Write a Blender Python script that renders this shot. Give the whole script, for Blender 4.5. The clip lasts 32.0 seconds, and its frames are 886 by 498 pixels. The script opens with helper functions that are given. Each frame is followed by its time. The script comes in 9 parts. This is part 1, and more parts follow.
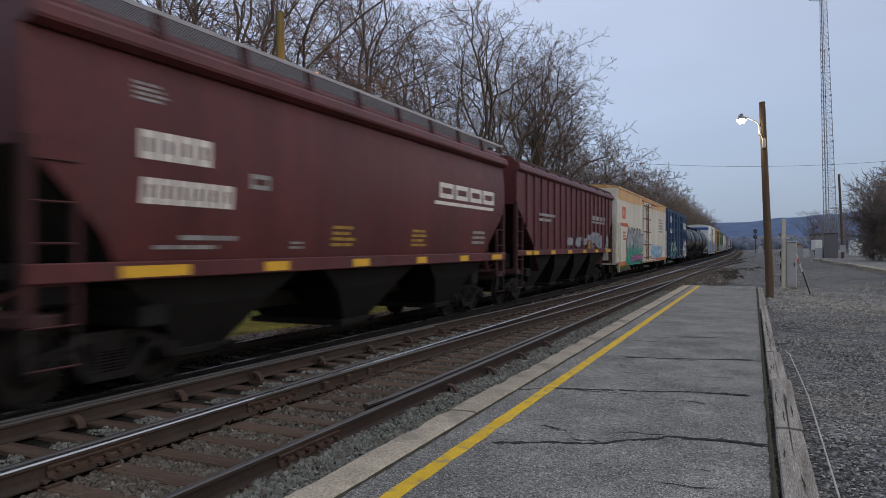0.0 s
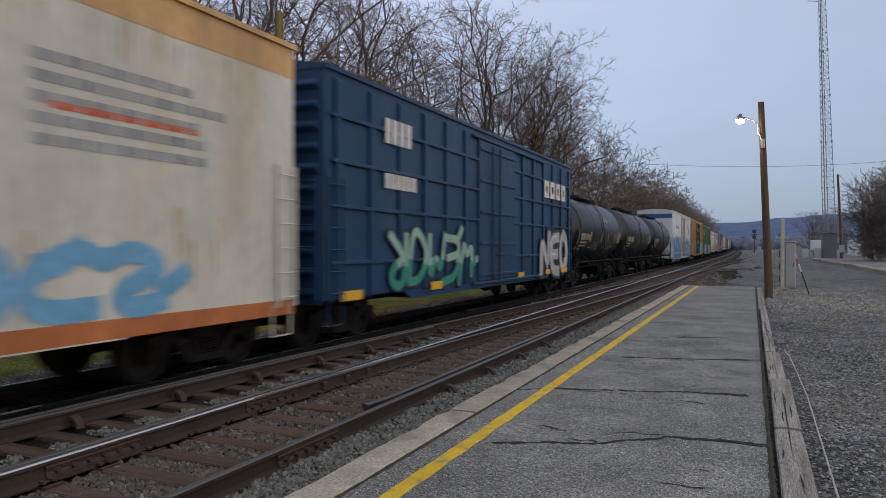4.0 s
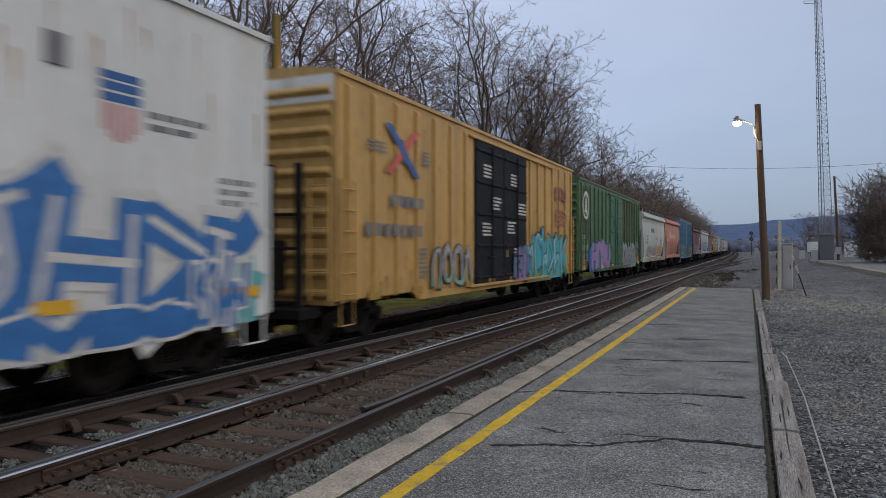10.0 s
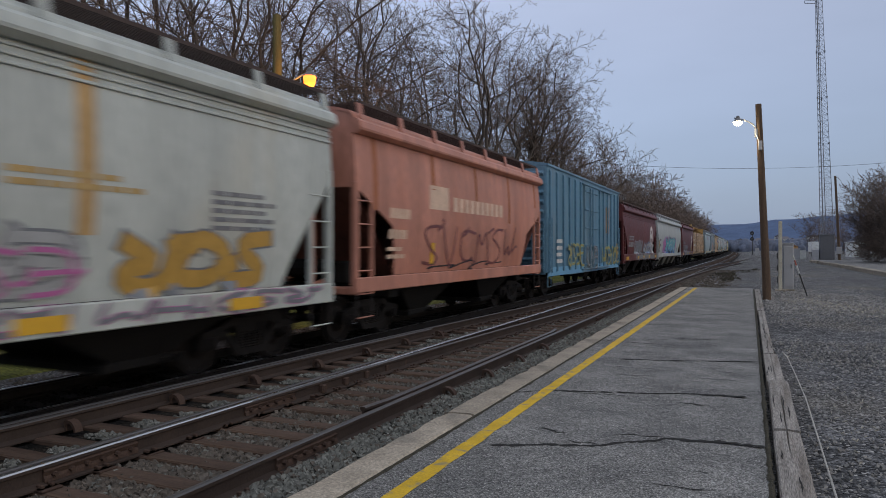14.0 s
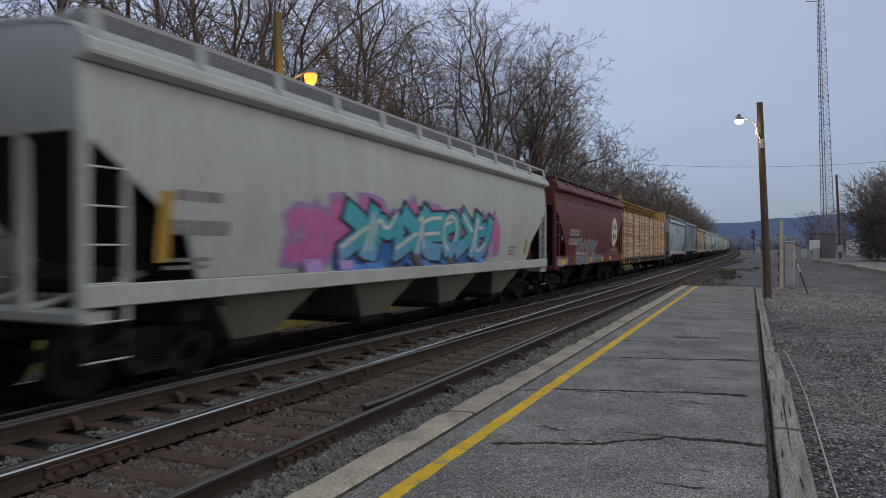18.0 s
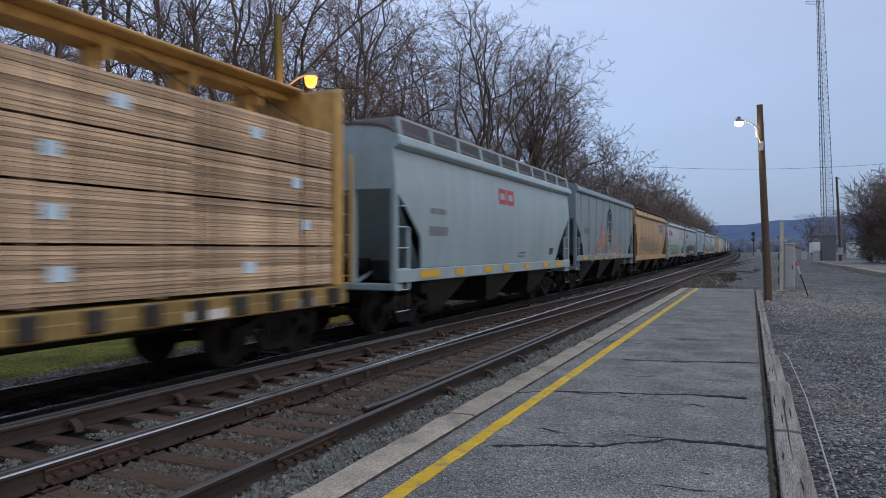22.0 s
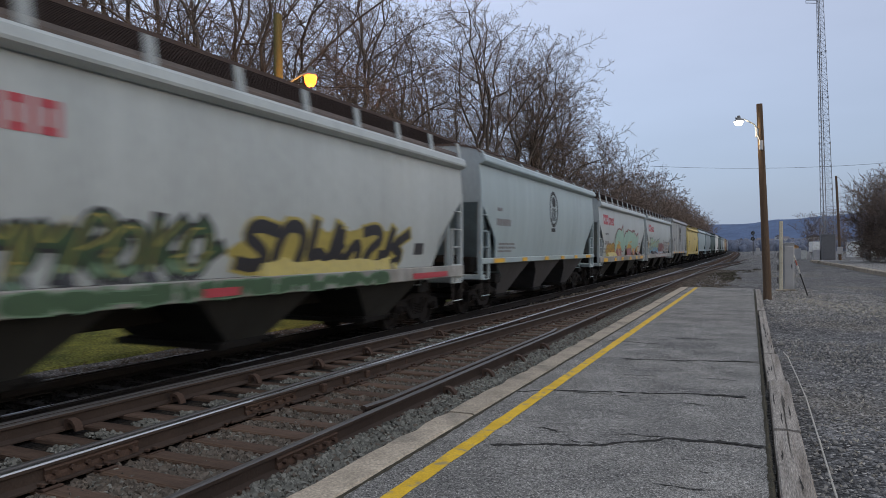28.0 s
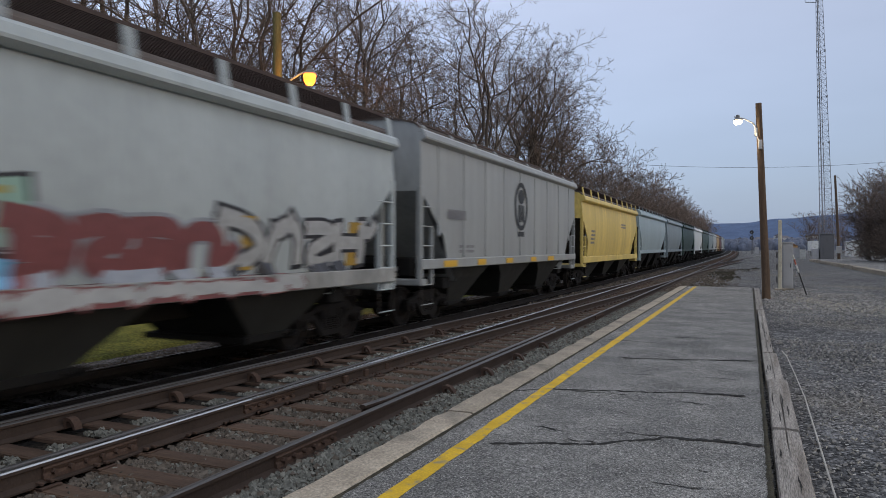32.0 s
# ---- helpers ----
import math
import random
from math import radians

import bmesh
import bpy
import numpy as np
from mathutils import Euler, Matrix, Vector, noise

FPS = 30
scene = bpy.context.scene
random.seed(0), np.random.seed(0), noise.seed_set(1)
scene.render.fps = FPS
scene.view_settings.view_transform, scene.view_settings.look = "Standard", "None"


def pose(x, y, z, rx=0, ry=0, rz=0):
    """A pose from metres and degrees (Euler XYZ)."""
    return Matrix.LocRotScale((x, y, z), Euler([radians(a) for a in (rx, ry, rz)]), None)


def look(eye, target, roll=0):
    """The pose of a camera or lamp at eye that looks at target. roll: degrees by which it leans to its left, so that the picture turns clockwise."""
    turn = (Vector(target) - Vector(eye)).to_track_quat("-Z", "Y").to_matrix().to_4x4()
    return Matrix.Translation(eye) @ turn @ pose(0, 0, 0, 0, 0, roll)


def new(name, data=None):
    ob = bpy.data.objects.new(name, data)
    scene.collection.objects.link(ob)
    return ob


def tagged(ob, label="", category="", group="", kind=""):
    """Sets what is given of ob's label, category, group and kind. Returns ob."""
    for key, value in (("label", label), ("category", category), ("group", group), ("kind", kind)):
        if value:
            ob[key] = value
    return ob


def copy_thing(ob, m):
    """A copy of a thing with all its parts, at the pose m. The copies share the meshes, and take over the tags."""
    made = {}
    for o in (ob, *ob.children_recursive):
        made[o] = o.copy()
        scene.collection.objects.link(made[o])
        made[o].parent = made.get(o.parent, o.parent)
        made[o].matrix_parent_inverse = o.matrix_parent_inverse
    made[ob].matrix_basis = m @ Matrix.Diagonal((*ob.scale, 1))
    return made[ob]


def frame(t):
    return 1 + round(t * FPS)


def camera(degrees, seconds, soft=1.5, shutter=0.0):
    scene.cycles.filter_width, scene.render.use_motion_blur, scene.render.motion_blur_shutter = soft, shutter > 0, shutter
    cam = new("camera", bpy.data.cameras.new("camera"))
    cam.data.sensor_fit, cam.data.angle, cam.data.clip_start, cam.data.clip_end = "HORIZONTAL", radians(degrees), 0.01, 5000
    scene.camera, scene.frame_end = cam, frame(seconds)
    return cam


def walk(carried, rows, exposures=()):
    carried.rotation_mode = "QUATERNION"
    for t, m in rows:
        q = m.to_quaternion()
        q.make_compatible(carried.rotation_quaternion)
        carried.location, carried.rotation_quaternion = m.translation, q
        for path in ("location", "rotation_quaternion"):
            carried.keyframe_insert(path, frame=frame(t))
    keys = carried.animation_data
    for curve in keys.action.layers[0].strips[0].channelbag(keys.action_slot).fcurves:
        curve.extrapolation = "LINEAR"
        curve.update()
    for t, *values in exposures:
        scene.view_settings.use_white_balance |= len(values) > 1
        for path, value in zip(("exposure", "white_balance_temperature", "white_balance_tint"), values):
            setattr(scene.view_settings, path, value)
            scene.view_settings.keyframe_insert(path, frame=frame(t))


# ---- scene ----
cam = camera(65.2, 32.0, soft=0.9, shutter=0.5)


def eye(turn, tilt, lean):
    """The hand-held camera's pose: it stands still and only sways a little."""
    return pose(0, 0, 1.72, 0, 0, turn) @ pose(0, 0, 0, 90 + tilt) @ pose(0, 0, 0, 0, 0, lean)


walk(cam, [
    (0, eye(24.348, -0.259, 0.081)), (0.5, eye(24.351, -0.295, 0.057)), (1, eye(24.337, -0.310, 0.042)), (1.5, eye(24.277, -0.344, 0.112)),
    (2, eye(24.235, -0.387, 0.174)), (2.5, eye(24.210, -0.386, 0.169)), (3, eye(24.191, -0.346, 0.150)), (3.5, eye(24.243, -0.305, 0.116)),
    (5.5, eye(24.257, -0.091, 0.014)), (6, eye(24.256, -0.140, -0.001)), (6.5, eye(24.245, -0.189, -0.021)), (7, eye(24.214, -0.185, -0.025)),
    (7.5, eye(24.201, -0.145, 0.018)), (8, eye(24.198, -0.120, 0.064)), (8.5, eye(24.174, -0.075, 0.005)), (9, eye(24.155, -0.056, -0.007)),
    (9.5, eye(24.124, -0.057, -0.017)), (10, eye(24.078, -0.043, -0.029)), (10.5, eye(24.050, 0.009, -0.055)), (11, eye(24.046, 0.009, -0.064)),
    (11.5, eye(24.053, -0.037, -0.064)), (12, eye(24.055, -0.061, -0.120)), (12.5, eye(24.062, -0.070, -0.166)), (13, eye(24.088, -0.081, -0.159)),
    (13.5, eye(24.112, -0.077, -0.122)), (14, eye(24.132, -0.050, -0.045)), (14.5, eye(24.159, 0.002, -0.048)), (16.5, eye(24.202, -0.131, -0.003)),
    (17, eye(24.198, -0.138, 0.000)), (17.5, eye(24.194, -0.149, -0.011)), (18, eye(24.197, -0.192, -0.000)), (18.5, eye(24.183, -0.217, -0.003)),
    (19, eye(24.148, -0.257, -0.017)), (19.5, eye(24.130, -0.260, -0.029)), (20, eye(24.080, -0.223, -0.055)), (20.5, eye(24.043, -0.168, -0.041)),
    (21, eye(24.104, -0.087, -0.038)), (21.5, eye(24.179, -0.043, 0.015)), (22, eye(24.212, -0.012, 0.005)), (22.5, eye(24.227, 0.011, 0.000)),
    (23, eye(24.221, -0.020, 0.029)), (23.5, eye(24.136, -0.074, 0.021)), (24, eye(24.060, -0.112, -0.015)), (24.5, eye(24.073, -0.129, -0.035)),
    (25, eye(24.114, -0.170, -0.070)), (25.5, eye(24.132, -0.222, -0.066)), (27.5, eye(24.149, -0.081, 0.033)), (28, eye(24.180, -0.093, 0.032)),
    (28.5, eye(24.189, -0.146, 0.017)), (29, eye(24.197, -0.207, -0.005)), (29.5, eye(24.214, -0.255, -0.025)), (30, eye(24.147, -0.317, -0.027)),
    (30.5, eye(24.083, -0.323, -0.008)), (31, eye(24.034, -0.277, 0.010)), (31.5, eye(24.043, -0.239, 0.067)), (32, eye(24.106, -0.185, 0.081)),
], exposures=[
    (0, 0.05, 6500, 10), (3, 0.05, 6500, 10), (6, 0.06, 6650, 12), (8, 0.06, 6600, 11), (9, 0.04, 6500, 10), (10, -0.04, 6450, 10), (11, -0.16, 6350, 13), (12, -0.16, 6350, 13),
    (12.5, -0.15, 6450, 16), (13, -0.14, 6550, 18), (13.5, -0.14, 6450, 14), (14, -0.14, 6350, 11), (16.5, -0.13, 6600, 12), (17, -0.13, 6600, 12), (18, -0.14, 6500, 9), (19, -0.08, 6450, 10), (20, 0.05, 6500, 9),
    (20.5, 0.06, 6500, 8), (21, 0.07, 6350, 9), (21.5, 0.08, 6000, 10), (22, 0.08, 5950, 10), (22.5, 0.08, 6000, 12), (23, 0.08, 6200, 12), (23.5, 0.08, 6400, 10), (24, 0.09, 6500, 10), (32, 0.1, 6450, 10)])

# ---- sky and light: an overcast evening ----
world = bpy.data.worlds.new("evening_sky")
scene.world = world
world.use_nodes = True
wn, wl = world.node_tree.nodes, world.node_tree.links
wn.clear()
sky = wn.new("ShaderNodeTexSky")
sky.sky_type, sky.sun_disc = "NISHITA", False
sky.sun_elevation, sky.sun_rotation = radians(12), radians(100)
sky.air_density, sky.dust_density, sky.ozone_density = 1.0, 3.0, 2.0
coord = wn.new("ShaderNodeTexCoord")
split = wn.new("ShaderNodeSeparateXYZ")
wl.new(coord.outputs["Generated"], split.inputs[0])
ramp = wn.new("ShaderNodeValToRGB")
wl.new(split.outputs["Z"], ramp.inputs["Fac"])
cr = ramp.color_ramp
cr.elements[0].position, cr.elements[0].color = 0.0, (0.353, 0.445, 0.608, 1)
cr.elements[1].position, cr.elements[1].color = 1.0, (0.97, 1.03, 1.15, 1)
e = cr.elements.new(0.12)
e.color = (0.393, 0.475, 0.655, 1)
e = cr.elements.new(0.32)
e.color = (0.51, 0.565, 0.735, 1)
cloud = wn.new("ShaderNodeTexNoise")
cloud.inputs["Scale"].default_value, cloud.inputs["Detail"].default_value = 2.2, 4.0
stretch = wn.new("ShaderNodeMapping")
stretch.inputs["Scale"].default_value = (1, 1, 3.5)
wl.new(coord.outputs["Generated"], stretch.inputs[0])
wl.new(stretch.outputs[0], cloud.inputs["Vector"])
cloud_range = wn.new("ShaderNodeMapRange")
cloud_range.inputs["From Min"].default_value, cloud_range.inputs["From Max"].default_value = 0.3, 0.7
cloud_range.inputs["To Min"].default_value, cloud_range.inputs["To Max"].default_value = 0.93, 1.07
wl.new(cloud.outputs["Fac"], cloud_range.inputs["Value"])
veil = wn.new("ShaderNodeMix")
veil.data_type, veil.blend_type = "RGBA", "MULTIPLY"
veil.inputs["Factor"].default_value = 1.0
wl.new(ramp.outputs["Color"], veil.inputs["A"])
wl.new(cloud_range.outputs["Result"], veil.inputs["B"])
# the cloud is thinner towards the wood
side = wn.new("ShaderNodeMapRange")
side.inputs["From Min"].default_value, side.inputs["From Max"].default_value = -0.75, 0.15
side.inputs["To Min"].default_value, side.inputs["To Max"].default_value = 1.4, 0.99
wl.new(split.outputs["X"], side.inputs["Value"])
thin = wn.new("ShaderNodeMix")
thin.data_type, thin.blend_type = "RGBA", "MULTIPLY"
thin.inputs["Factor"].default_value = 1.0
wl.new(veil.outputs["Result"], thin.inputs["A"])
wl.new(side.outputs["Result"], thin.inputs["B"])
clear_air = wn.new("ShaderNodeBackground")
clear_air.inputs["Strength"].default_value = 0.05
wl.new(sky.outputs["Color"], clear_air.inputs["Color"])
overcast = wn.new("ShaderNodeBackground")
overcast.inputs["Strength"].default_value = 0.78
wl.new(thin.outputs["Result"], overcast.inputs["Color"])
both = wn.new("ShaderNodeAddShader")
wl.new(clear_air.outputs[0], both.inputs[0])
wl.new(overcast.outputs[0], both.inputs[1])
wout = wn.new("ShaderNodeOutputWorld")
wl.new(both.outputs[0], wout.inputs["Surface"])

sun = new("sun", bpy.data.lights.new("sun", "SUN"))
sun.data.energy, sun.data.angle, sun.data.color = 0.5, radians(40), (1.0, 0.95, 0.9)
sun.matrix_world = look((30, -12, 40), (0, 0, 0))

# ---- materials ----
MATS = {}


def mat(name, color, rough=0.7, metal=0.0, vary=0.25, scale=3.0, fine=40.0, bump=0.15, dark=None, stretch=(1, 1, 1),
        spots=None, spot_scale=1.2, spot_from=0.55, spot_to=0.7, per_piece=0.0, distance=0.01, speck=0.0, speck_scale=180.0, cells=0.0, cell_scale=60.0, chips=None, streak=0.0, spec=None):
    """Procedural paint or stuff: broad and fine mottling, optional stains with soft edges, fine relief."""
    if name in MATS:
        return MATS[name]
    m = bpy.data.materials.new(name)
    m.use_nodes = True
    n, l = m.node_tree.nodes, m.node_tree.links
    b = n["Principled BSDF"]
    tc, mp = n.new("ShaderNodeTexCoord"), n.new("ShaderNodeMapping")
    mp.inputs["Scale"].default_value = stretch
    l.new(tc.outputs["Object"], mp.inputs[0])

    def tex(s, detail=5.0):
        t = n.new("ShaderNodeTexNoise")
        t.inputs["Scale"].default_value, t.inputs["Detail"].default_value = s, detail
        l.new(mp.outputs[0], t.inputs["Vector"])
        return t.outputs["Fac"]

    def rng(v, a, c, x, y):
        r = n.new("ShaderNodeMapRange")
        for key, val in (("From Min", a), ("From Max", c), ("To Min", x), ("To Max", y)):
            r.inputs[key].default_value = val
        l.new(v, r.inputs["Value"])
        return r.outputs["Result"]

    def mix(kind, fac, a, c):
        x = n.new("ShaderNodeMix")
        x.data_type, x.blend_type = "RGBA", kind
        for slot, v in (("Factor", fac), ("A", a), ("B", c)):
            if hasattr(v, "is_output"):
                l.new(v, x.inputs[slot])
            elif slot == "Factor":
                x.inputs[slot].default_value = v
            else:
                x.inputs[slot].default_value = (*v, 1)
        return x.outputs["Result"]

    broad, grain = tex(scale), tex(fine, 3.0)
    d = dark or tuple(c * 0.55 for c in color)
    col = mix("MIX", rng(broad, 0.3, 0.72, 0, vary * 2), color, d)
    g = rng(grain, 0.25, 0.75, 1 - vary * 0.8, 1 + vary * 0.8)
    col = mix("MULTIPLY", 1.0, col, g)
    if spots:
        sp = tex(spot_scale, 6.0)
        col = mix("MIX", rng(sp, spot_from, spot_to, 0, 0.85), col, spots)
    if speck:
        col = mix("MULTIPLY", 1.0, col, rng(tex(speck_scale, 2.0), 0.34, 0.66, 1 - speck, 1 + speck))
    relief = grain
    if cells:                                   # crushed stone: every cell its own tone, raised in its middle
        vo = n.new("ShaderNodeTexVoronoi")
        vo.inputs["Scale"].default_value = cell_scale
        l.new(mp.outputs[0], vo.inputs["Vector"])
        tone = n.new("ShaderNodeSeparateColor")
        l.new(vo.outputs["Color"], tone.inputs[0])
        col = mix("MULTIPLY", 1.0, col, rng(tone.outputs[0], 0, 1, 1 - cells, 1 + cells))
        col = mix("MULTIPLY", 1.0, col, rng(vo.outputs["Distance"], 0.25, 0.75, 1.1, 0.55))
        if chips:
            col = mix("MIX", rng(tone.outputs[1], 0.92, 0.99, 0, 0.8), col, chips)
        relief = rng(vo.outputs["Distance"], 0, 0.8, 1, 0)
    if streak:                                  # rain streaks down the sides
        m2 = n.new("ShaderNodeMapping")
        m2.inputs["Scale"].default_value = (1, 1, 0.05)
        l.new(tc.outputs["Object"], m2.inputs[0])
        t2 = n.new("ShaderNodeTexNoise")
        t2.inputs["Scale"].default_value, t2.inputs["Detail"].default_value = 3.5, 6.0
        l.new(m2.outputs[0], t2.inputs["Vector"])
        col = mix("MULTIPLY", 1.0, col, rng(t2.outputs["Fac"], 0.32, 0.68, 1 - streak, 1 + streak * 0.6))
    if per_piece:
        info = n.new("ShaderNodeObjectInfo")
        geo = n.new("ShaderNodeNewGeometry")
        add = n.new("ShaderNodeMath")
        add.operation = "ADD"
        l.new(info.outputs["Random"], add.inputs[0])
        l.new(geo.outputs["Random Per Island"], add.inputs[1])
        col = mix("MULTIPLY", 1.0, col, rng(add.outputs[0], 0, 2, 1 - per_piece, 1 + per_piece))
    l.new(col, b.inputs["Base Color"])
    l.new(rng(grain, 0.3, 0.7, max(rough - 0.1, 0.05), min(rough + 0.1, 1)), b.inputs["Roughness"])
    b.inputs["Metallic"].default_value = metal
    if rough >= 0.68 or spec is not None:
        b.inputs["Specular IOR Level"].default_value = 0.12 if spec is None else spec
    if bump:
        bm = n.new("ShaderNodeBump")
        bm.inputs["Strength"].default_value, bm.inputs["Distance"].default_value = bump, distance
        l.new(relief, bm.inputs["Height"])
        l.new(bm.outputs["Normal"], b.inputs["Normal"])
    MATS[name] = m
    return m


def glow(name, color, power):
    m = bpy.data.materials.new(name)
    m.use_nodes = True
    b = m.node_tree.nodes["Principled BSDF"]
    b.inputs["Base Color"].default_value = (*color, 1)
    b.inputs["Emission Color"].default_value = (*color, 1)
    b.inputs["Emission Strength"].default_value = power
    return m


ASPHALT = mat("asphalt", (0.245, 0.238, 0.222), 0.95, vary=0.38, scale=1.6, fine=35, bump=0.7, distance=0.008, dark=(0.11, 0.108, 0.104), spots=(0.105, 0.104, 0.102), spot_scale=0.55, spot_from=0.5, spot_to=0.75, cells=0.65, cell_scale=105, chips=(0.5, 0.48, 0.44), speck=0.08, speck_scale=9.0)
CRACK = mat("crack", (0.028, 0.027, 0.025), 0.95)
YELLOW_LINE = mat("yellow_line", (0.58, 0.37, 0.03), 0.75, vary=0.3, scale=6, fine=60, spots=(0.22, 0.19, 0.12), spot_scale=9, spot_from=0.55, spot_to=0.66)
CONCRETE = mat("concrete", (0.32, 0.275, 0.215), 0.9, vary=0.35, scale=3, fine=60, bump=0.6, spots=(0.12, 0.11, 0.095), spot_scale=2.2, spot_from=0.5, spot_to=0.75, per_piece=0.2, speck=0.18, speck_scale=50)
GRAVEL = mat("gravel_ground", (0.15, 0.148, 0.148), 0.95, vary=0.6, scale=0.45, fine=12, speck=0.3, speck_scale=2.6, bump=1.0, distance=0.02, spots=(0.165, 0.145, 0.115), spot_scale=0.16, cells=0.85, cell_scale=38, chips=(0.45, 0.43, 0.4))
DIRT = mat("dark_dirt", (0.05, 0.045, 0.032), 0.95, vary=0.5, scale=6, fine=40, bump=1.0, distance=0.02, spots=(0.055, 0.048, 0.032), spot_scale=3)
GRAVEL_STONE = mat("yard_stone", (0.2, 0.192, 0.178), 0.9, vary=0.25, scale=4, fine=40, bump=0.3, per_piece=0.9)
BALLAST_BED = mat("ballast_bed", (0.03, 0.025, 0.02), 0.95, vary=0.4, scale=2, fine=26, bump=1.0, distance=0.03, spots=(0.028, 0.02, 0.016), spot_scale=0.5, cells=0.6, cell_scale=24)
STONE = mat("ballast_stone", (0.14, 0.139, 0.122), 0.9, vary=0.3, scale=4, fine=40, bump=0.3, per_piece=0.85)
BROWN_STONE = mat("brown_ballast_stone", (0.086, 0.073, 0.06), 0.9, vary=0.35, scale=4, fine=40, bump=0.3, per_piece=0.85)
TIE_WOOD = mat("tie_wood", (0.095, 0.064, 0.048), 0.9, vary=0.4, scale=3, fine=30, bump=0.6, stretch=(0.25, 2.0, 2.0), per_piece=0.3, spots=(0.14, 0.09, 0.06), spot_scale=0.8)
RAIL_RUST = mat("rail_rust", (0.05, 0.036, 0.029), 0.75, vary=0.3, scale=3, fine=50, bump=0.3, dark=(0.025, 0.018, 0.015))
RAIL_TOP = mat("rail_running_surface", (0.46, 0.46, 0.46), 0.3, metal=1.0, vary=0.15, scale=1.5, fine=20, bump=0.03, stretch=(3, 0.1, 1))
RAIL_DULL = mat("rail_dull_top", (0.1, 0.094, 0.09), 0.5, metal=0.6, vary=0.3, scale=2, fine=20, bump=0.05, stretch=(3, 0.15, 1))
# far rails and ties: near black, the train's shade is in the colour
RAIL_SHADED = mat("rail_oiled", (0.018, 0.015, 0.0135), 0.7, vary=0.3, scale=3, fine=50, bump=0.3)
IRON = mat("rusty_iron", (0.07, 0.045, 0.034), 0.8, vary=0.35, scale=5, fine=60, bump=0.4)
TIMBER = mat("weathered_timber", (0.265, 0.242, 0.215), 0.9, vary=0.4, scale=5, fine=30, bump=0.6, distance=0.012, stretch=(4.0, 0.3, 2.0), spots=(0.1, 0.08, 0.065), spot_scale=1.8, spot_from=0.52, spot_to=0.72, per_piece=0.3, speck=0.35, speck_scale=40)
POLE_WOOD = mat("pole_wood", (0.12, 0.083, 0.057), 0.85, vary=0.4, scale=3, fine=40, bump=0.5, stretch=(3, 3, 0.2))
POLE_MOSS = mat("mossy_pole_wood", (0.16, 0.14, 0.06), 0.85, vary=0.4, scale=3, fine=40, bump=0.5, stretch=(3, 3, 0.2))
GALV = mat("galvanised_steel", (0.42, 0.43, 0.44), 0.5, metal=0.5, vary=0.2)
GREY_PAINT = mat("grey_cabinet_paint", (0.32, 0.32, 0.32), 0.6, vary=0.15)
GREEN_GREY = mat("dark_grey_steel_paint", (0.105, 0.105, 0.11), 0.6, vary=0.15)
WHITE_PAINT = mat("white_paint", (0.62, 0.62, 0.58), 0.6, vary=0.2, spots=(0.35, 0.32, 0.26), spot_scale=2)
BLACK_PAINT = mat("black_paint", (0.018, 0.018, 0.018), 0.5)
GRASS = mat("grass_ground", (0.17, 0.17, 0.036), 0.95, vary=0.5, scale=1.2, fine=18, bump=1.0, distance=0.05, dark=(0.055, 0.07, 0.016), spots=(0.11, 0.1, 0.04), spot_scale=0.5, speck=0.5, speck_scale=22)
LEAF_LITTER = mat("leaf_litter", (0.075, 0.055, 0.038), 0.95, vary=0.4, scale=1, fine=9, bump=0.8, distance=0.05)
BARK = mat("bark", (0.115, 0.095, 0.08), 0.9, vary=0.4, scale=2, fine=20, bump=0.6, per_piece=0.2)
TWIG = mat("twig", (0.175, 0.131, 0.107), 0.9, vary=0.3, scale=1, fine=10, bump=0, per_piece=0.25)
# distance haze is mixed into the ridge's blue base colour
HAZED_HILL = mat("distant_wooded_hill", (0.075, 0.11, 0.19), 1.0, vary=0.3, scale=0.02, fine=0.15, bump=0)
# far track's ballast, darkened in colour for the shade beneath the train
SHADED_BALLAST = mat("oiled_ballast", (0.013, 0.012, 0.011), 0.95, vary=0.4, scale=2, fine=26, bump=1.0, distance=0.03, cells=0.55, cell_scale=24)

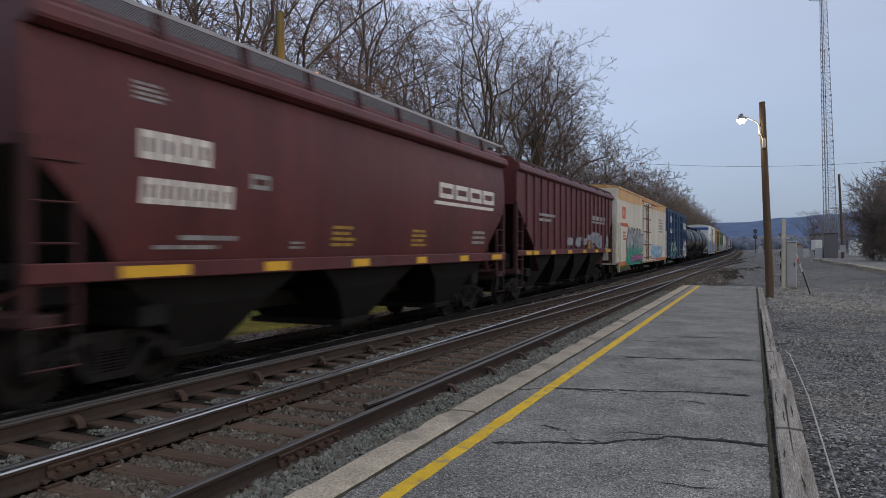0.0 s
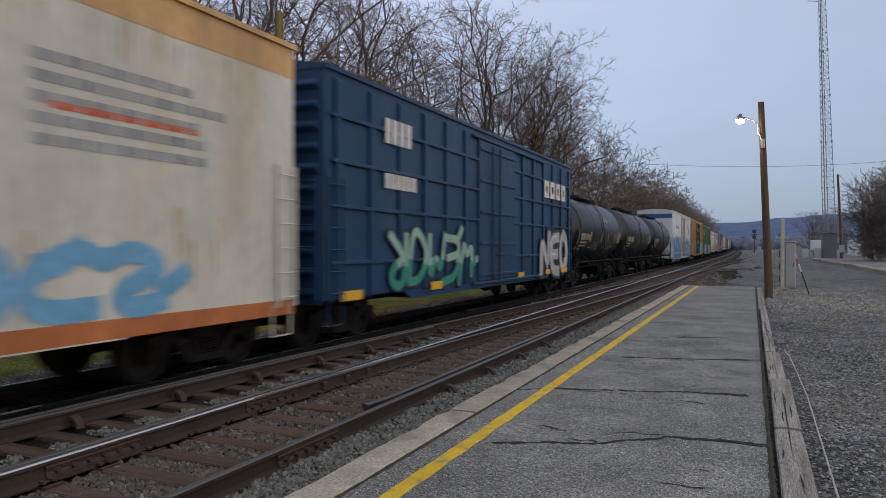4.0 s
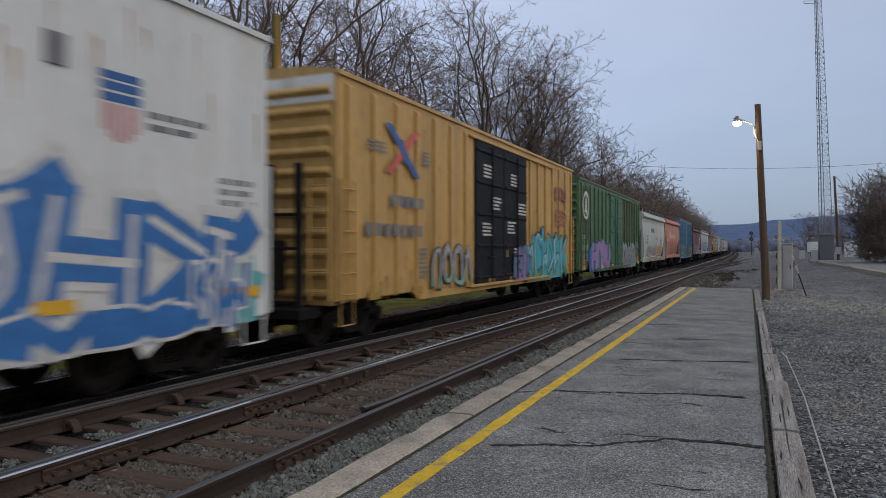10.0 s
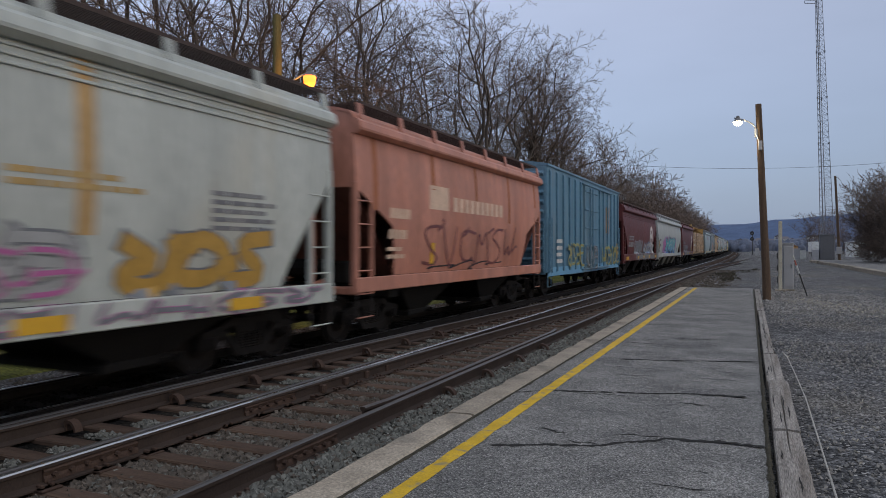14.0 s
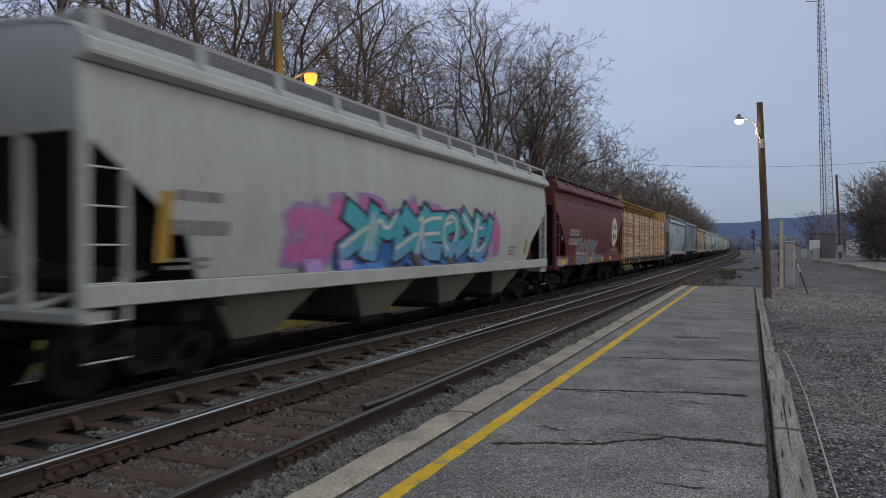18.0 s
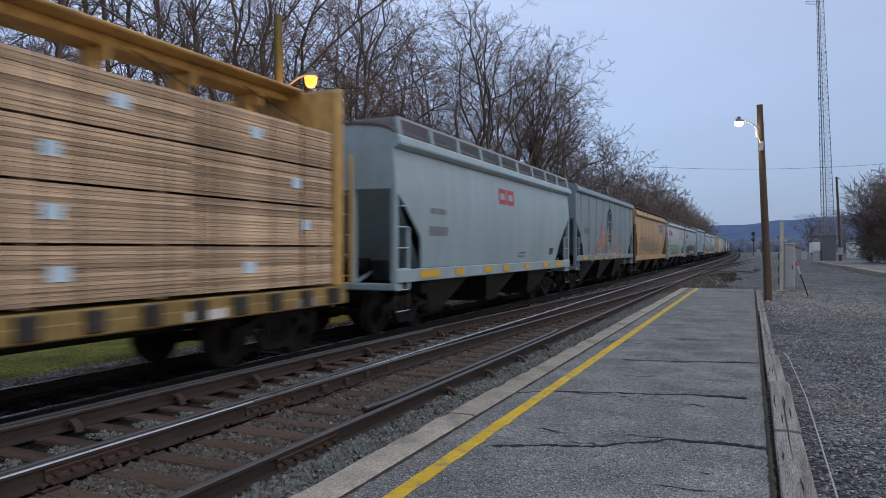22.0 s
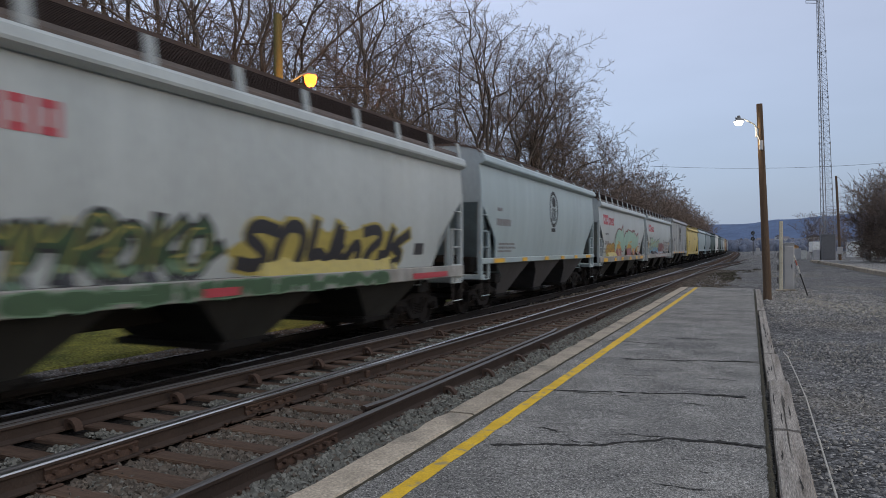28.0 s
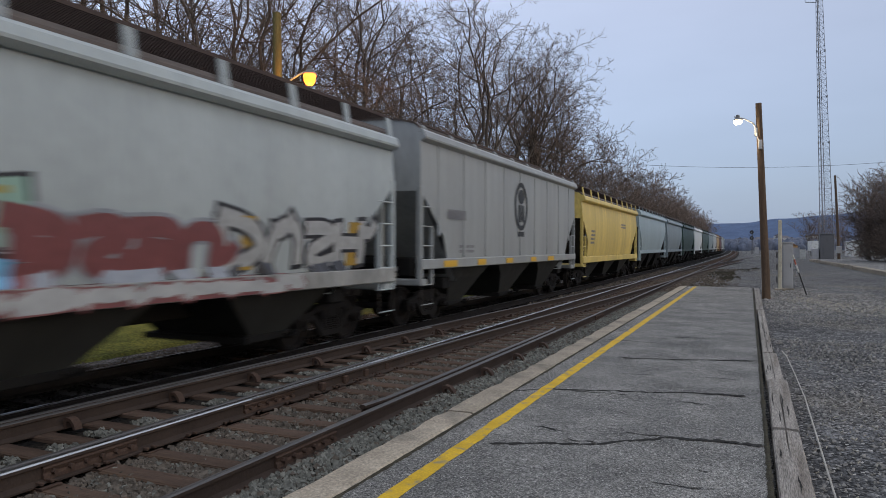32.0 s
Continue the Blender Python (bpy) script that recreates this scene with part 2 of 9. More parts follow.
# ---- mesh helpers ----
class Form:
    """Vertices and faces gathered piece by piece."""

    def __init__(self):
        self.v, self.f, self.m = [], [], []

    def add(self, verts, faces, slot=0):
        o = len(self.v)
        self.v += verts
        self.f += [tuple(i + o for i in q) for q in faces]
        self.m += [slot] * len(faces)
        return self

    def box(self, x0, x1, y0, y1, z0, z1, slot=0):
        v = [(x, y, z) for z in (z0, z1) for y in (y0, y1) for x in (x0, x1)]
        return self.add(v, [(0, 2, 3, 1), (4, 5, 7, 6), (0, 1, 5, 4), (2, 6, 7, 3), (0, 4, 6, 2), (1, 3, 7, 5)], slot)

    def cbox(self, x0, x1, y0, y1, z0, z1, b=0.02, slot=0):
        """A box with chamfered edges."""
        v, idx = [], {}
        for sx in (0, 1):
            for sy in (0, 1):
                for sz in (0, 1):
                    p = ((x0, x1)[sx], (y0, y1)[sy], (z0, z1)[sz])
                    d = (b if not sx else -b, b if not sy else -b, b if not sz else -b)
                    for a in range(3):
                        q = [p[k] + (d[k] if k != a else 0) for k in range(3)]
                        idx[sx, sy, sz, a] = len(v)
                        v.append(tuple(q))
        f = []
        for a in range(3):
            o1, o2 = (a + 1) % 3, (a + 2) % 3
            for s in (0, 1):
                ring = []
                for c1, c2 in ((0, 0), (1, 0), (1, 1), (0, 1)):
                    k = [0, 0, 0]
                    k[a], k[o1], k[o2] = s, c1, c2
                    ring.append(idx[k[0], k[1], k[2], a])
                f.append(tuple(ring if s else ring[::-1]))
            for c1 in (0, 1):
                for c2 in (0, 1):
                    ends = []
                    for s in (0, 1):
                        k = [0, 0, 0]
                        k[a], k[o1], k[o2] = s, c1, c2
                        ends.append((idx[k[0], k[1], k[2], o1], idx[k[0], k[1], k[2], o2]))
                    q = (ends[0][0], ends[0][1], ends[1][1], ends[1][0])
                    f.append(q if c1 == c2 else q[::-1])
        for sx in (0, 1):
            for sy in (0, 1):
                for sz in (0, 1):
                    t = tuple(idx[sx, sy, sz, a] for a in range(3))
                    f.append(t if (sx + sy + sz) % 2 else t[::-1])
        return self.add(v, f, slot)

    def tube(self, pts, radii, seg=8, slot=0, cap=True):
        """A round bar along a line of points."""
        pts = [Vector(p) for p in pts]
        if not hasattr(radii, "__len__"):
            radii = [radii] * len(pts)
        v, f = [], []
        for i, p in enumerate(pts):
            way = (pts[min(i + 1, len(pts) - 1)] - pts[max(i - 1, 0)]).normalized()
            side = way.cross(Vector((0, 0, 1)) if abs(way.z) < 0.9 else Vector((1, 0, 0))).normalized()
            up = side.cross(way)
            for k in range(seg):
                a = 2 * math.pi * k / seg
                q = p + (side * math.cos(a) + up * math.sin(a)) * radii[i]
                v.append((q.x, q.y, q.z))
        for i in range(len(pts) - 1):
            for k in range(seg):
                a, b2 = i * seg + k, i * seg + (k + 1) % seg
                f.append((a, a + seg, b2 + seg, b2))
        if cap:
            f.append(tuple(range(seg)))
            f.append(tuple(range((len(pts) - 1) * seg, len(pts) * seg))[::-1])
        return self.add(v, f, slot)

    def extrude_y(self, prof, y0, y1, slot=0):
        """A closed outline of (x, z) pushed along y."""
        k = len(prof)
        v = [(x, y0, z) for x, z in prof] + [(x, y1, z) for x, z in prof]
        f = [(i, (i + 1) % k, (i + 1) % k + k, i + k) for i in range(k)]
        return self.add(v, f + [tuple(range(k))[::-1], tuple(range(k, 2 * k))], slot)

    def extrude_x(self, prof, x0, x1, slot=0):
        """A closed outline of (y, z) pushed along x."""
        k = len(prof)
        v = [(x0, y, z) for y, z in prof] + [(x1, y, z) for y, z in prof]
        f = [(i, (i + 1) % k, (i + 1) % k + k, i + k) for i in range(k)]
        return self.add(v, f + [tuple(range(k))[::-1], tuple(range(k, 2 * k))], slot)

    def mesh(self, name, mats, smooth=0.0):
        me = bpy.data.meshes.new(name)
        me.from_pydata(self.v, [], self.f)
        for m in (mats if isinstance(mats, (list, tuple)) else [mats]):
            me.materials.append(m)
        if any(self.m):
            me.polygons.foreach_set("material_index", self.m)
        if smooth:
            me.polygons.foreach_set("use_smooth", [True] * len(me.polygons))
            me.set_sharp_from_angle(angle=radians(smooth))
        if len(self.f) > 30000:
            return me
        me.validate()
        bm = bmesh.new()
        bm.from_mesh(me)
        bmesh.ops.recalc_face_normals(bm, faces=bm.faces)
        bm.to_mesh(me)
        bm.free()
        return me


SHARED = {}


def part(name, form, mats, parent=None, label="", smooth=0.0, at=None, key=None):
    """One mesh object under a thing or a part; alike pieces with the same key share their mesh."""
    if key is not None and key in SHARED:
        me = SHARED[key]
    else:
        me = (form() if callable(form) else form).mesh(name, mats, smooth)
        if key is not None:
            SHARED[key] = me
    ob = new(name, me)
    if parent is not None:
        ob.parent = parent
    if at is not None:
        ob.matrix_basis = at
    if label:
        ob["label"] = label
    return ob


def thing(name, label, category, group="", kind="", at=None):
    ob = new(name)
    ob.empty_display_size = 0.3
    if at is not None:
        ob.matrix_basis = at
    return tagged(ob, label, category, group, kind)

# ---- ground, tracks and platform ----
TRAIN_X, TRAIN_Z = -8.3, -0.13      # the far track's centre and rail height
NEAR_L, NEAR_R = -5.2, -3.69        # the near track's two rails, top at z = 0


def bend(y):
    """Sideways shift of the line where it curves away to the left."""
    return -max(y - 100.0, 0.0) ** 2 / 16000.0


def smooth_line(knots, y):
    for (y0, x0), (y1, x1) in zip(knots, knots[1:]):
        if y <= y1:
            t = (y - y0) / (y1 - y0)
            return x0 + (x1 - x0) * t
    return knots[-1][1]


SIDING = [(-40, -6.76), (6, -6.76), (14, -6.45), (23, -5.95), (33, -5.5), (53, -4.95), (75, -3.9), (95, -2.4), (130, -0.3), (166, 2.0), (260, 8.0)]


def siding_x(y):
    return sum(smooth_line(SIDING, y + d) for d in (-4, -2, 0, 2, 4)) / 5


def sheet(cols, ys, height, shift=lambda y: 0):
    """A strip of ground with heights from a function of (x, y)."""
    f = Form()
    v = [(x + shift(y), y, height(x, y)) for y in ys for x in cols]
    k = len(cols)
    q = [(i * k + j, i * k + j + 1, (i + 1) * k + j + 1, (i + 1) * k + j) for i in range(len(ys) - 1) for j in range(k - 1)]
    return f.add(v, q)


def rise(x, y):
    """The land: flat by the line, a low bank under the trees, level yard on the other side."""
    z = -0.36
    if x < -15:
        z += min((-15 - x) * 0.07, 1.0) + min(max(-29 - x, 0) * 0.16, 5.0)
    if x > -2.2:
        z = -0.06
    return z + 0.05 * noise.noise((x * 0.4, y * 0.4, 0.0))


xs = [-3000, -900, -300, -120, -60, -40, -30, -24, -20, -17, -15, -13, -12, -11.2, -2.7, -2.5, -1, 0.5, 2, 4, 6, 10, 16, 30, 60, 120, 400, 1200, 3000]
ysg = [-900, -300, -100, -40, -20, -10, -5] + list(range(0, 60, 3)) + list(range(60, 200, 10)) + [220, 260, 300, 360, 450, 600, 900, 1500, 2500, 4000]
tagged(part("ground", sheet(xs, ysg, rise), GRAVEL), "dark grey gravel yard beside the platform", "ground", kind="structure")

gx = [-60, -48, -38, -30, -24, -20, -17, -15, -13.8, -12.9, -12.0, -11.4, -11.0, -10.5]
gy = list(range(-30, 130, 2)) + list(range(130, 420, 15))


def verge_height(x, y):
    return rise(x, y) + 0.05 + 0.04 * noise.noise((x * 1.3, y * 1.3, 3.0)) - (0.2 if x > -10.8 else 0)


tagged(part("grass_verge", sheet(gx[5:], gy, verge_height, bend), GRASS), "short green grass strip behind the far track", "grass", kind="structure")
tagged(part("wood_floor", sheet(gx[:6], gy, verge_height, bend), LEAF_LITTER), "brown leaf litter under bare trees", "ground", kind="structure")


def bed_height(x, y):
    k = 0.03 * noise.noise((x * 3, y * 3, 0.5))
    if x < -9.9:
        return -0.36 + k + 0.0 + max(-0.1, (x + 9.9) * 0.05)
    if x < -6.9:
        return -0.33 + k
    if x > -2.75:
        return -0.17 + k
    if x < -3.7:
        return -0.222 + k * 0.6
    return -0.2 + k


bx = [-12.5, -11.6, -10.7, -9.9, -9.3, -8.7, -8.3, -7.9, -7.4, -6.9, -6.4, -5.9, -5.4, -4.9, -4.4, -3.9, -3.4, -2.95, -2.7]
by = [-30, -15, -6] + [i * 0.5 for i in range(0, 80)] + list(range(40, 120, 4)) + list(range(120, 460, 12))
tagged(part("ballast", sheet(bx[10:], by, bed_height, bend), BALLAST_BED), "grey stone ballast stained brown between the rails", "ballast", kind="structure")
tagged(part("far_ballast", sheet(bx[3:11], by, bed_height, bend), SHADED_BALLAST), "dark ballast under the far track, shade in its colour", "ballast", kind="structure")
tagged(part("ballast_shoulder", sheet(bx[:4], by, bed_height, bend), BALLAST_BED), "grey ballast shoulder beside the grass", "ballast", kind="structure")
# the widening yard throat to the siding
tagged(part("siding_ballast", sheet([-2.75, -1.8, -0.8, 0.4], [30.6] + list(range(33, 150, 4)), lambda x, y: -0.14 + 0.03 * noise.noise((x * 2, y * 2, 7.0)),
       lambda y: max(0.0, (y - 70) * 0.055)), GRAVEL), "grey ballast widening toward a siding", "ballast", kind="structure")

# loose stones lying on the ballast
rs = random.Random(4)
BLOCK_CORNERS = [(x, y, z) for z in (-1, 1) for y in (-1, 1) for x in (-1, 1)]
BLOCK_TURNS = [Euler((rs.uniform(-0.9, 0.9), rs.uniform(-0.9, 0.9), rs.uniform(0, 6.28))).to_matrix() for _ in range(64)]


def stones(f, count, area, size, z_of, taper=1.0, clear=False):
    x0, x1, y0, y1 = area
    for _ in range(count):
        y = y0 + (y1 - y0) * rs.random() ** taper
        x = x0 + (x1 - x0) * rs.random()
        if clear and abs((y + 14.48 + 0.26) % 0.52 - 0.26) < 0.1 and rs.random() < 0.72:
            continue
        s = size * (0.55 + 0.9 * rs.random())
        z = z_of(x, y)
        turn = BLOCK_TURNS[rs.randrange(len(BLOCK_TURNS))]
        lx, ly, lz = s * rs.uniform(0.6, 1.15), s * rs.uniform(0.5, 0.95), s * rs.uniform(0.4, 0.75)
        v = []
        for px, py, pz in BLOCK_CORNERS:
            q = turn @ Vector((px * lx * rs.uniform(0.65, 1.05), py * ly * rs.uniform(0.65, 1.05), pz * lz * rs.uniform(0.65, 1.05)))
            v.append((x + q.x, y + q.y, z + q.z + 0.2 * s))
        f.add(v, [(0, 2, 3, 1), (4, 5, 7, 6), (0, 1, 5, 4), (2, 6, 7, 3), (0, 4, 6, 2), (1, 3, 7, 5)])


f = Form()
stones(f, 22000, (-3.62, -2.82, 1.0, 30), 0.0225, lambda x, y: bed_height(x, y) + 0.025, 1.35)
stones(f, 5000, (-3.62, -2.82, -9, 1.4), 0.0225, lambda x, y: bed_height(x, y) + 0.025)
stones(f, 2600, (-5.0, -3.8, 1.5, 22), 0.025, bed_height, 1.6, True)
for k in range(58):                              # grey stones heaped between the ties, against the running rail
    y = -14.22 + 0.52 * (k + 30)
    room = NEAR_L - 0.2 - siding_x(y) - 0.12
    reach = room * rs.uniform(0.5, 0.72)
    if room > 0.15:
        stones(f, int(230 * reach / (1 + 0.04 * k)), (NEAR_L - 0.2 - reach, NEAR_L - 0.18, y - 0.12, y + 0.12), 0.021 + 0.0004 * k, lambda x, y: bed_height(x, y) + 0.03)
tagged(part("ballast_stones", f, STONE), "loose angular grey ballast stones", "ballast", kind="stuff")
f = Form()
stones(f, 25000, (-5.1, -3.76, 1.5, 26), 0.026, bed_height, 1.6, True)
stones(f, 5000, (-5.1, -3.76, -9, 1.8), 0.026, bed_height, 1.0, True)
stones(f, 1500, (-6.1, -5.25, 2.5, 26), 0.022, bed_height, 1.5, True)
stones(f, 2000, (-3.62, -2.78, 1.0, 30), 0.024, lambda x, y: bed_height(x, y) + 0.03, 1.3)
stones(f, 6000, (-11.3, -9.9, 4, 34), 0.032, bed_height, 1.2)
stones(f, 8000, (-7.0, -2.78, 22, 70), 0.045, bed_height, 1.2)
stones(f, 900, (-2.7, -0.6, 31.5, 62), 0.045, lambda x, y: -0.115, 1.2)
tagged(part("stained_ballast", f, BROWN_STONE), "loose ballast stones stained brown between the rails", "ballast", kind="stuff")

f = Form()
stones(f, 6000, (-9.9, -6.9, 4, 34), 0.03, bed_height, 1.2)
tagged(part("oily_stones", f, SHADED_BALLAST), "black ballast stones with the train's shade in their colour", "ballast", kind="stuff")

f = Form()
stones(f, 13000, (0.45, 5.5, 3.0, 26), 0.014, lambda x, y: rise(x, y), 1.6)
stones(f, 7000, (0.3, 9, 12, 60), 0.019, lambda x, y: rise(x, y), 1.4)
stones(f, 3000, (0.35, 4.2, 21, 33), 0.028, lambda x, y: rise(x, y), 1.0)
tagged(part("yard_gravel", f, GRAVEL_STONE), "fine grey gravel scattered over the yard", "gravel", kind="stuff")

PALE_CHIP = mat("pale_chip", (0.27, 0.25, 0.2), 0.85, vary=0.3, scale=6, fine=40, bump=0.2, per_piece=0.6)
f = Form()
for k in range(1500):                            # a drift of pale grit that runs out from the pole across the yard
    q = rs.random()
    x, y = 1.2 + 4.2 * q + rs.gauss(0, 0.3), 26.5 - 8.5 * q + rs.gauss(0, 1.2)
    if x > 0.5:
        stones(f, 1, (x, x + 0.01, y, y + 0.01), rs.choice((0.012, 0.018, 0.026)), rise)
for k in range(1100):                            # thin chips and twigs strewn about
    x, y = rs.uniform(0.45, 5.0), 4.0 + 18 * rs.random() ** 1.4
    a, ln, w, z = rs.uniform(0, 3.14), rs.uniform(0.006, 0.024), rs.uniform(0.002, 0.004), rise(x, y) + 0.012
    ca, sa = math.cos(a), math.sin(a)
    f.add([(x + ca * px * ln - sa * py * w, y + sa * px * ln + ca * py * w, z + pz * 0.004 + 0.006 * px) for pz in (-1, 1) for px, py in ((-1, -1), (1, -1), (1, 1), (-1, 1))],
          [(3, 2, 1, 0), (4, 5, 6, 7), (0, 1, 5, 4), (1, 2, 6, 5), (2, 3, 7, 6), (3, 0, 4, 7)])
tagged(part("pale_grit", f, PALE_CHIP), "pale grit and thin chips strewn over the dark gravel", "gravel", kind="stuff")

# cross ties: long ones under the turnout, shorter ones under the far track
tie_root = thing("cross_ties", "dark brown weathered wooden ties under the near tracks", "railway ties", kind="structure")


def tie_form(length, seed):
    def make():
        r = random.Random(seed)
        f2 = Form()
        f2.cbox(-length / 2, length / 2, -0.11, 0.11, -0.16, 0, 0.012)
        f2.v = [(x + 0.006 * r.random(), y + 0.012 * (r.random() - 0.5), z + 0.006 * r.random()) for x, y, z in f2.v]
        return f2
    return make


y = -14.5 + 0.02
while y < 62:
    far_end = max(siding_x(y) + 2.0, -2.95) if y > 20 else -2.98
    left = min(siding_x(y) - 0.5, NEAR_L - 0.55)
    if y > 62:
        left = NEAR_L - 0.55
    ln = round((far_end - left) * 2) / 2
    s = rs.randrange(3)
    part("tie", tie_form(ln, s), TIE_WOOD, tie_root, key=("tie", ln, s),
         at=pose((far_end + left) / 2 + rs.uniform(-0.04, 0.04), y + rs.uniform(-0.03, 0.03), -0.185 + rs.uniform(-0.008, 0.006), 0, 0, rs.uniform(-0.8, 0.8)))
    y += 0.52
f = Form()
y = 62.0
while y < 330:
    f.box(NEAR_L - 0.5 + bend(y), NEAR_R + 0.5 + bend(y), y - 0.11, y + 0.11, -0.34, -0.185)
    sx = siding_x(y)
    if y < 200:
        f.box(sx - 0.5, sx + 2.0, y + 0.15, y + 0.35, -0.34, -0.19)
    y += 0.55
part("far_ties", f, TIE_WOOD, tie_root)["kind"] = "stuff"
f = Form()
y = -6.0
while y < 330:
    f.box(TRAIN_X - 1.3 + bend(y), TRAIN_X + 1.3 + bend(y), y - 0.11, y + 0.11, -0.47, -0.315)
    y += 0.55
part("oiled_ties", f, RAIL_SHADED, tie_root, "black ties with the train's shade in their colour")["kind"] = "stuff"

RAIL_PROFILE = [(-0.075, -0.18), (0.075, -0.18), (0.075, -0.165), (0.012, -0.14), (0.010, -0.05), (0.036, -0.036), (0.036, -0.011), (0.022, 0.0),
                (-0.018, 0.0), (-0.036, -0.013), (-0.036, -0.036), (-0.010, -0.05), (-0.012, -0.14), (-0.075, -0.165)]


def rail(name, line, z, ys, top, label, scale=1.0, body=None):
    """A rail swept along x = line(y); its head's top has a material of its own."""
    f2 = Form()
    k = len(RAIL_PROFILE)
    v, q, slots = [], [], []
    for yy in ys:
        xx = line(yy)
        v += [(xx + px * scale, yy, z + pz * scale) for px, pz in RAIL_PROFILE]
    for i in range(len(ys) - 1):
        for j in range(k):
            f2.f.append((i * k + j, i * k + (j + 1) % k, (i + 1) * k + (j + 1) % k, (i + 1) * k + j))
            f2.m.append(1 if j in (6, 7) or j == 8 and top is not RAIL_TOP else 0)
    f2.f += [tuple(range(k)), tuple(range((len(ys) - 1) * k, len(ys) * k))[::-1]]
    f2.m += [0, 0]
    f2.v = v
    return tagged(part(name, f2, [body or RAIL_RUST, top], smooth=35), label, "rail", group="rails", kind="structure")


run = [-30, -10] + [i * 1.0 for i in range(-4, 40)] + list(range(40, 420, 6))
rail("near_rail", lambda y: NEAR_L + bend(y), 0.0, run, RAIL_TOP, "steel rail with a bright polished head and rusty web")
rail("near_rail", lambda y: NEAR_R + bend(y), 0.0, run, RAIL_DULL, "rusty steel rail beside the platform")
rail("far_rail", lambda y: TRAIN_X - 0.755 + bend(y), TRAIN_Z, run, RAIL_TOP, "worn rail under the passing train", body=RAIL_SHADED)
rail("far_rail", lambda y: TRAIN_X + 0.755 + bend(y), TRAIN_Z, run, RAIL_TOP, "worn rail under the passing train", body=RAIL_SHADED)
side_run = [-30, -10] + [i * 1.0 for i in range(-4, 80)] + list(range(80, 262, 5))
rail("siding_rail", siding_x, -0.004, side_run, RAIL_DULL, "rusty rail of a diverging siding")
rail("siding_rail", lambda y: siding_x(y) + 1.51, -0.002, side_run, RAIL_DULL, "rusty rail of a diverging siding")
# guard rails beside the frog
rail("guard_rail", lambda y: siding_x(y) + 0.125, -0.004, [3.5 + 0.5 * i for i in range(21)], RAIL_DULL, "short guard rail beside the running rail")
rail("guard_rail", lambda y: NEAR_R - 0.125 - (0.05 if y in (6.5, 14.5) else 0), 0.004, [6.5, 7.0] + [7.0 + 0.5 * i for i in range(1, 15)] + [14.5], RAIL_DULL, "short guard rail beside the running rail")
rail("wing_rail", lambda y: NEAR_L - 0.13 - 0.0 * y, -0.006, [-6, 0, 2, 4, 6, 8, 9.5], RAIL_DULL, "wing rail of the turnout's frog")

# rail fastenings
iron_root = thing("rail_fastenings", "rusty iron plates, spikes and braces along the rails", "rail fastenings", kind="structure")


def plate_form():
    f2 = Form()
    f2.cbox(-0.17, 0.17, -0.09, 0.09, -0.182, -0.163, 0.004)
    for sx in (-0.1, 0.1):
        for sy in (-0.045, 0.045):
            f2.cbox(sx - 0.016, sx + 0.016, sy - 0.016, sy + 0.016, -0.163, -0.135, 0.005)
    return f2


def brace_form():
    """A curved lug that grips the rail's foot."""
    f2 = Form()
    prof = [(0.05, -0.165), (0.05, -0.06), (0.09, -0.045), (0.16, -0.06), (0.21, -0.11), (0.225, -0.165), (0.195, -0.165), (0.175, -0.12), (0.14, -0.09), (0.1, -0.085), (0.085, -0.1), (0.085, -0.165)]
    return f2.extrude_y(prof, -0.045, 0.045)


def bolt_bar_form():
    f2 = Form()
    f2.extrude_y([(0.012, -0.14), (0.05, -0.15), (0.045, -0.12), (0.03, -0.1), (0.045, -0.06), (0.02, -0.045)], -0.46, 0.46)
    for i in range(6):
        yy = -0.375 + 0.15 * i
        f2.tube([(0.03, yy, -0.097), (0.075, yy, -0.097)], 0.022, 6)
    return f2


y = -6.16
while y < 40:
    for xr in (NEAR_L, NEAR_R, siding_x(y), siding_x(y) + 1.51):
        part("tie_plate", plate_form, IRON, iron_root, key="plate", at=pose(xr, y, -0.003))
    y += 0.52
for yy in (5.0, 6.4, 7.8, 9.3, 10.75, 12.15, 13.6):
    part("rail_brace", brace_form, IRON, iron_root, "curved rusty rail brace", smooth=40, key="brace", at=pose(siding_x(yy) + 0.14, yy, -0.01))
for yy in (8.1, 9.5, 10.98, 12.48):
    part("rail_brace", brace_form, IRON, iron_root, "curved rusty rail brace", smooth=40, key="brace", at=pose(NEAR_R + 0.02, yy, -0.0))
for xr, yy in ((NEAR_L, 4.2), (NEAR_L, 6.6), (NEAR_R, 5.2), (NEAR_L, 16.5), (NEAR_R, 18.2)):
    part("joint_bar", bolt_bar_form, IRON, iron_root, "bolted joint bar", key="joint", at=pose(xr, yy, 0.0))
# the frog's blocks between the crossing rails
for yy in (7.6, 8.15, 8.7, 9.3, 9.9, 10.5, 11.1, 11.7, 12.3, 12.9, 13.5):
    part("frog_block", lambda: Form().cbox(-0.04, 0.04, -0.05, 0.05, -0.165, -0.05, 0.015), IRON, iron_root, key="block", at=pose(NEAR_L + 0.075, yy, 0.0))

# platform
PLAT_Z, PLAT_END = 0.08, 30.9


def plat_right(y):
    return 0.13 - 0.0044 * y


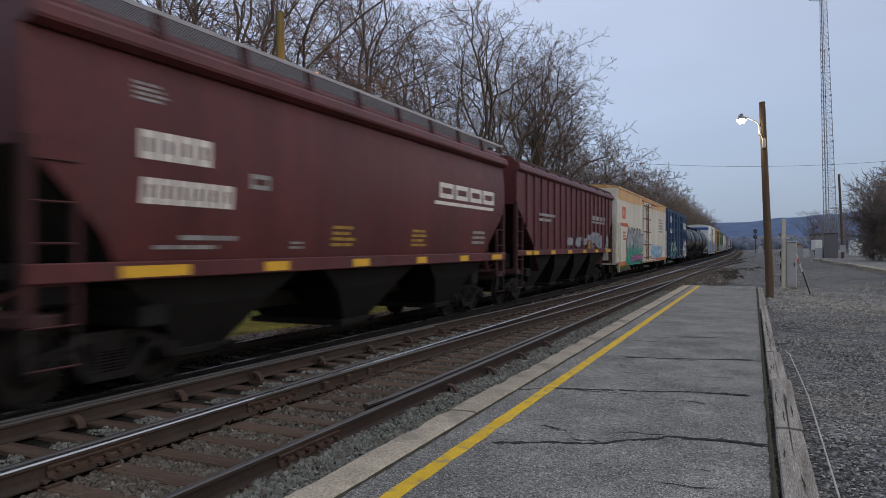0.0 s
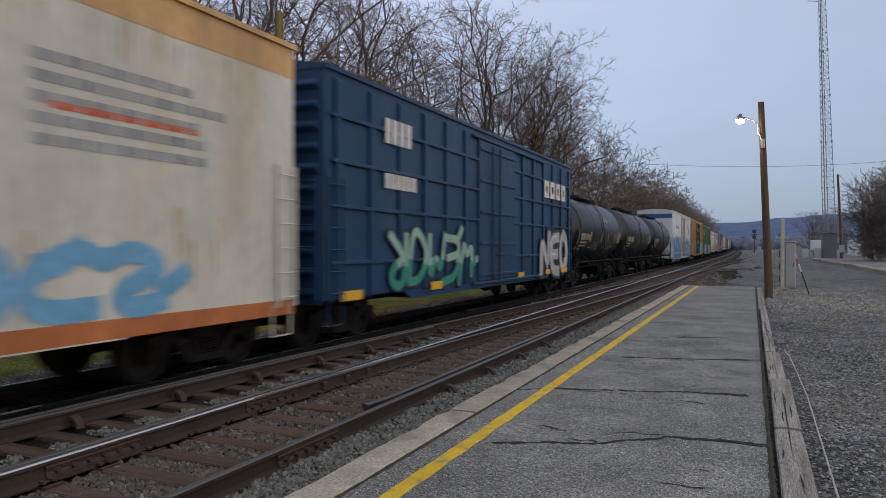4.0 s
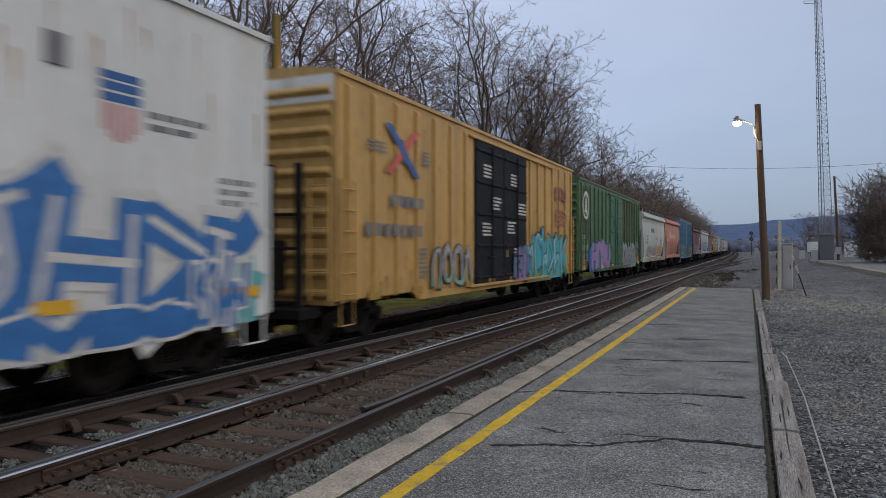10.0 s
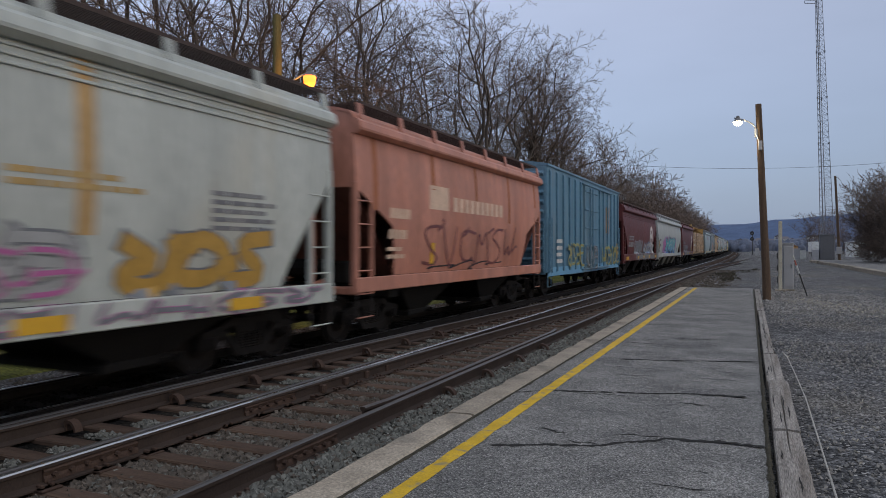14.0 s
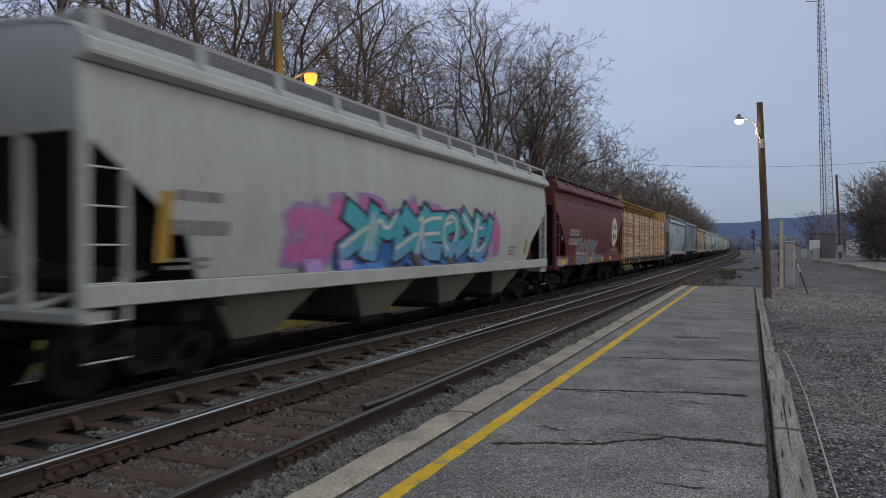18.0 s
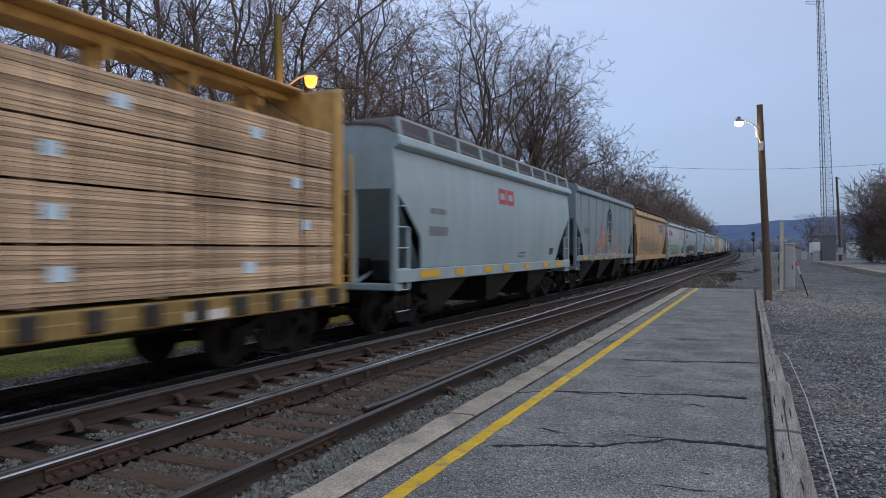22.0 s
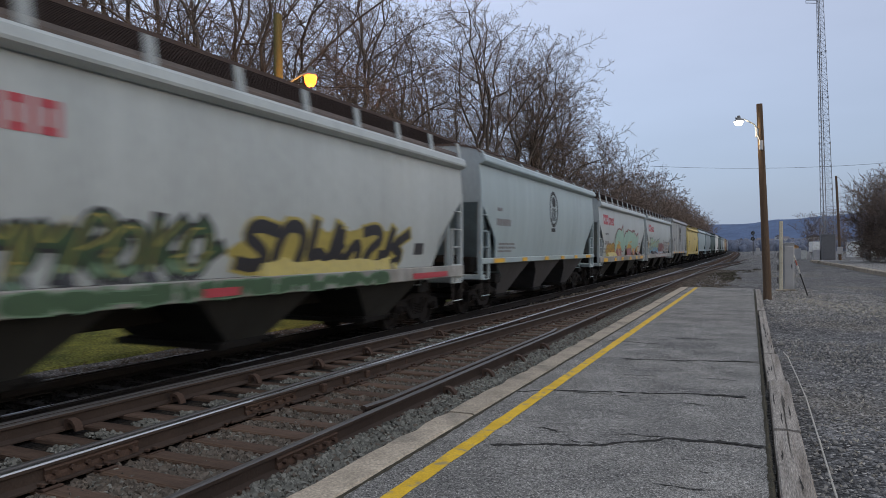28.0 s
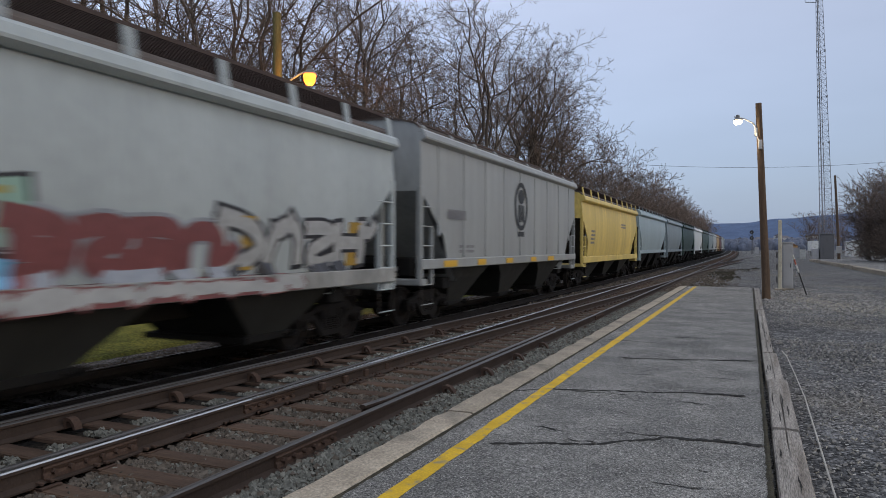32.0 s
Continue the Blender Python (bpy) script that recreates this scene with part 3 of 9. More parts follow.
f = Form()
py = [-12, -6, -3] + [i * 0.5 for i in range(0, 61)] + [PLAT_END]
cols = [0, 0.25, 0.5, 0.75, 1]
v = [(-2.49 + (plat_right(y) + 2.49) * c + (0.012 * noise.noise((y * 4, c, 0)) if c == 1 else 0), y,
      PLAT_Z + 0.0015 * noise.noise((c * 3, y * 0.5, 2.0)) - (0.012 if c == 1 else 0)) for y in py for c in cols]
f.add(v, [(i * 5 + j, i * 5 + j + 1, i * 5 + j + 6, i * 5 + j + 5) for i in range(len(py) - 1) for j in range(4)])
n0 = len(f.v)
edge = [i * 5 + 4 for i in range(len(py))]
f.add([(f.v[i][0] + 0.02, f.v[i][1], -0.2) for i in edge], [])
f.f += [(edge[i], n0 + i, n0 + i + 1, edge[i + 1]) for i in range(len(edge) - 1)]
last = len(py) - 1
f.add([(-2.49, PLAT_END, -0.2), (plat_right(PLAT_END), PLAT_END, -0.2)], [])
f.f.append((last * 5, last * 5 + 4, len(f.v) - 1, len(f.v) - 2))
f.m += [0] * (len(f.f) - len(f.m))
platform = tagged(part("platform", f, ASPHALT), "worn grey asphalt station platform with long cracks", "platform", kind="structure")

kerb = thing("platform_kerb", "pale concrete coping along the platform's track edge", "kerb", kind="structure")
y = -9.0
k = 0
while y < PLAT_END - 0.5:
    ln = min(3.03, PLAT_END - y)

    def kerb_form(ln=ln):
        r = random.Random(int(y * 10))
        f2 = Form()
        nseg = 12
        for i in range(nseg + 1):
            yy = ln * i / nseg
            j = [0.008 * (r.random() - 0.5) for _ in range(6)]
            chip = 0.04 * r.random() if r.random() < 0.3 or i in (0, nseg) else 0
            f2.v += [(-2.81 + j[0], yy, -0.3), (-2.8 + j[1], yy, 0.06 - chip), (-2.778 + j[2] + chip, yy, 0.09 + j[3]), (-2.515 + j[4] * 0.5, yy, 0.092 + j[5]), (-2.495, yy, 0.08), (-2.495, yy, -0.3)]
        for i in range(nseg):
            for q in range(6):
                f2.f.append((i * 6 + q, i * 6 + (q + 1) % 6, i * 6 + 6 + (q + 1) % 6, i * 6 + 6 + q))
        f2.f += [tuple(range(6)), tuple(range(nseg * 6, nseg * 6 + 6))]
        f2.m = [0] * len(f2.f)
        return f2
    part("kerb_stone", kerb_form, CONCRETE, kerb, at=pose(rs.uniform(-0.008, 0.006), y + 0.016, rs.uniform(-0.006, 0.006), 0, 0, rs.uniform(-0.12, 0.12)))
    y += 3.06

f = Form()
yy = [-8 + 0.1 * i for i in range(386)]
f.v = []
for y in yy:
    if y > PLAT_END - 0.25:
        break
    f.v += [(-2.235 + 0.014 * noise.noise((y * 3, 0, 0)) + 0.006 * noise.noise((y * 17, 0, 0)), y, PLAT_Z + 0.004), (-2.105 + 0.014 * noise.noise((y * 3, 5, 0)) + 0.006 * noise.noise((y * 17, 5, 0)), y, PLAT_Z + 0.004)]
f.f = [(2 * i, 2 * i + 1, 2 * i + 3, 2 * i + 2) for i in range(len(f.v) // 2 - 1)]
f.m = [0] * len(f.f)
tagged(part("yellow_line", f, YELLOW_LINE, platform), "worn yellow safety line painted on the asphalt")

# dirt in the seams along the kerb and the timbers
def seam(x_of, width, z, label):
    f2 = Form()
    k = 0
    y = -7.0
    while y < PLAT_END - 0.1:
        w = width * (0.6 + 0.5 * noise.noise((y * 2.3, 1, width)) + 0.5 * noise.noise((y * 9, 2, width)))
        x = x_of(y)
        f2.v += [(x - w, y, z), (x, y, z + 0.006), (x + w, y, z)]
        y += 0.07
        k += 1
    f2.f = [(3 * i + j, 3 * i + j + 1, 3 * i + j + 4, 3 * i + j + 3) for i in range(k - 1) for j in (0, 1)]
    f2.m = [0] * len(f2.f)
    part("seam_dirt", f2, DIRT, platform, label)


seam(lambda y: -2.48, 0.034, PLAT_Z + 0.003, "dark dirt in the seam behind the kerb")
seam(lambda y: plat_right(y) + 0.008, 0.032, PLAT_Z - 0.006, "dark dirt beside the timbers")

# cracks across the platform
rc = random.Random(11)
cracks = [((-2.0, 5.42), (-1.22, 5.76), (-0.69, 6.22), (0.1, 6.32)), ((-2.48, 7.55), (-2.1, 7.8), (-1.35, 8.0), (-0.35, 8.3), (-0.06, 8.3)), 
          ((-2.2, 15.3), (-1.2, 15.9)), ((-1.3, 13.1), (-0.5, 13.45)), ((-1.8, 10.4), (-1.0, 10.62), (0.03, 10.95)), ((-1.14, 6.18), (-0.7, 6.26)), ((-2.2, 18.2), (-1.0, 18.3), (0.0, 18.6)), ((-2.3, 21.7), (-0.3, 21.9)),
          ((-2.5, 3.4), (-1.4, 3.9), (-0.6, 4.2)), ((-1.6, 25.2), (-0.2, 25.4)), ((-0.9, 4.9), (-0.85, 6.05)), ((-2.5, 12.4), (-1.5, 12.3))]
for k in range(42):                              # short faint cracks
    cx, cy = rc.uniform(-2.0, -0.3), 3.2 + 24 * rc.random() ** 1.5
    cracks.append(((cx, cy), (cx + rc.uniform(0.15, 0.6), cy + rc.uniform(-0.05, 0.08))))
for line in cracks:
    faint = 0.35 if len(line) == 2 and line[1][0] - line[0][0] < 0.65 else 1.0
    pts = []
    for (xa, ya), (xb, yb) in zip(line, line[1:]):
        m = max(4, int(math.hypot(xb - xa, yb - ya) / 0.045))
        pts += [(xa + (xb - xa) * i / m, ya + (yb - ya) * i / m + 0.05 * noise.noise((xa * 3 + 2.5 * i / m, ya, 4.0)) + rc.uniform(-0.014, 0.014)) for i in range(m)]
    pts.append(line[-1])
    f = Form()
    for i, (x, y) in enumerate(pts):
        w = 0.032 * (0.35 + 1.1 * rc.random()) * faint * (0.2 if i in (0, len(pts) - 1) else 1)
        f.v += [(x, y - w, PLAT_Z + 0.0035), (x, y + w * rc.uniform(0.5, 1.3), PLAT_Z + 0.0035)]
    f.f = [(2 * i, 2 * i + 1, 2 * i + 3, 2 * i + 2) for i in range(len(pts) - 1)]
    f.m = [0] * len(f.f)
    part("crack", f, CRACK, platform)

# timbers along the platform's yard side
edging = thing("timber_edging", "split grey timbers edging the platform's yard side", "edging", kind="structure")
for y0, y1, x, w, dz, turn in ((-7.5, -1.58, 0.3, 0.23, 0.0, 0.0), (-1.5, 3.9, 0.285, 0.228, 0.0, 0.0), (3.94, 6.98, 0.278, 0.225, 0.0, 0.05), (7.02, 9.56, 0.275, 0.225, 0.012, -0.1), (9.62, 12.1, 0.258, 0.21, -0.012, 0.35), (12.16, 20.3, 0.222, 0.16, -0.012, 0.2), (20.4, 30.9, 0.172, 0.19, -0.012, 0.18)):
    f = Form()
    nseg = int((y1 - y0) / 0.35)
    r = random.Random(int(y0 * 10))
    prof = 9
    for i in range(nseg + 1):
        yl = (y1 - y0) * i / nseg
        split_d = max(0.0, 0.03 * math.sin(i * 0.45 + y0)) if y0 < 9 else 0.012
        wob = 0.004 * (r.random() - 0.5)
        f.v += [(px + wob + 0.004 * (r.random() - 0.5), yl, pz + 0.003 * (r.random() - 0.5)) for px, pz in
                ((-w / 2, -0.2), (-w / 2, 0.045), (-w / 2 + 0.012, 0.062), (-0.008, 0.066), (0.0, 0.066 - split_d), (0.008, 0.066), (w / 2 - 0.012, 0.062), (w / 2, 0.045), (w / 2 + 0.01, -0.2))]
    for i in range(nseg):
        for q in range(prof):
            f.f.append((i * prof + q, i * prof + (q + 1) % prof, i * prof + prof + (q + 1) % prof, i * prof + prof + q))
    f.f += [tuple(range(prof)), tuple(range(nseg * prof, nseg * prof + prof))]
    f.m = [0] * len(f.f)
    beam = part("timber", f, TIMBER, edging, at=pose(x, y0, dz, 0, 0, turn))
    for k in range(int((y1 - y0) * 1.6)):        # checks that opened along the grain
        f = Form()
        cx, cy, ln = r.uniform(-w * 0.4, w * 0.4), r.uniform(0.1, y1 - y0 - 0.8), r.uniform(0.2, 0.75)
        for i in range(9):
            q = i / 8
            cw = 0.006 * math.sin(math.pi * q) * r.uniform(0.6, 1.2) + 0.0008
            xx = cx + 0.012 * noise.noise((cx * 9, cy + q * 3, 1.0))
            f.v += [(xx - cw, cy + ln * q, 0.07), (xx + cw, cy + ln * q, 0.07)]
        f.f = [(2 * i, 2 * i + 1, 2 * i + 3, 2 * i + 2) for i in range(8)]
        f.m = [0] * 8
        part("check", f, CRACK, beam)

# a loose cable lying in the gravel
GREY_CABLE = mat("cable_sheath", (0.4, 0.38, 0.34), 0.7, vary=0.3, scale=6)
f = Form()
f.tube([(0.45, 13.0, -0.03), (0.49, 12.2, 0.0), (0.53, 10.5, -0.015), (0.55, 9.0, -0.01), (0.54, 7.2, -0.015), (0.525, 5.4, -0.01), (0.53, 3.6, -0.01), (0.57, 1.0, -0.02)], 0.008, 6)
tagged(part("loose_cable", f, GREY_CABLE, smooth=60), "thin pale cable lying on the gravel beside the timbers", "cable")

# dark rubble past the platform's end
f = Form()
for cx, cy, sx, sy, n in ((-1.7, 52, 0.8, 4, 150), (-1.2, 44, 0.6, 2.5, 80), (-0.6, 58, 0.8, 3, 110), (0.2, 63, 0.5, 4, 90)):
    for _ in range(n):
        px, py = rs.gauss(0, 0.4), rs.gauss(0, 0.4)
        stones(f, 1, (cx + px * sx, cx + px * sx + 0.01, cy + py * sy, cy + py * sy + 0.01), 0.075, lambda x, y: -0.12)
tagged(part("rubble", f, DIRT), "low heaps of dark rubble and soil beside the track", "rubble", kind="stuff")

# ---- the freight train ----
def paint(name, color, grime=0.3, rust=None, rough=0.5, streak=0.14, spec=0.28):
    return mat("paint_" + name, color, rough, vary=grime, scale=1.1, fine=14, bump=0.06, stretch=(1, 1, 0.3), streak=streak, spec=spec,
               spots=rust or tuple(c * 0.6 + 0.03 for c in color), spot_scale=0.9, spot_from=0.56, spot_to=0.85)


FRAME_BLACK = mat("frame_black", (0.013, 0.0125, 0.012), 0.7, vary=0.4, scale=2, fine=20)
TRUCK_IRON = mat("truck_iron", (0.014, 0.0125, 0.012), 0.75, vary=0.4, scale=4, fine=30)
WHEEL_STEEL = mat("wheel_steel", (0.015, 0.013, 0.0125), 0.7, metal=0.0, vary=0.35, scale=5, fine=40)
REFLECT = mat("reflective_yellow", (0.58, 0.33, 0.018), 0.45, vary=0.12, scale=8)
INK_WHITE = mat("stencil_white", (0.6, 0.58, 0.55), 0.6, vary=0.25, scale=6)
INK_GREY = mat("stencil_grey", (0.16, 0.16, 0.17), 0.6, vary=0.25, scale=6)
INK_BLACK = mat("stencil_black", (0.03, 0.03, 0.035), 0.6, vary=0.2, scale=6)
INK_RED = mat("stencil_red", (0.33, 0.035, 0.05), 0.5, vary=0.15, scale=6)
INK_BLUE = mat("stencil_blue", (0.02, 0.085, 0.26), 0.5, vary=0.15, scale=6)
INK_YELLOW = mat("stencil_yellow", (0.32, 0.2, 0.03), 0.5, vary=0.2, scale=6)
INK_RUST = mat("stencil_rust_red", (0.5, 0.09, 0.03), 0.6, vary=0.3, scale=6)
GRATE = mat("roofwalk_grating", (0.075, 0.056, 0.05), 0.7, metal=0.1, vary=0.2)
SPRAY = {k: mat("spray_" + k, c, 0.5, vary=0.2, scale=4, fine=9, bump=0) for k, c in {
    "teal": (0.02, 0.22, 0.16), "cyan": (0.05, 0.33, 0.4), "blue": (0.025, 0.13, 0.36), "sky": (0.13, 0.32, 0.5), "grey": (0.22, 0.24, 0.27), "silver": (0.33, 0.34, 0.34),
    "black": (0.02, 0.02, 0.025), "white": (0.5, 0.5, 0.49), "pink": (0.42, 0.12, 0.3), "purple": (0.27, 0.17, 0.37), "slate_blue": (0.09, 0.16, 0.28), "orange": (0.42, 0.16, 0.05), "rust_orange": (0.27, 0.09, 0.035), "dim_grey": (0.15, 0.16, 0.175), "mint": (0.24, 0.38, 0.32), "teal_pale": (0.12, 0.34, 0.36),
    "yellow": (0.32, 0.27, 0.07), "green": (0.035, 0.075, 0.035), "tan": (0.42, 0.25, 0.05), "maroon": (0.17, 0.055, 0.055), "lime": (0.12, 0.2, 0.13)}.items()}

AXLE, WHEEL_R = 0.89, 0.457
WHEELS = []          # every wheelset and the car it runs under


def wheelset_form():
    f2 = Form()
    for s in (-1, 1):
        prof = [(0.68, 0.12), (0.68, 0.2), (0.72, 0.26), (0.72, 0.38), (0.685, 0.40), (0.685, 0.49), (0.71, 0.488), (0.725, WHEEL_R), (0.82, WHEEL_R - 0.006), (0.82, 0.40), (0.77, 0.38), (0.76, 0.25), (0.83, 0.17), (0.83, 0.10)]
        seg = 22
        o = len(f2.v)
        for k in range(seg):
            a = 2 * math.pi * k / seg
            f2.v += [(s * px, r * math.cos(a), r * math.sin(a)) for px, r in prof]
        m = len(prof)
        for k in range(seg):
            for j in range(m - 1):
                f2.f.append((o + k * m + j, o + k * m + j + 1, o + (k + 1) % seg * m + j + 1, o + (k + 1) % seg * m + j))
    f2.m = [0] * len(f2.f)
    f2.tube([(-1.0, 0, 0), (1.0, 0, 0)], 0.085, 12)
    for s in (-1, 1):                      # bearing cap with its three bolts
        f2.tube([(s * 1.0, 0, 0), (s * 1.12, 0, 0)], 0.1, 12)
        for k in range(3):
            a = 2.1 * k
            f2.tube([(s * 1.12, 0.055 * math.cos(a), 0.055 * math.sin(a)), (s * 1.14, 0.055 * math.cos(a), 0.055 * math.sin(a))], 0.02, 6)
    return f2


def side_frame_form():
    """A cast side frame with its spring window."""
    f2 = Form()
    for x in (0.96,):
        f2.extrude_x([(-1.1, 0.36), (-1.1, 0.62), (-0.7, 0.68), (-0.62, 0.55), (-0.7, 0.5), (-0.78, 0.36)], x, x + 0.1)
        f2.extrude_x([(1.1, 0.36), (1.1, 0.62), (0.7, 0.68), (0.62, 0.55), (0.7, 0.5), (0.78, 0.36)], x, x + 0.1)
        f2.extrude_x([(-0.7, 0.68), (-0.45, 0.8), (0.45, 0.8), (0.7, 0.68), (0.62, 0.6), (0.42, 0.68), (-0.42, 0.68), (-0.62, 0.6)], x, x + 0.1)
        f2.extrude_x([(-0.66, 0.58), (-0.34, 0.2), (0.34, 0.2), (0.66, 0.58), (0.54, 0.62), (0.28, 0.3), (-0.28, 0.3), (-0.54, 0.62)], x, x + 0.1)
        for sy in (-1, 1):
            f2.extrude_x([(sy * 0.3, 0.3), (sy * 0.22, 0.3), (sy * 0.24, 0.7), (sy * 0.36, 0.7)], x, x + 0.1)
    return f2


def spring_form():
    zs2 = [0.3 + 0.02 * i for i in range(14)]
    return Form().tube([(0, 0, z) for z in zs2], [0.066 if i % 2 else 0.05 for i in range(14)], 8)


def bolster_form():
    return Form().cbox(-1.06, 1.06, -0.2, 0.2, 0.52, 0.72, 0.03)


def coupler_form():
    f2 = Form()
    f2.cbox(-0.09, 0.09, 0.0, 0.75, 0.78, 0.96, 0.02)
    f2.cbox(-0.17, 0.15, 0.66, 0.86, 0.72, 1.0, 0.04)
    f2.tube([(0.12, 0.9, 0.74), (0.12, 0.9, 0.98)], 0.07, 8)
    f2.tube([(0.25, -0.1, 0.95), (0.28, 0.3, 0.62), (0.22, 0.62, 0.5), (0.1, 0.85, 0.55)], 0.028, 6)
    return f2


def add_trucks(car, half):
    for s in (-1, 1):
        yc = s * (half - 1.85)
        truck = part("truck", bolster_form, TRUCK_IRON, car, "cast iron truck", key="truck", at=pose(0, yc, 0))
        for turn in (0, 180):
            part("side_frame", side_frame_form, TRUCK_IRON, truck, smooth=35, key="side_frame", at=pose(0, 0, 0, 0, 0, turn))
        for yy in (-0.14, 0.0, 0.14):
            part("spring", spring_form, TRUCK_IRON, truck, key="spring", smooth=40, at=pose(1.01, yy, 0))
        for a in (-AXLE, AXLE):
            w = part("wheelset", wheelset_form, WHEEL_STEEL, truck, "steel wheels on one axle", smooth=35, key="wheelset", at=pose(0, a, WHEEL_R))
            WHEELS.append((w, car, a))
        cp = part("coupler", coupler_form, TRUCK_IRON, car, key="coupler", at=pose(0, s * (half - 0.25), 0) @ pose(0, 0, 0, 0, 0, 0 if s > 0 else 180))


GLYPHS = {
    "A": (((0, 0), (0.45, 1), (0.6, 1), (1, 0)), ((0.2, 0.36), (0.8, 0.36))),
    "C": (((1, 0.8), (0.6, 1), (0.12, 0.82), (0, 0.4), (0.3, 0.02), (1, 0.16)),),
    "D": (((0.05, 0), (0.05, 1), (0.7, 0.9), (1, 0.5), (0.75, 0.08), (0.05, 0)),),
    "E": (((1, 1), (0.1, 0.95), (0, 0.5), (0.1, 0.03), (1, 0)), ((0, 0.5), (0.8, 0.5))),
    "H": (((0.05, 0), (0.05, 1)), ((0.95, 0), (0.95, 1)), ((0.05, 0.52), (0.95, 0.48))),
    "I": (((0.5, 0), (0.5, 1)),),
    "K": (((0.05, 0), (0.05, 1)), ((1, 1), (0.15, 0.5), (1, 0))),
    "L": (((0.05, 1), (0.05, 0.04), (1, 0)),),
    "M": (((0, 0), (0.1, 0.95), (0.5, 0.4), (0.9, 0.95), (1, 0)),),
    "N": (((0, 0), (0.05, 1), (0.9, 0), (1, 1)),),
    "O": (((0.5, 1), (0.08, 0.8), (0.03, 0.25), (0.5, 0), (0.95, 0.25), (0.92, 0.8), (0.5, 1)),),
    "P": (((0.05, 0), (0.05, 1), (0.85, 0.95), (0.95, 0.6), (0.1, 0.45)),),
    "R": (((0.05, 0), (0.05, 1), (0.85, 0.92), (0.9, 0.62), (0.15, 0.5), (1, 0)),),
    "S": (((1, 0.9), (0.4, 1), (0.05, 0.75), (0.5, 0.52), (0.95, 0.28), (0.55, 0), (0, 0.1)),),
    "T": (((0, 0.97), (1, 1)), ((0.5, 0.98), (0.48, 0))),
    "U": (((0.05, 1), (0.05, 0.25), (0.5, 0), (0.95, 0.25), (0.95, 1)),),
    "V": (((0, 1), (0.45, 0), (0.55, 0), (1, 1)),),
    "W": (((0, 1), (0.2, 0), (0.5, 0.65), (0.8, 0), (1, 1)),),
    "Y": (((0, 1), (0.5, 0.48), (1, 1)), ((0.5, 0.5), (0.45, 0))),
    "Z": (((0, 0.97), (1, 1), (0.05, 0.02), (1, 0)),),
}


def stroke(f2, x, pts, half, slot, grow_ends=0.5, split=None):
    """A flat sprayed stroke of even width along a line; below the height split it takes the next slot."""
    pts = list(pts)
    for _ in range(2):                           # round the corners
        soft = [pts[0]]
        for p, q in zip(pts, pts[1:]):
            soft += [(p[0] * 0.72 + q[0] * 0.28, p[1] * 0.72 + q[1] * 0.28), (p[0] * 0.28 + q[0] * 0.72, p[1] * 0.28 + q[1] * 0.72)]
        pts = soft + [pts[-1]]
    (ya, za), (yb, zb) = pts[0], pts[1]
    d = math.hypot(yb - ya, zb - za) or 1
    pts[0] = (ya - (yb - ya) / d * half * grow_ends, za - (zb - za) / d * half * grow_ends)
    (ya, za), (yb, zb) = pts[-1], pts[-2]
    d = math.hypot(yb - ya, zb - za) or 1
    pts[-1] = (ya - (yb - ya) / d * half * grow_ends, za - (zb - za) / d * half * grow_ends)
    o, n = len(f2.v), len(pts)
    for i, (y, z) in enumerate(pts):
        p, q = pts[max(i - 1, 0)], pts[min(i + 1, n - 1)]
        d = math.hypot(q[0] - p[0], q[1] - p[1]) or 1
        ty, tz = (q[0] - p[0]) / d, (q[1] - p[1]) / d
        xo = x + 0.00012 * i
        f2.v += [(xo, y + tz * half, z - ty * half), (xo, y, z), (xo, y - tz * half, z + ty * half)]
    for i in range(n - 1):
        low = split is not None and (pts[i][1] + pts[i + 1][1]) / 2 < split
        for k in (0, 1):
            f2.f.append((o + 3 * i + k, o + 3 * i + k + 1, o + 3 * i + k + 4, o + 3 * i + k + 3))
            f2.m.append(slot + (1 if low else 0))


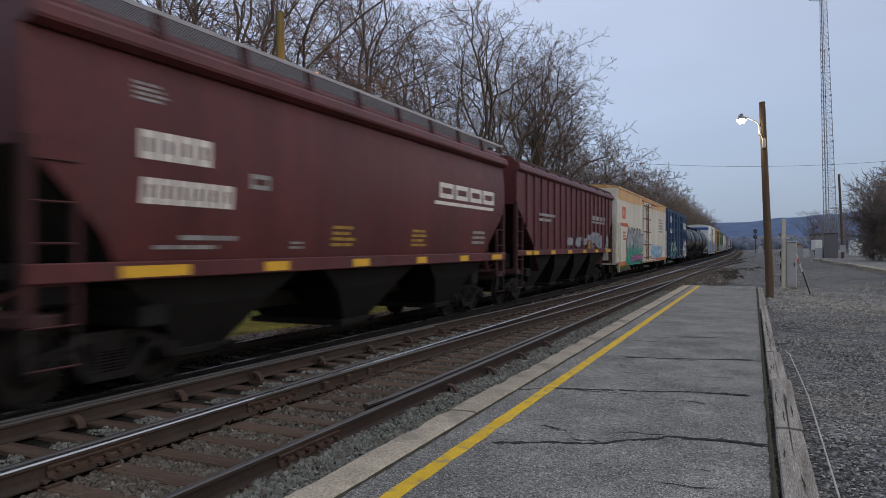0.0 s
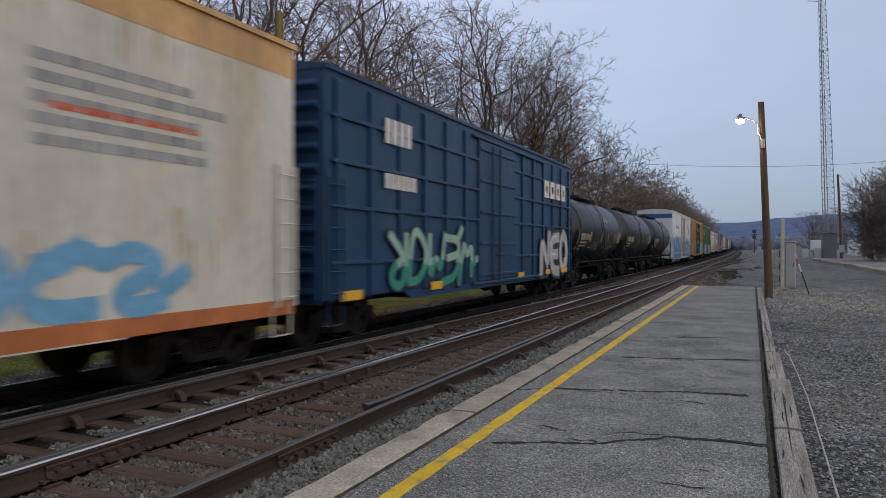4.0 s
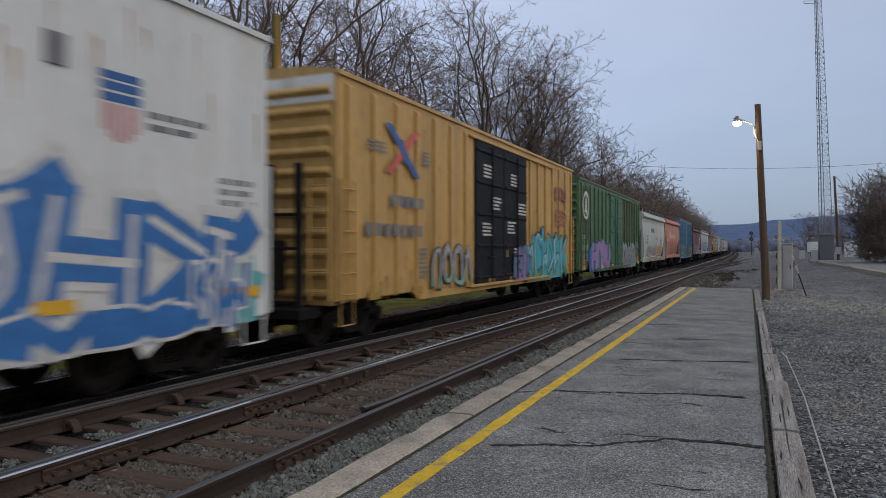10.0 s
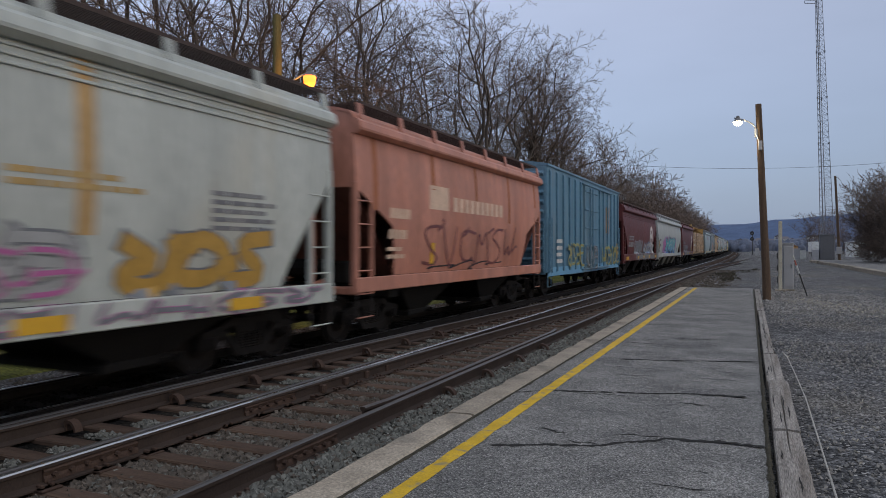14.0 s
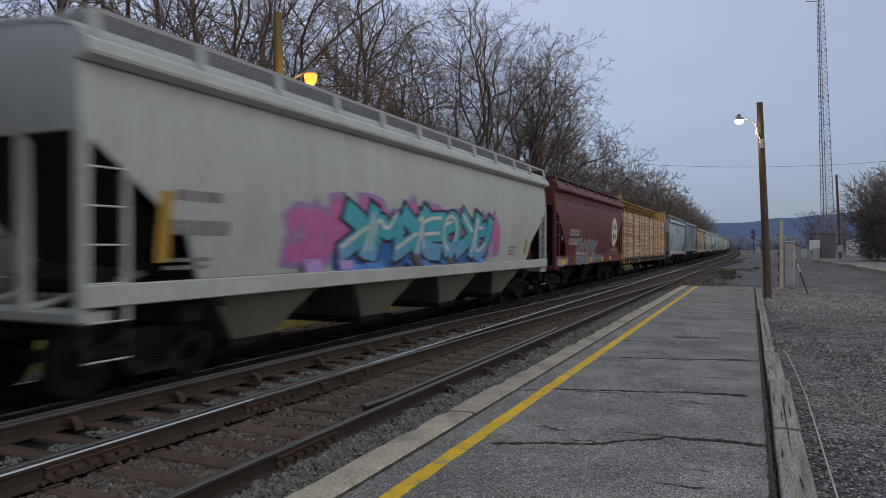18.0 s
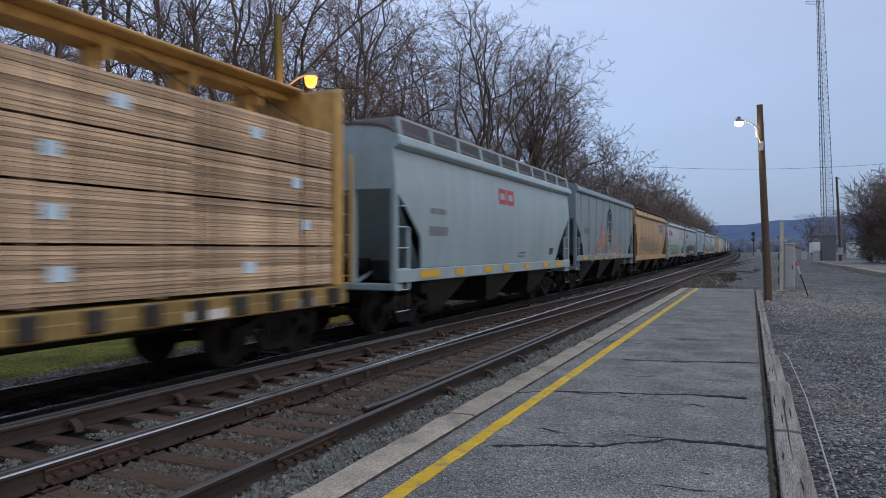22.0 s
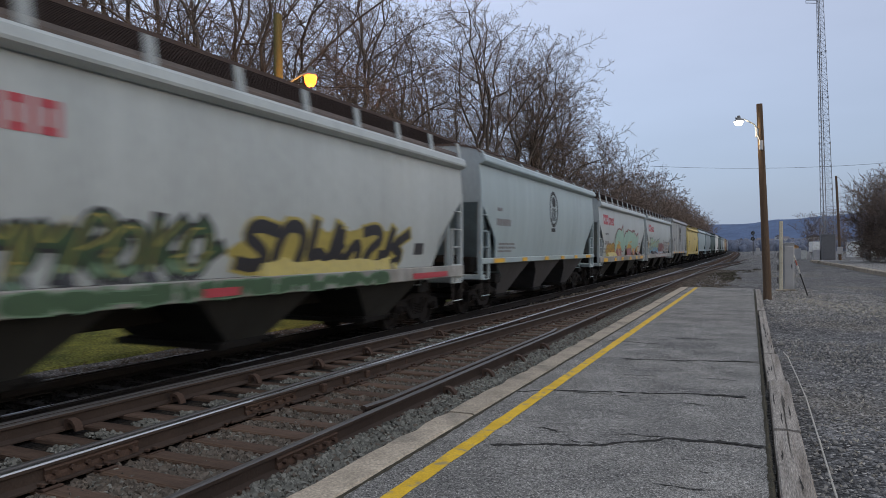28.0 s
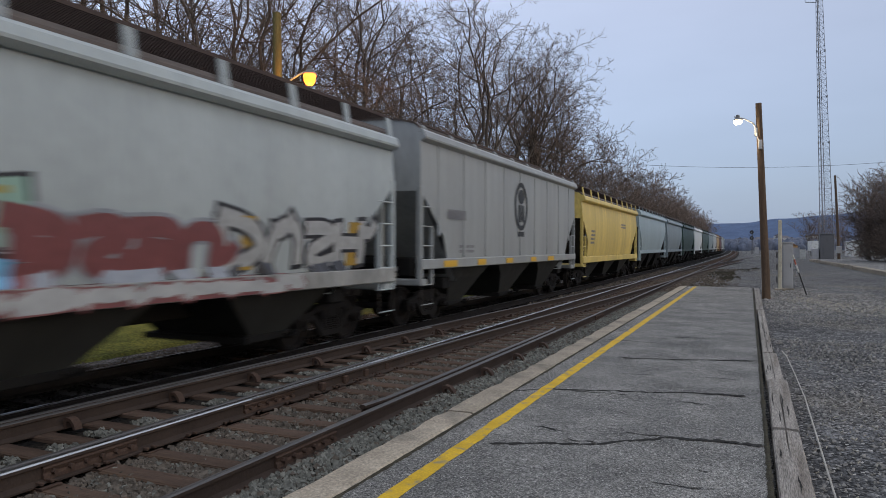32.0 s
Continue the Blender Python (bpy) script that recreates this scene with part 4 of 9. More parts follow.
def sprayed(car, x, y0, z0, y1, z1, word, fill, line, seed, cloud=None, low=None, split=0.45, weight=0.2, rim=0.05, shine=None, taper=0.0, lean=0.0, puff=0.16):
    """A sprayed piece: a ragged cloud behind, outlined letter forms that crowd each other, and light edges on them."""
    r = random.Random(seed)
    free = isinstance(word, int)                 # forms without meaning: turned, mirrored and crowded strokes
    n = word if free else len(word)
    w, h = (y1 - y0) / n, z1 - z0
    root = car
    if cloud:
        f2 = Form()
        k = n * 9
        for i in range(k + 1):
            q = i / k
            yy = y0 - 0.12 * w + (y1 - y0 + 0.24 * w) * q
            edge = min(1.0, 6 * min(q, 1 - q) + 0.08)
            wave = noise.noise((yy * 1.7, seed, 0.0)) * 0.2 + noise.noise((yy * 5.0, seed, 3.0)) * 0.14 + r.uniform(-0.03, 0.03)
            mid = z0 + h * 0.42
            tall = 1 - taper * q
            top, base = mid + h * (0.5 + puff + wave) * edge * tall, max(mid - h * (0.46 + 0.1 * wave) * edge, z0 - 0.02)
            f2.v += [(x + 0.002, yy, base + (top - base) * j / 3) for j in range(4)]
        f2.f = [(4 * i + j, 4 * i + j + 1, 4 * i + j + 5, 4 * i + j + 4) for i in range(k) for j in range(3)]
        f2.m = [0] * len(f2.f)
        root = part("graffiti", f2, SPRAY[cloud], car, "sprayed graffiti")
    for i in range(n):
        shape = GLYPHS[r.choice("CDEHKMNORSUVWZ") if free else word[i]]
        if free:
            side, over, skew, wob = r.random() < 0.55, r.random() < 0.4, r.uniform(-0.22, 0.22), 0.09
            shape = [[((1 - a if side else a) * 1.12 - 0.06 + skew * (b - 0.5) + r.uniform(-wob, wob), (1 - b if over else b) + r.uniform(-wob, wob)) for a, b in pl] for pl in shape]
            if r.random() < 0.55:                # a barb that reaches over the next form
                ya, za = r.choice(((0.9, 0.85), (0.95, 0.3), (0.1, 0.75)))
                shape.append([(ya, za), (ya + r.uniform(0.2, 0.5), za + r.uniform(-0.1, 0.25)), (ya + r.uniform(0.3, 0.6), za + r.uniform(0.05, 0.3))])
        tall = h * (1 - taper * (i + 0.5) / n) * r.uniform(0.88, 1.0)
        zb, tilt, sink = z0 + weight * w * 0.4 + h * r.uniform(0.0, 0.06), r.uniform(-0.1, 0.12) + lean, r.uniform(-0.06, 0.06) * h
        half = weight * w * 0.5
        lines_of = [[(y0 + (i + 0.12) * w + (a + tilt * b + r.uniform(-0.04, 0.04)) * w * 0.78, zb + b * (tall - half * 1.6) + sink * (1 - b) * 0.3) for a, b in pl] for pl in shape]
        f2 = Form()
        for j, pl in enumerate(lines_of):
            if rim:
                stroke(f2, x + 0.004 + 0.0012 * (i % 2) + 0.0004 * j, pl, half + rim, 0, 0.9)
        for j, pl in enumerate(lines_of):
            stroke(f2, x + 0.0085 + 0.0012 * (i % 2) + 0.0004 * j, pl, half, 1, 0.7, z0 + split * h if low else None)
            if shine:
                stroke(f2, x + 0.0125 + 0.0004 * j, [(a - half * 0.45, b + half * 0.3) for a, b in pl[:-1]] if len(pl) > 2 else pl, half * 0.22, 3, 0)
        part("graffiti_letter", f2, [SPRAY[line], SPRAY[fill], SPRAY[low or fill], SPRAY[shine or fill]], root)


def blob_letters(car, x, y0, z0, y1, z1, n, fill, line, seed, extra=None, style="round"):
    """A sprayed piece of n crowded letter forms."""
    sprayed(car, x, y0, z0, y1, z1, n, fill, line, seed, None if extra == "none" else extra or line,
            weight={"round": 0.2, "spiky": 0.13, "fat": 0.27}[style], rim=0.04 if (z1 - z0) > 0.6 else 0.02, lean=0.2 if style == "spiky" else 0.0)


def scrawl(car, x, y0, z0, y1, z1, color, seed, loops=6, t=0.05):
    """A thin sprayed line that loops along the side."""
    r = random.Random(seed)
    f2 = Form()
    pts = []
    steps = loops * 14
    for i in range(steps + 1):
        a = i / steps
        pts.append((y0 + (y1 - y0) * a + 0.35 * (y1 - y0) / loops * math.sin(a * loops * 6.28 + 1),
                    (z0 + z1) / 2 + (z1 - z0) / 2 * math.cos(a * loops * 6.28) * (0.55 + 0.45 * math.sin(a * 9 + seed))))
    for i in range(len(pts)):
        p, q = pts[max(i - 1, 0)], pts[min(i + 1, len(pts) - 1)]
        d = math.hypot(q[0] - p[0], q[1] - p[1]) or 1
        ny, nz = -(q[1] - p[1]) / d * t / 2, (q[0] - p[0]) / d * t / 2
        xo = x + 0.005 + 0.0004 * (i % 7)
        f2.v += [(xo, pts[i][0] - ny, pts[i][1] - nz), (xo, pts[i][0] + ny, pts[i][1] + nz)]
    f2.f = [(2 * i, 2 * i + 1, 2 * i + 3, 2 * i + 2) for i in range(len(pts) - 1)]
    f2.m = [0] * len(f2.f)
    part("graffiti", f2, SPRAY[color], car, "thin sprayed scrawl")


def disc(f2, x, y, z, r, slot=0, seg=36, r_in=0.0, ry=1.0):
    o = len(f2.v)
    rings = [r + (r_in - r) * i / 4 for i in range(5)]
    f2.v += [(x, y + ry * q * math.cos(2 * math.pi * k / seg), z + q * math.sin(2 * math.pi * k / seg)) for q in rings for k in range(seg)]
    for i in range(4):
        for k in range(seg):
            f2.f.append((o + i * seg + k, o + i * seg + (k + 1) % seg, o + (i + 1) * seg + (k + 1) % seg, o + (i + 1) * seg + k))
            f2.m.append(slot)


def ladder_form(z0, z1, width=0.42):
    f2 = Form()
    for s in (-1, 1):
        f2.box(-0.02, 0.02, s * width / 2 - 0.025, s * width / 2 + 0.025, z0, z1)
    z = z0 + 0.15
    while z < z1:
        f2.tube([(0.03, -width / 2, z), (0.03, width / 2, z)], 0.013, 5)
        z += 0.38
    return f2


def ladders(car, body, half, x, z0, z1, m, ends=(-1, 1)):
    for s in ends:
        for side in (1, -1):
            part("ladder", lambda: ladder_form(z0, z1), m, car, key=("ladder", body, z0, z1), at=pose(side * x, s * (half - 0.27), 0))


def grating_form(length, width, brackets=()):
    f2 = Form()
    for i in range(22):
        xx = -width / 2 + width * i / 21
        f2.box(xx - 0.01, xx + 0.01, 0, length, -0.006, 0.006)
    yy = 0.0
    while yy < length:
        f2.box(-width / 2, width / 2, yy - 0.006, yy + 0.006, -0.012, 0.004)
        yy += 0.15
    return f2


# grime, and on the slope sheets also the end recess's shade, as colour
GRIMY_SHADED = paint("grimy_steel", (0.042, 0.037, 0.033), 0.4, (0.024, 0.021, 0.019), 0.75)
BOWED = {}           # how the sides of each hopper car are bowed


def hopper(name, label, half, p, eave=4.2, bays=3, cut=(3.15, 2.0, 1.9), ribs=0, frame=None, frame_label="", rail_h=0.42, roof=None, bay_paint=None, rib_d=0.07, bulge=0.11, walk=None, slope=None, sill_paint=None, sill=1.64, sill_low=1.42):
    """A covered hopper car, rail height at z = 0, near side towards +x."""
    car = thing("hopper_car", label, "freight car", "cars of the train")
    w = 1.56
    frame = frame or p
    z_cut, z_low, run_in = cut
    zm, hh = (sill + eave) / 2 + 0.2, (eave - sill) / 2

    def drop(z):
        """How far the bowed side lies inside its fullest line."""
        return bulge * min(((z - zm) / hh) ** 2, 1.6) if z >= sill else 0.0
    BOWED[car.name] = drop
    for side in (1, -1):
        prof = [(-half, eave), (-half, z_cut), (-half + run_in * 0.85, z_low), (-half + run_in, sill), (half - run_in, sill), (half - run_in * 0.85, z_low), (half, z_cut), (half, eave)]
        f2 = Form()                                   # the side bows outwards between sill and eave
        zs2 = sorted({sill, z_low, z_cut, eave} | {sill + (eave - sill) * i / 10 for i in range(1, 10)})
        for z in zs2:
            if z >= z_cut:
                lim = half
            elif z >= z_low:
                lim = half - run_in * 0.85 * (z_cut - z) / (z_cut - z_low)
            else:
                lim = half - run_in * 0.85 - run_in * 0.15 * (z_low - z) / (z_low - sill)
            xx = w + 0.02 - drop(z)
            f2.v += [(side * xx, -lim, z), (side * xx, lim, z), (side * (xx - 0.04), lim, z), (side * (xx - 0.04), -lim, z)]
        for i in range(len(zs2) - 1):
            f2.f += [(4 * i + j, 4 * i + (j + 1) % 4, 4 * i + 4 + (j + 1) % 4, 4 * i + 4 + j) for j in range(4)]
        f2.m = [0] * len(f2.f)
        part("side_panel", f2, p, car, smooth=35)
        f3 = Form()                                   # rolled top chord and side sill
        f3.extrude_y([(side * (w - 0.05), eave - 0.1), (side * (w + 0.02), eave - 0.1), (side * (w + 0.12), eave - 0.04), (side * (w + 0.13), eave + 0.0), (side * (w + 0.1), eave + 0.12), (side * (w + 0.05), eave + 0.17), (side * (w - 0.1), eave + 0.2)], -half, half)
        part("top_chord", f3, p, car)
        f3 = Form()
        f3.cbox(side * w - 0.06, side * w + 0.06, -half, half, sill_low, sill, 0.015)
        part("side_sill", f3, sill_paint or p, car)
        if ribs:
            for i in range(ribs):
                y = -half + 1.0 + (2 * half - 2.0) * i / (ribs - 1)
                d = max(abs(y) - (half - run_in), 0) / run_in
                zb = sill + (z_cut - sill) * d
                part("rib", lambda zb=zb: Form().extrude_y([(-0.02, zb), (rib_d, zb + 0.05), (rib_d, eave - 0.08), (-0.02, eave - 0.02)], -0.07, 0.07), p, car, key=("rib", name, round(zb, 2)), at=pose(side * w, y, 0) @ pose(0, 0, 0, 0, 0, 0 if side > 0 else 180))
    f2 = Form()                                       # roof, curved across
    arc = [(w, 0.1), (w - 0.03, 0.24), (w - 0.12, 0.33), (w - 0.4, 0.41), (0.7, 0.47), (0, 0.5)]
    top = [(x, eave + z) for x, z in arc] + [(-x, eave + z) for x, z in arc[-2::-1]]
    f2.extrude_y(top + [(x, z - 0.05) for x, z in top[::-1]], -half, half)
    part("roof", f2, roof or p, car, smooth=30)
    for s in (-1, 1):
        f2 = Form()                                   # end wall and slope sheet
        we, wc, ws = w - drop(eave), w - drop(z_cut), w - drop(sill)
        wm = w - drop((eave + z_cut) / 2)
        ze = (eave + z_cut) / 2
        f2.add([(-we, s * half, eave), (we, s * half, eave), (wm, s * half, ze), (-wm, s * half, ze), (wc, s * half, z_cut), (-wc, s * half, z_cut)],
               [(0, 1, 2, 3), (3, 2, 4, 5)])
        f2.add([(x, s * (half - 0.02), z) for x, z in top] + [(-w, s * (half - 0.02), eave - 0.05), (w, s * (half - 0.02), eave - 0.05)], [tuple(range(len(top) + 2))])
        part("end_sheet", f2, p, car)
        f2 = Form()
        f2.add([(wc, s * (half - 0.004), z_cut), (-wc, s * (half - 0.004), z_cut), (ws, s * (half - run_in), sill), (-ws, s * (half - run_in), sill), (ws, s * (half - run_in - 0.6), 1.0), (-ws, s * (half - run_in - 0.6), 1.0)], [(1, 0, 2, 3), (3, 2, 4, 5)])
        # the dark default paints the recess's shade onto the sheet
        part("slope_sheet", f2, slope or GRIMY_SHADED, car, "sloping sheet under the end wall")
        for x in (-w, -0.55, 0.55, w):                # end posts, platform and braces
            zt = z_cut + 0.1 if abs(x) > 1 else z_cut
            part("end_post", lambda zt=zt: Form().cbox(-0.06, 0.06, -0.06, 0.06, 1.0, zt, 0.012), frame, car, frame_label, key=("end_post", name, zt), at=pose(x - (0.03 if x > 1 else -0.03 if x < -1 else 0), s * (half - 0.05), 0))
        part("end_platform", lambda: Form().cbox(-w, w, -0.2, 0.2, 0.98, 1.12, 0.02), frame, car, key=("end_platform", name), at=pose(0, s * (half - 0.2), 0))
        for x in (-0.5, 0.5):
            part("end_brace", lambda: Form().tube([(0, -0.1, 1.1), (0, -run_in, 1.5)], 0.05, 6), frame, car, key=("end_brace", name, run_in), at=pose(x, s * half, 0, 0, 0, 0 if s > 0 else 180))
        for side in (-1, 1):                          # ladder rungs between the posts, stirrup step
            lt = 2.9 if run_in > 1.5 else 2.3
            lad = part("corner_ladder", lambda: Form().cbox(-0.04, 0.04, -0.035, 0.035, 0.98, lt, 0.01), frame, car, key=("corner_ladder", name, lt), at=pose(side * (w - 0.01), s * (half - 0.62), 0))
            for yy in (0, 0.57):
                part("stirrup", lambda: Form().tube([(0, 0, 0.53), (0, 0, 1.0)], 0.016, 5), GRIMY_SHADED, lad, "thin dark stirrup step", key="stirrup", at=pose(side * 0.02, s * yy, 0))
            for i in range(6):
                z = 0.55 + i * 0.44
                if z < z_cut - 0.1:
                    part("rung", lambda: Form().tube([(0, 0, 0), (0, 0.57, 0)], 0.014, 5), frame, lad, key=("rung", name), at=pose(side * 0.03, 0 if s > 0 else -0.57, z))
        f2 = Form()                                   # air reservoir and brake gear in the end space
        f2.tube([(-0.5, s * (half - 0.8), 1.45), (0.5, s * (half - 0.8), 1.45)], 0.2, 10)
        f2.cbox(0.7, 1.05, s * (half - 0.75) - 0.2, s * (half - 0.75) + 0.2, 1.15, 1.6, 0.03)
        part("brake_gear", f2, FRAME_BLACK, car)
    inner = half - run_in + 0.25
    bay_w = 2 * inner / bays
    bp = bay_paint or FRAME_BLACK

    def bay_form():
        f3 = Form()
        a, b2 = bay_w / 2, 0.46
        m = (a - (a - b2) * (sill - 1.05) / (sill - 0.42)) * 0.86
        ring = [[(-1.5, -a, sill), (1.5, -a, sill), (1.5, a, sill), (-1.5, a, sill)], [(-1.3, -m, 1.05), (1.3, -m, 1.05), (1.3, m, 1.05), (-1.3, m, 1.05)], [(-1.0, -b2, 0.42), (1.0, -b2, 0.42), (1.0, b2, 0.42), (-1.0, b2, 0.42)]]
        v = ring[0] + ring[1] + ring[2]
        f3.add(v, [(i + k, (i + 1) % 4 + k, (i + 1) % 4 + k + 4, i + k + 4) for k in (0, 4) for i in range(4)] + [(8, 9, 10, 11)])
        return f3

    def gate_form():
        f3 = Form()
        f3.cbox(-1.02, 1.02, -0.58, 0.58, 0.3, 0.43, 0.02)
        f3.box(-1.1, 1.1, -0.66, -0.6, 0.31, 0.41)
        f3.box(-1.1, 1.1, 0.6, 0.66, 0.31, 0.41)
        f3.tube([(-1.2, 0.4, 0.36), (1.2, 0.4, 0.36)], 0.03, 6)
        return f3
    for i in range(bays):
        y = -inner + bay_w * (i + 0.5)
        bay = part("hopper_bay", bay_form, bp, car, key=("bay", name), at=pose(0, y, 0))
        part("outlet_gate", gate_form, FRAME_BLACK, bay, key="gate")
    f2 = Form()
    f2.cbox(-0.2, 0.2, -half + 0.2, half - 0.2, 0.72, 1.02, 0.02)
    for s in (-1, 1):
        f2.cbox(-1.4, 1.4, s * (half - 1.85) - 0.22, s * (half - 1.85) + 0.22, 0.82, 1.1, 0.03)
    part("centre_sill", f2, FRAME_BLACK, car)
    # roofwalk with its brackets, and the hatches
    zb = eave + 0.16
    for side in (-1, 1):
        part("roofwalk", lambda: grating_form(2 * half - 0.3, 1.0), walk or GRATE, car, key=("walk", name, round(half, 2)), at=pose(side * 1.0, -half + 0.15, zb + rail_h))
        part("walk_edge", lambda: Form().box(-0.012, 0.012, -half + 0.15, half - 0.15, -0.028, 0.028), walk or GRATE, car, key=("walk_edge", name, half), at=pose(side * 1.52, 0, zb + rail_h))
    part("hatch_cover", lambda: Form().cbox(-0.42, 0.42, -half + 0.4, half - 0.4, eave + 0.4, min(eave + 0.6, zb + rail_h + 0.04), 0.05), roof or p, car)
    nb = int(2 * half / 1.6)
    for i in range(nb + 1):
        y = -half + 0.2 + (2 * half - 0.4) * i / nb
        for side in (-1, 1):
            part("walk_bracket", lambda: Form().extrude_y([(1.56, zb + 0.02), (1.6, zb + 0.02), (1.54, zb + rail_h - 0.025), (1.5, zb + rail_h - 0.025)], -0.07, 0.07), frame, car,
                 key=("bracket", name, eave, rail_h), at=pose(0, y, 0, 0, 0, 0 if side > 0 else 180))
    add_trucks(car, half + 0.35)
    return car, w + 0.022


def boxcar(name, label, half, p, top=4.95, ribs=16, rib_paint=None, door=(-1.5, 1.5), door_paint=None, doors=1, end_paint=None, roof_paint=None, sill_z=0.85, door_top=None, ladder_z=None, ladder_ends=(-1, 1), track_paint=None, bar_paint=None):
    """A boxcar or refrigerator car."""
    car = thing("boxcar" if ribs else "refrigerator_car", label, "freight car", "cars of the train")
    w = 1.55
    f2 = Form()
    f2.cbox(-w, w, -half, half, sill_z + 0.17, top, 0.025)
    part("body", f2, p, car)
    f2 = Form()
    prof = [(-w - 0.05, top - 0.03), (w + 0.05, top - 0.03), (w + 0.05, top + 0.05), (0.9, top + 0.16), (0, top + 0.2), (-0.9, top + 0.16), (-w - 0.05, top + 0.05)]
    f2.extrude_y(prof, -half - 0.03, half + 0.03)
    n = int(half * 2 / 1.2)
    for i in range(n):
        y = -half + 0.6 + i * (2 * half - 1.2) / (n - 1)
        f2.extrude_y([(-w, top + 0.06), (w, top + 0.06), (0.9, top + 0.19), (0, top + 0.23), (-0.9, top + 0.19)], y - 0.04, y + 0.04)
    part("roof", f2, roof_paint or p, car)
    if ribs:
        for i in range(ribs):
            y = -half + 0.35 + (2 * half - 0.7) * i / (ribs - 1)
            if door[0] - 0.12 < y < door[1] + 0.12:
                continue
            for side in (-1, 1):
                part("rib", lambda: Form().extrude_y([(-0.02, sill_z + 0.15), (0.06, sill_z + 0.2), (0.06, top - 0.2), (-0.02, top - 0.1)], -0.075, 0.075), rib_paint or p, car,
                     key=("boxrib", name), at=pose(side * w, y, 0) @ pose(0, 0, 0, 0, 0, 0 if side > 0 else 180))
    for s in (-1, 1):                                 # pressed steel ends
        f2 = Form()
        f2.cbox(-w + 0.05, w - 0.05, min(s * half, s * (half + 0.03)), max(s * half, s * (half + 0.03)), sill_z + 0.1, top - 0.05, 0.012)
        end = part("end_panel", f2, end_paint or p, car)
        if ribs:
            k = 11
            for i in range(k):
                z = sill_z + 0.3 + (top - sill_z - 0.6) * i / (k - 1)
                part("end_rib", lambda: Form().extrude_x([(0, -0.11), (0.09, -0.02), (0.09, 0.02), (0, 0.11)], -w + 0.12, w - 0.12), end_paint or p, end, key=("end_rib", name), at=pose(0, s * (half + 0.02), z, 0, 0, 0 if s > 0 else 180))
    dp = door_paint or p
    ns = doors
    for side in (-1, 1):
        for i in range(ns):
            d0 = door[0] + (door[1] - door[0]) * i / ns
            d1 = door[0] + (door[1] - door[0]) * (i + 1) / ns
            f2 = Form()
            xs0, xs1 = (w - 0.01, w + 0.07) if side > 0 else (-w - 0.07, -w + 0.01)
            dt = door_top or top - 0.25
            f2.cbox(xs0, xs1, d0 + 0.03, d1 - 0.03, sill_z + 0.19, dt, 0.02)
            d = part("door", f2, dp, car)
            for q in range(5):
                z = sill_z + 0.35 + (dt - sill_z - 0.6) * q / 4
                part("door_rib", lambda: Form().cbox(-0.03, 0.03, d0 + 0.1, d1 - 0.1, -0.04, 0.04, 0.015), bar_paint or dp, d, key=("door_rib", name, i), at=pose(side * (w + 0.08), 0, z))
            f2 = Form()
            xx = side * (w + 0.13)
            for q in (0.3, 0.5) if ns == 1 else (0.5,):
                yy = d0 + (d1 - d0) * q
                f2.tube([(xx, yy, sill_z + 0.2), (xx, yy, dt - 0.1)], 0.03, 6)
            f2.tube([(xx, d0 + (d1 - d0) * 0.4, sill_z + 0.9), (xx, d0 + (d1 - d0) * 0.7, sill_z + 0.9)], 0.022, 6)
            part("lock_bar", f2, bar_paint or dp, d)
    dt = door_top or top - 0.25
    for side in (-1, 1):                              # upper and lower door tracks
        span = (w, w + 0.1) if side > 0 else (-w - 0.1, -w)
        part("door_track", Form().cbox(*span, door[0] - 0.4, door[1] + 3.2, dt, dt + 0.08, 0.015), track_paint or p, car)
        part("door_track", Form().cbox(*span, door[0] - 0.4, door[1] + 2.6, sill_z + 0.1, sill_z + 0.18, 0.015), p, car)
    for side in (-1, 1):                              # side sill, deeper between the trucks
        f2 = Form()
        f2.extrude_x([(-half + 2.9, sill_z + 0.19), (-half + 3.3, sill_z), (half - 3.3, sill_z), (half - 2.9, sill_z + 0.19)], side * (w - 0.08), side * (w + 0.004))
        part("side_sill", f2, p, car)
        for s in (-1, 1):
            f2 = Form()
            f2.tube([(side * w, s * (half - 0.1), sill_z + 0.2), (side * w, s * (half - 0.1), 0.45), (side * w, s * (half - 0.55), 0.45), (side * w, s * (half - 0.55), sill_z + 0.2)], 0.02, 5)
            part("stirrup_step", f2, p, car)
    f2 = Form()
    f2.cbox(-0.25, 0.25, -half - 0.1, half + 0.1, 0.62, sill_z, 0.02)
    for i in range(7):
        y = -half + 1.2 + (2 * half - 2.4) * i / 6
        f2.cbox(-1.45, 1.45, y - 0.06, y + 0.06, 0.78, sill_z, 0.01)
    f2.tube([(-0.9, -1.5, 0.75), (-0.9, 0.5, 0.75)], 0.18, 10)
    f2.tube([(0.9, 0.8, 0.7), (0.9, 1.8, 0.7)], 0.2, 10)
    part("underframe", f2, FRAME_BLACK, car)
    lz = ladder_z or top - 1.9
    ladders(car, name, half, w + 0.06, sill_z + 0.15, lz, p, ladder_ends)
    for s in (-1, 1):
        part("end_ladder", lambda: ladder_form(sill_z + 0.2, lz), p, car, key=("end_ladder", name), at=pose(1.25, s * (half + 0.14), 0, 0, 0, 90 * s))
        part("brake_step", lambda: Form().cbox(-0.9, 0.9, -0.15, 0.15, sill_z + 0.0, sill_z + 0.04, 0.01), GRATE, car, key="brake_step", at=pose(0, s * (half + 0.2), 0))
    add_trucks(car, half + 0.45)
    return car, w + 0.002


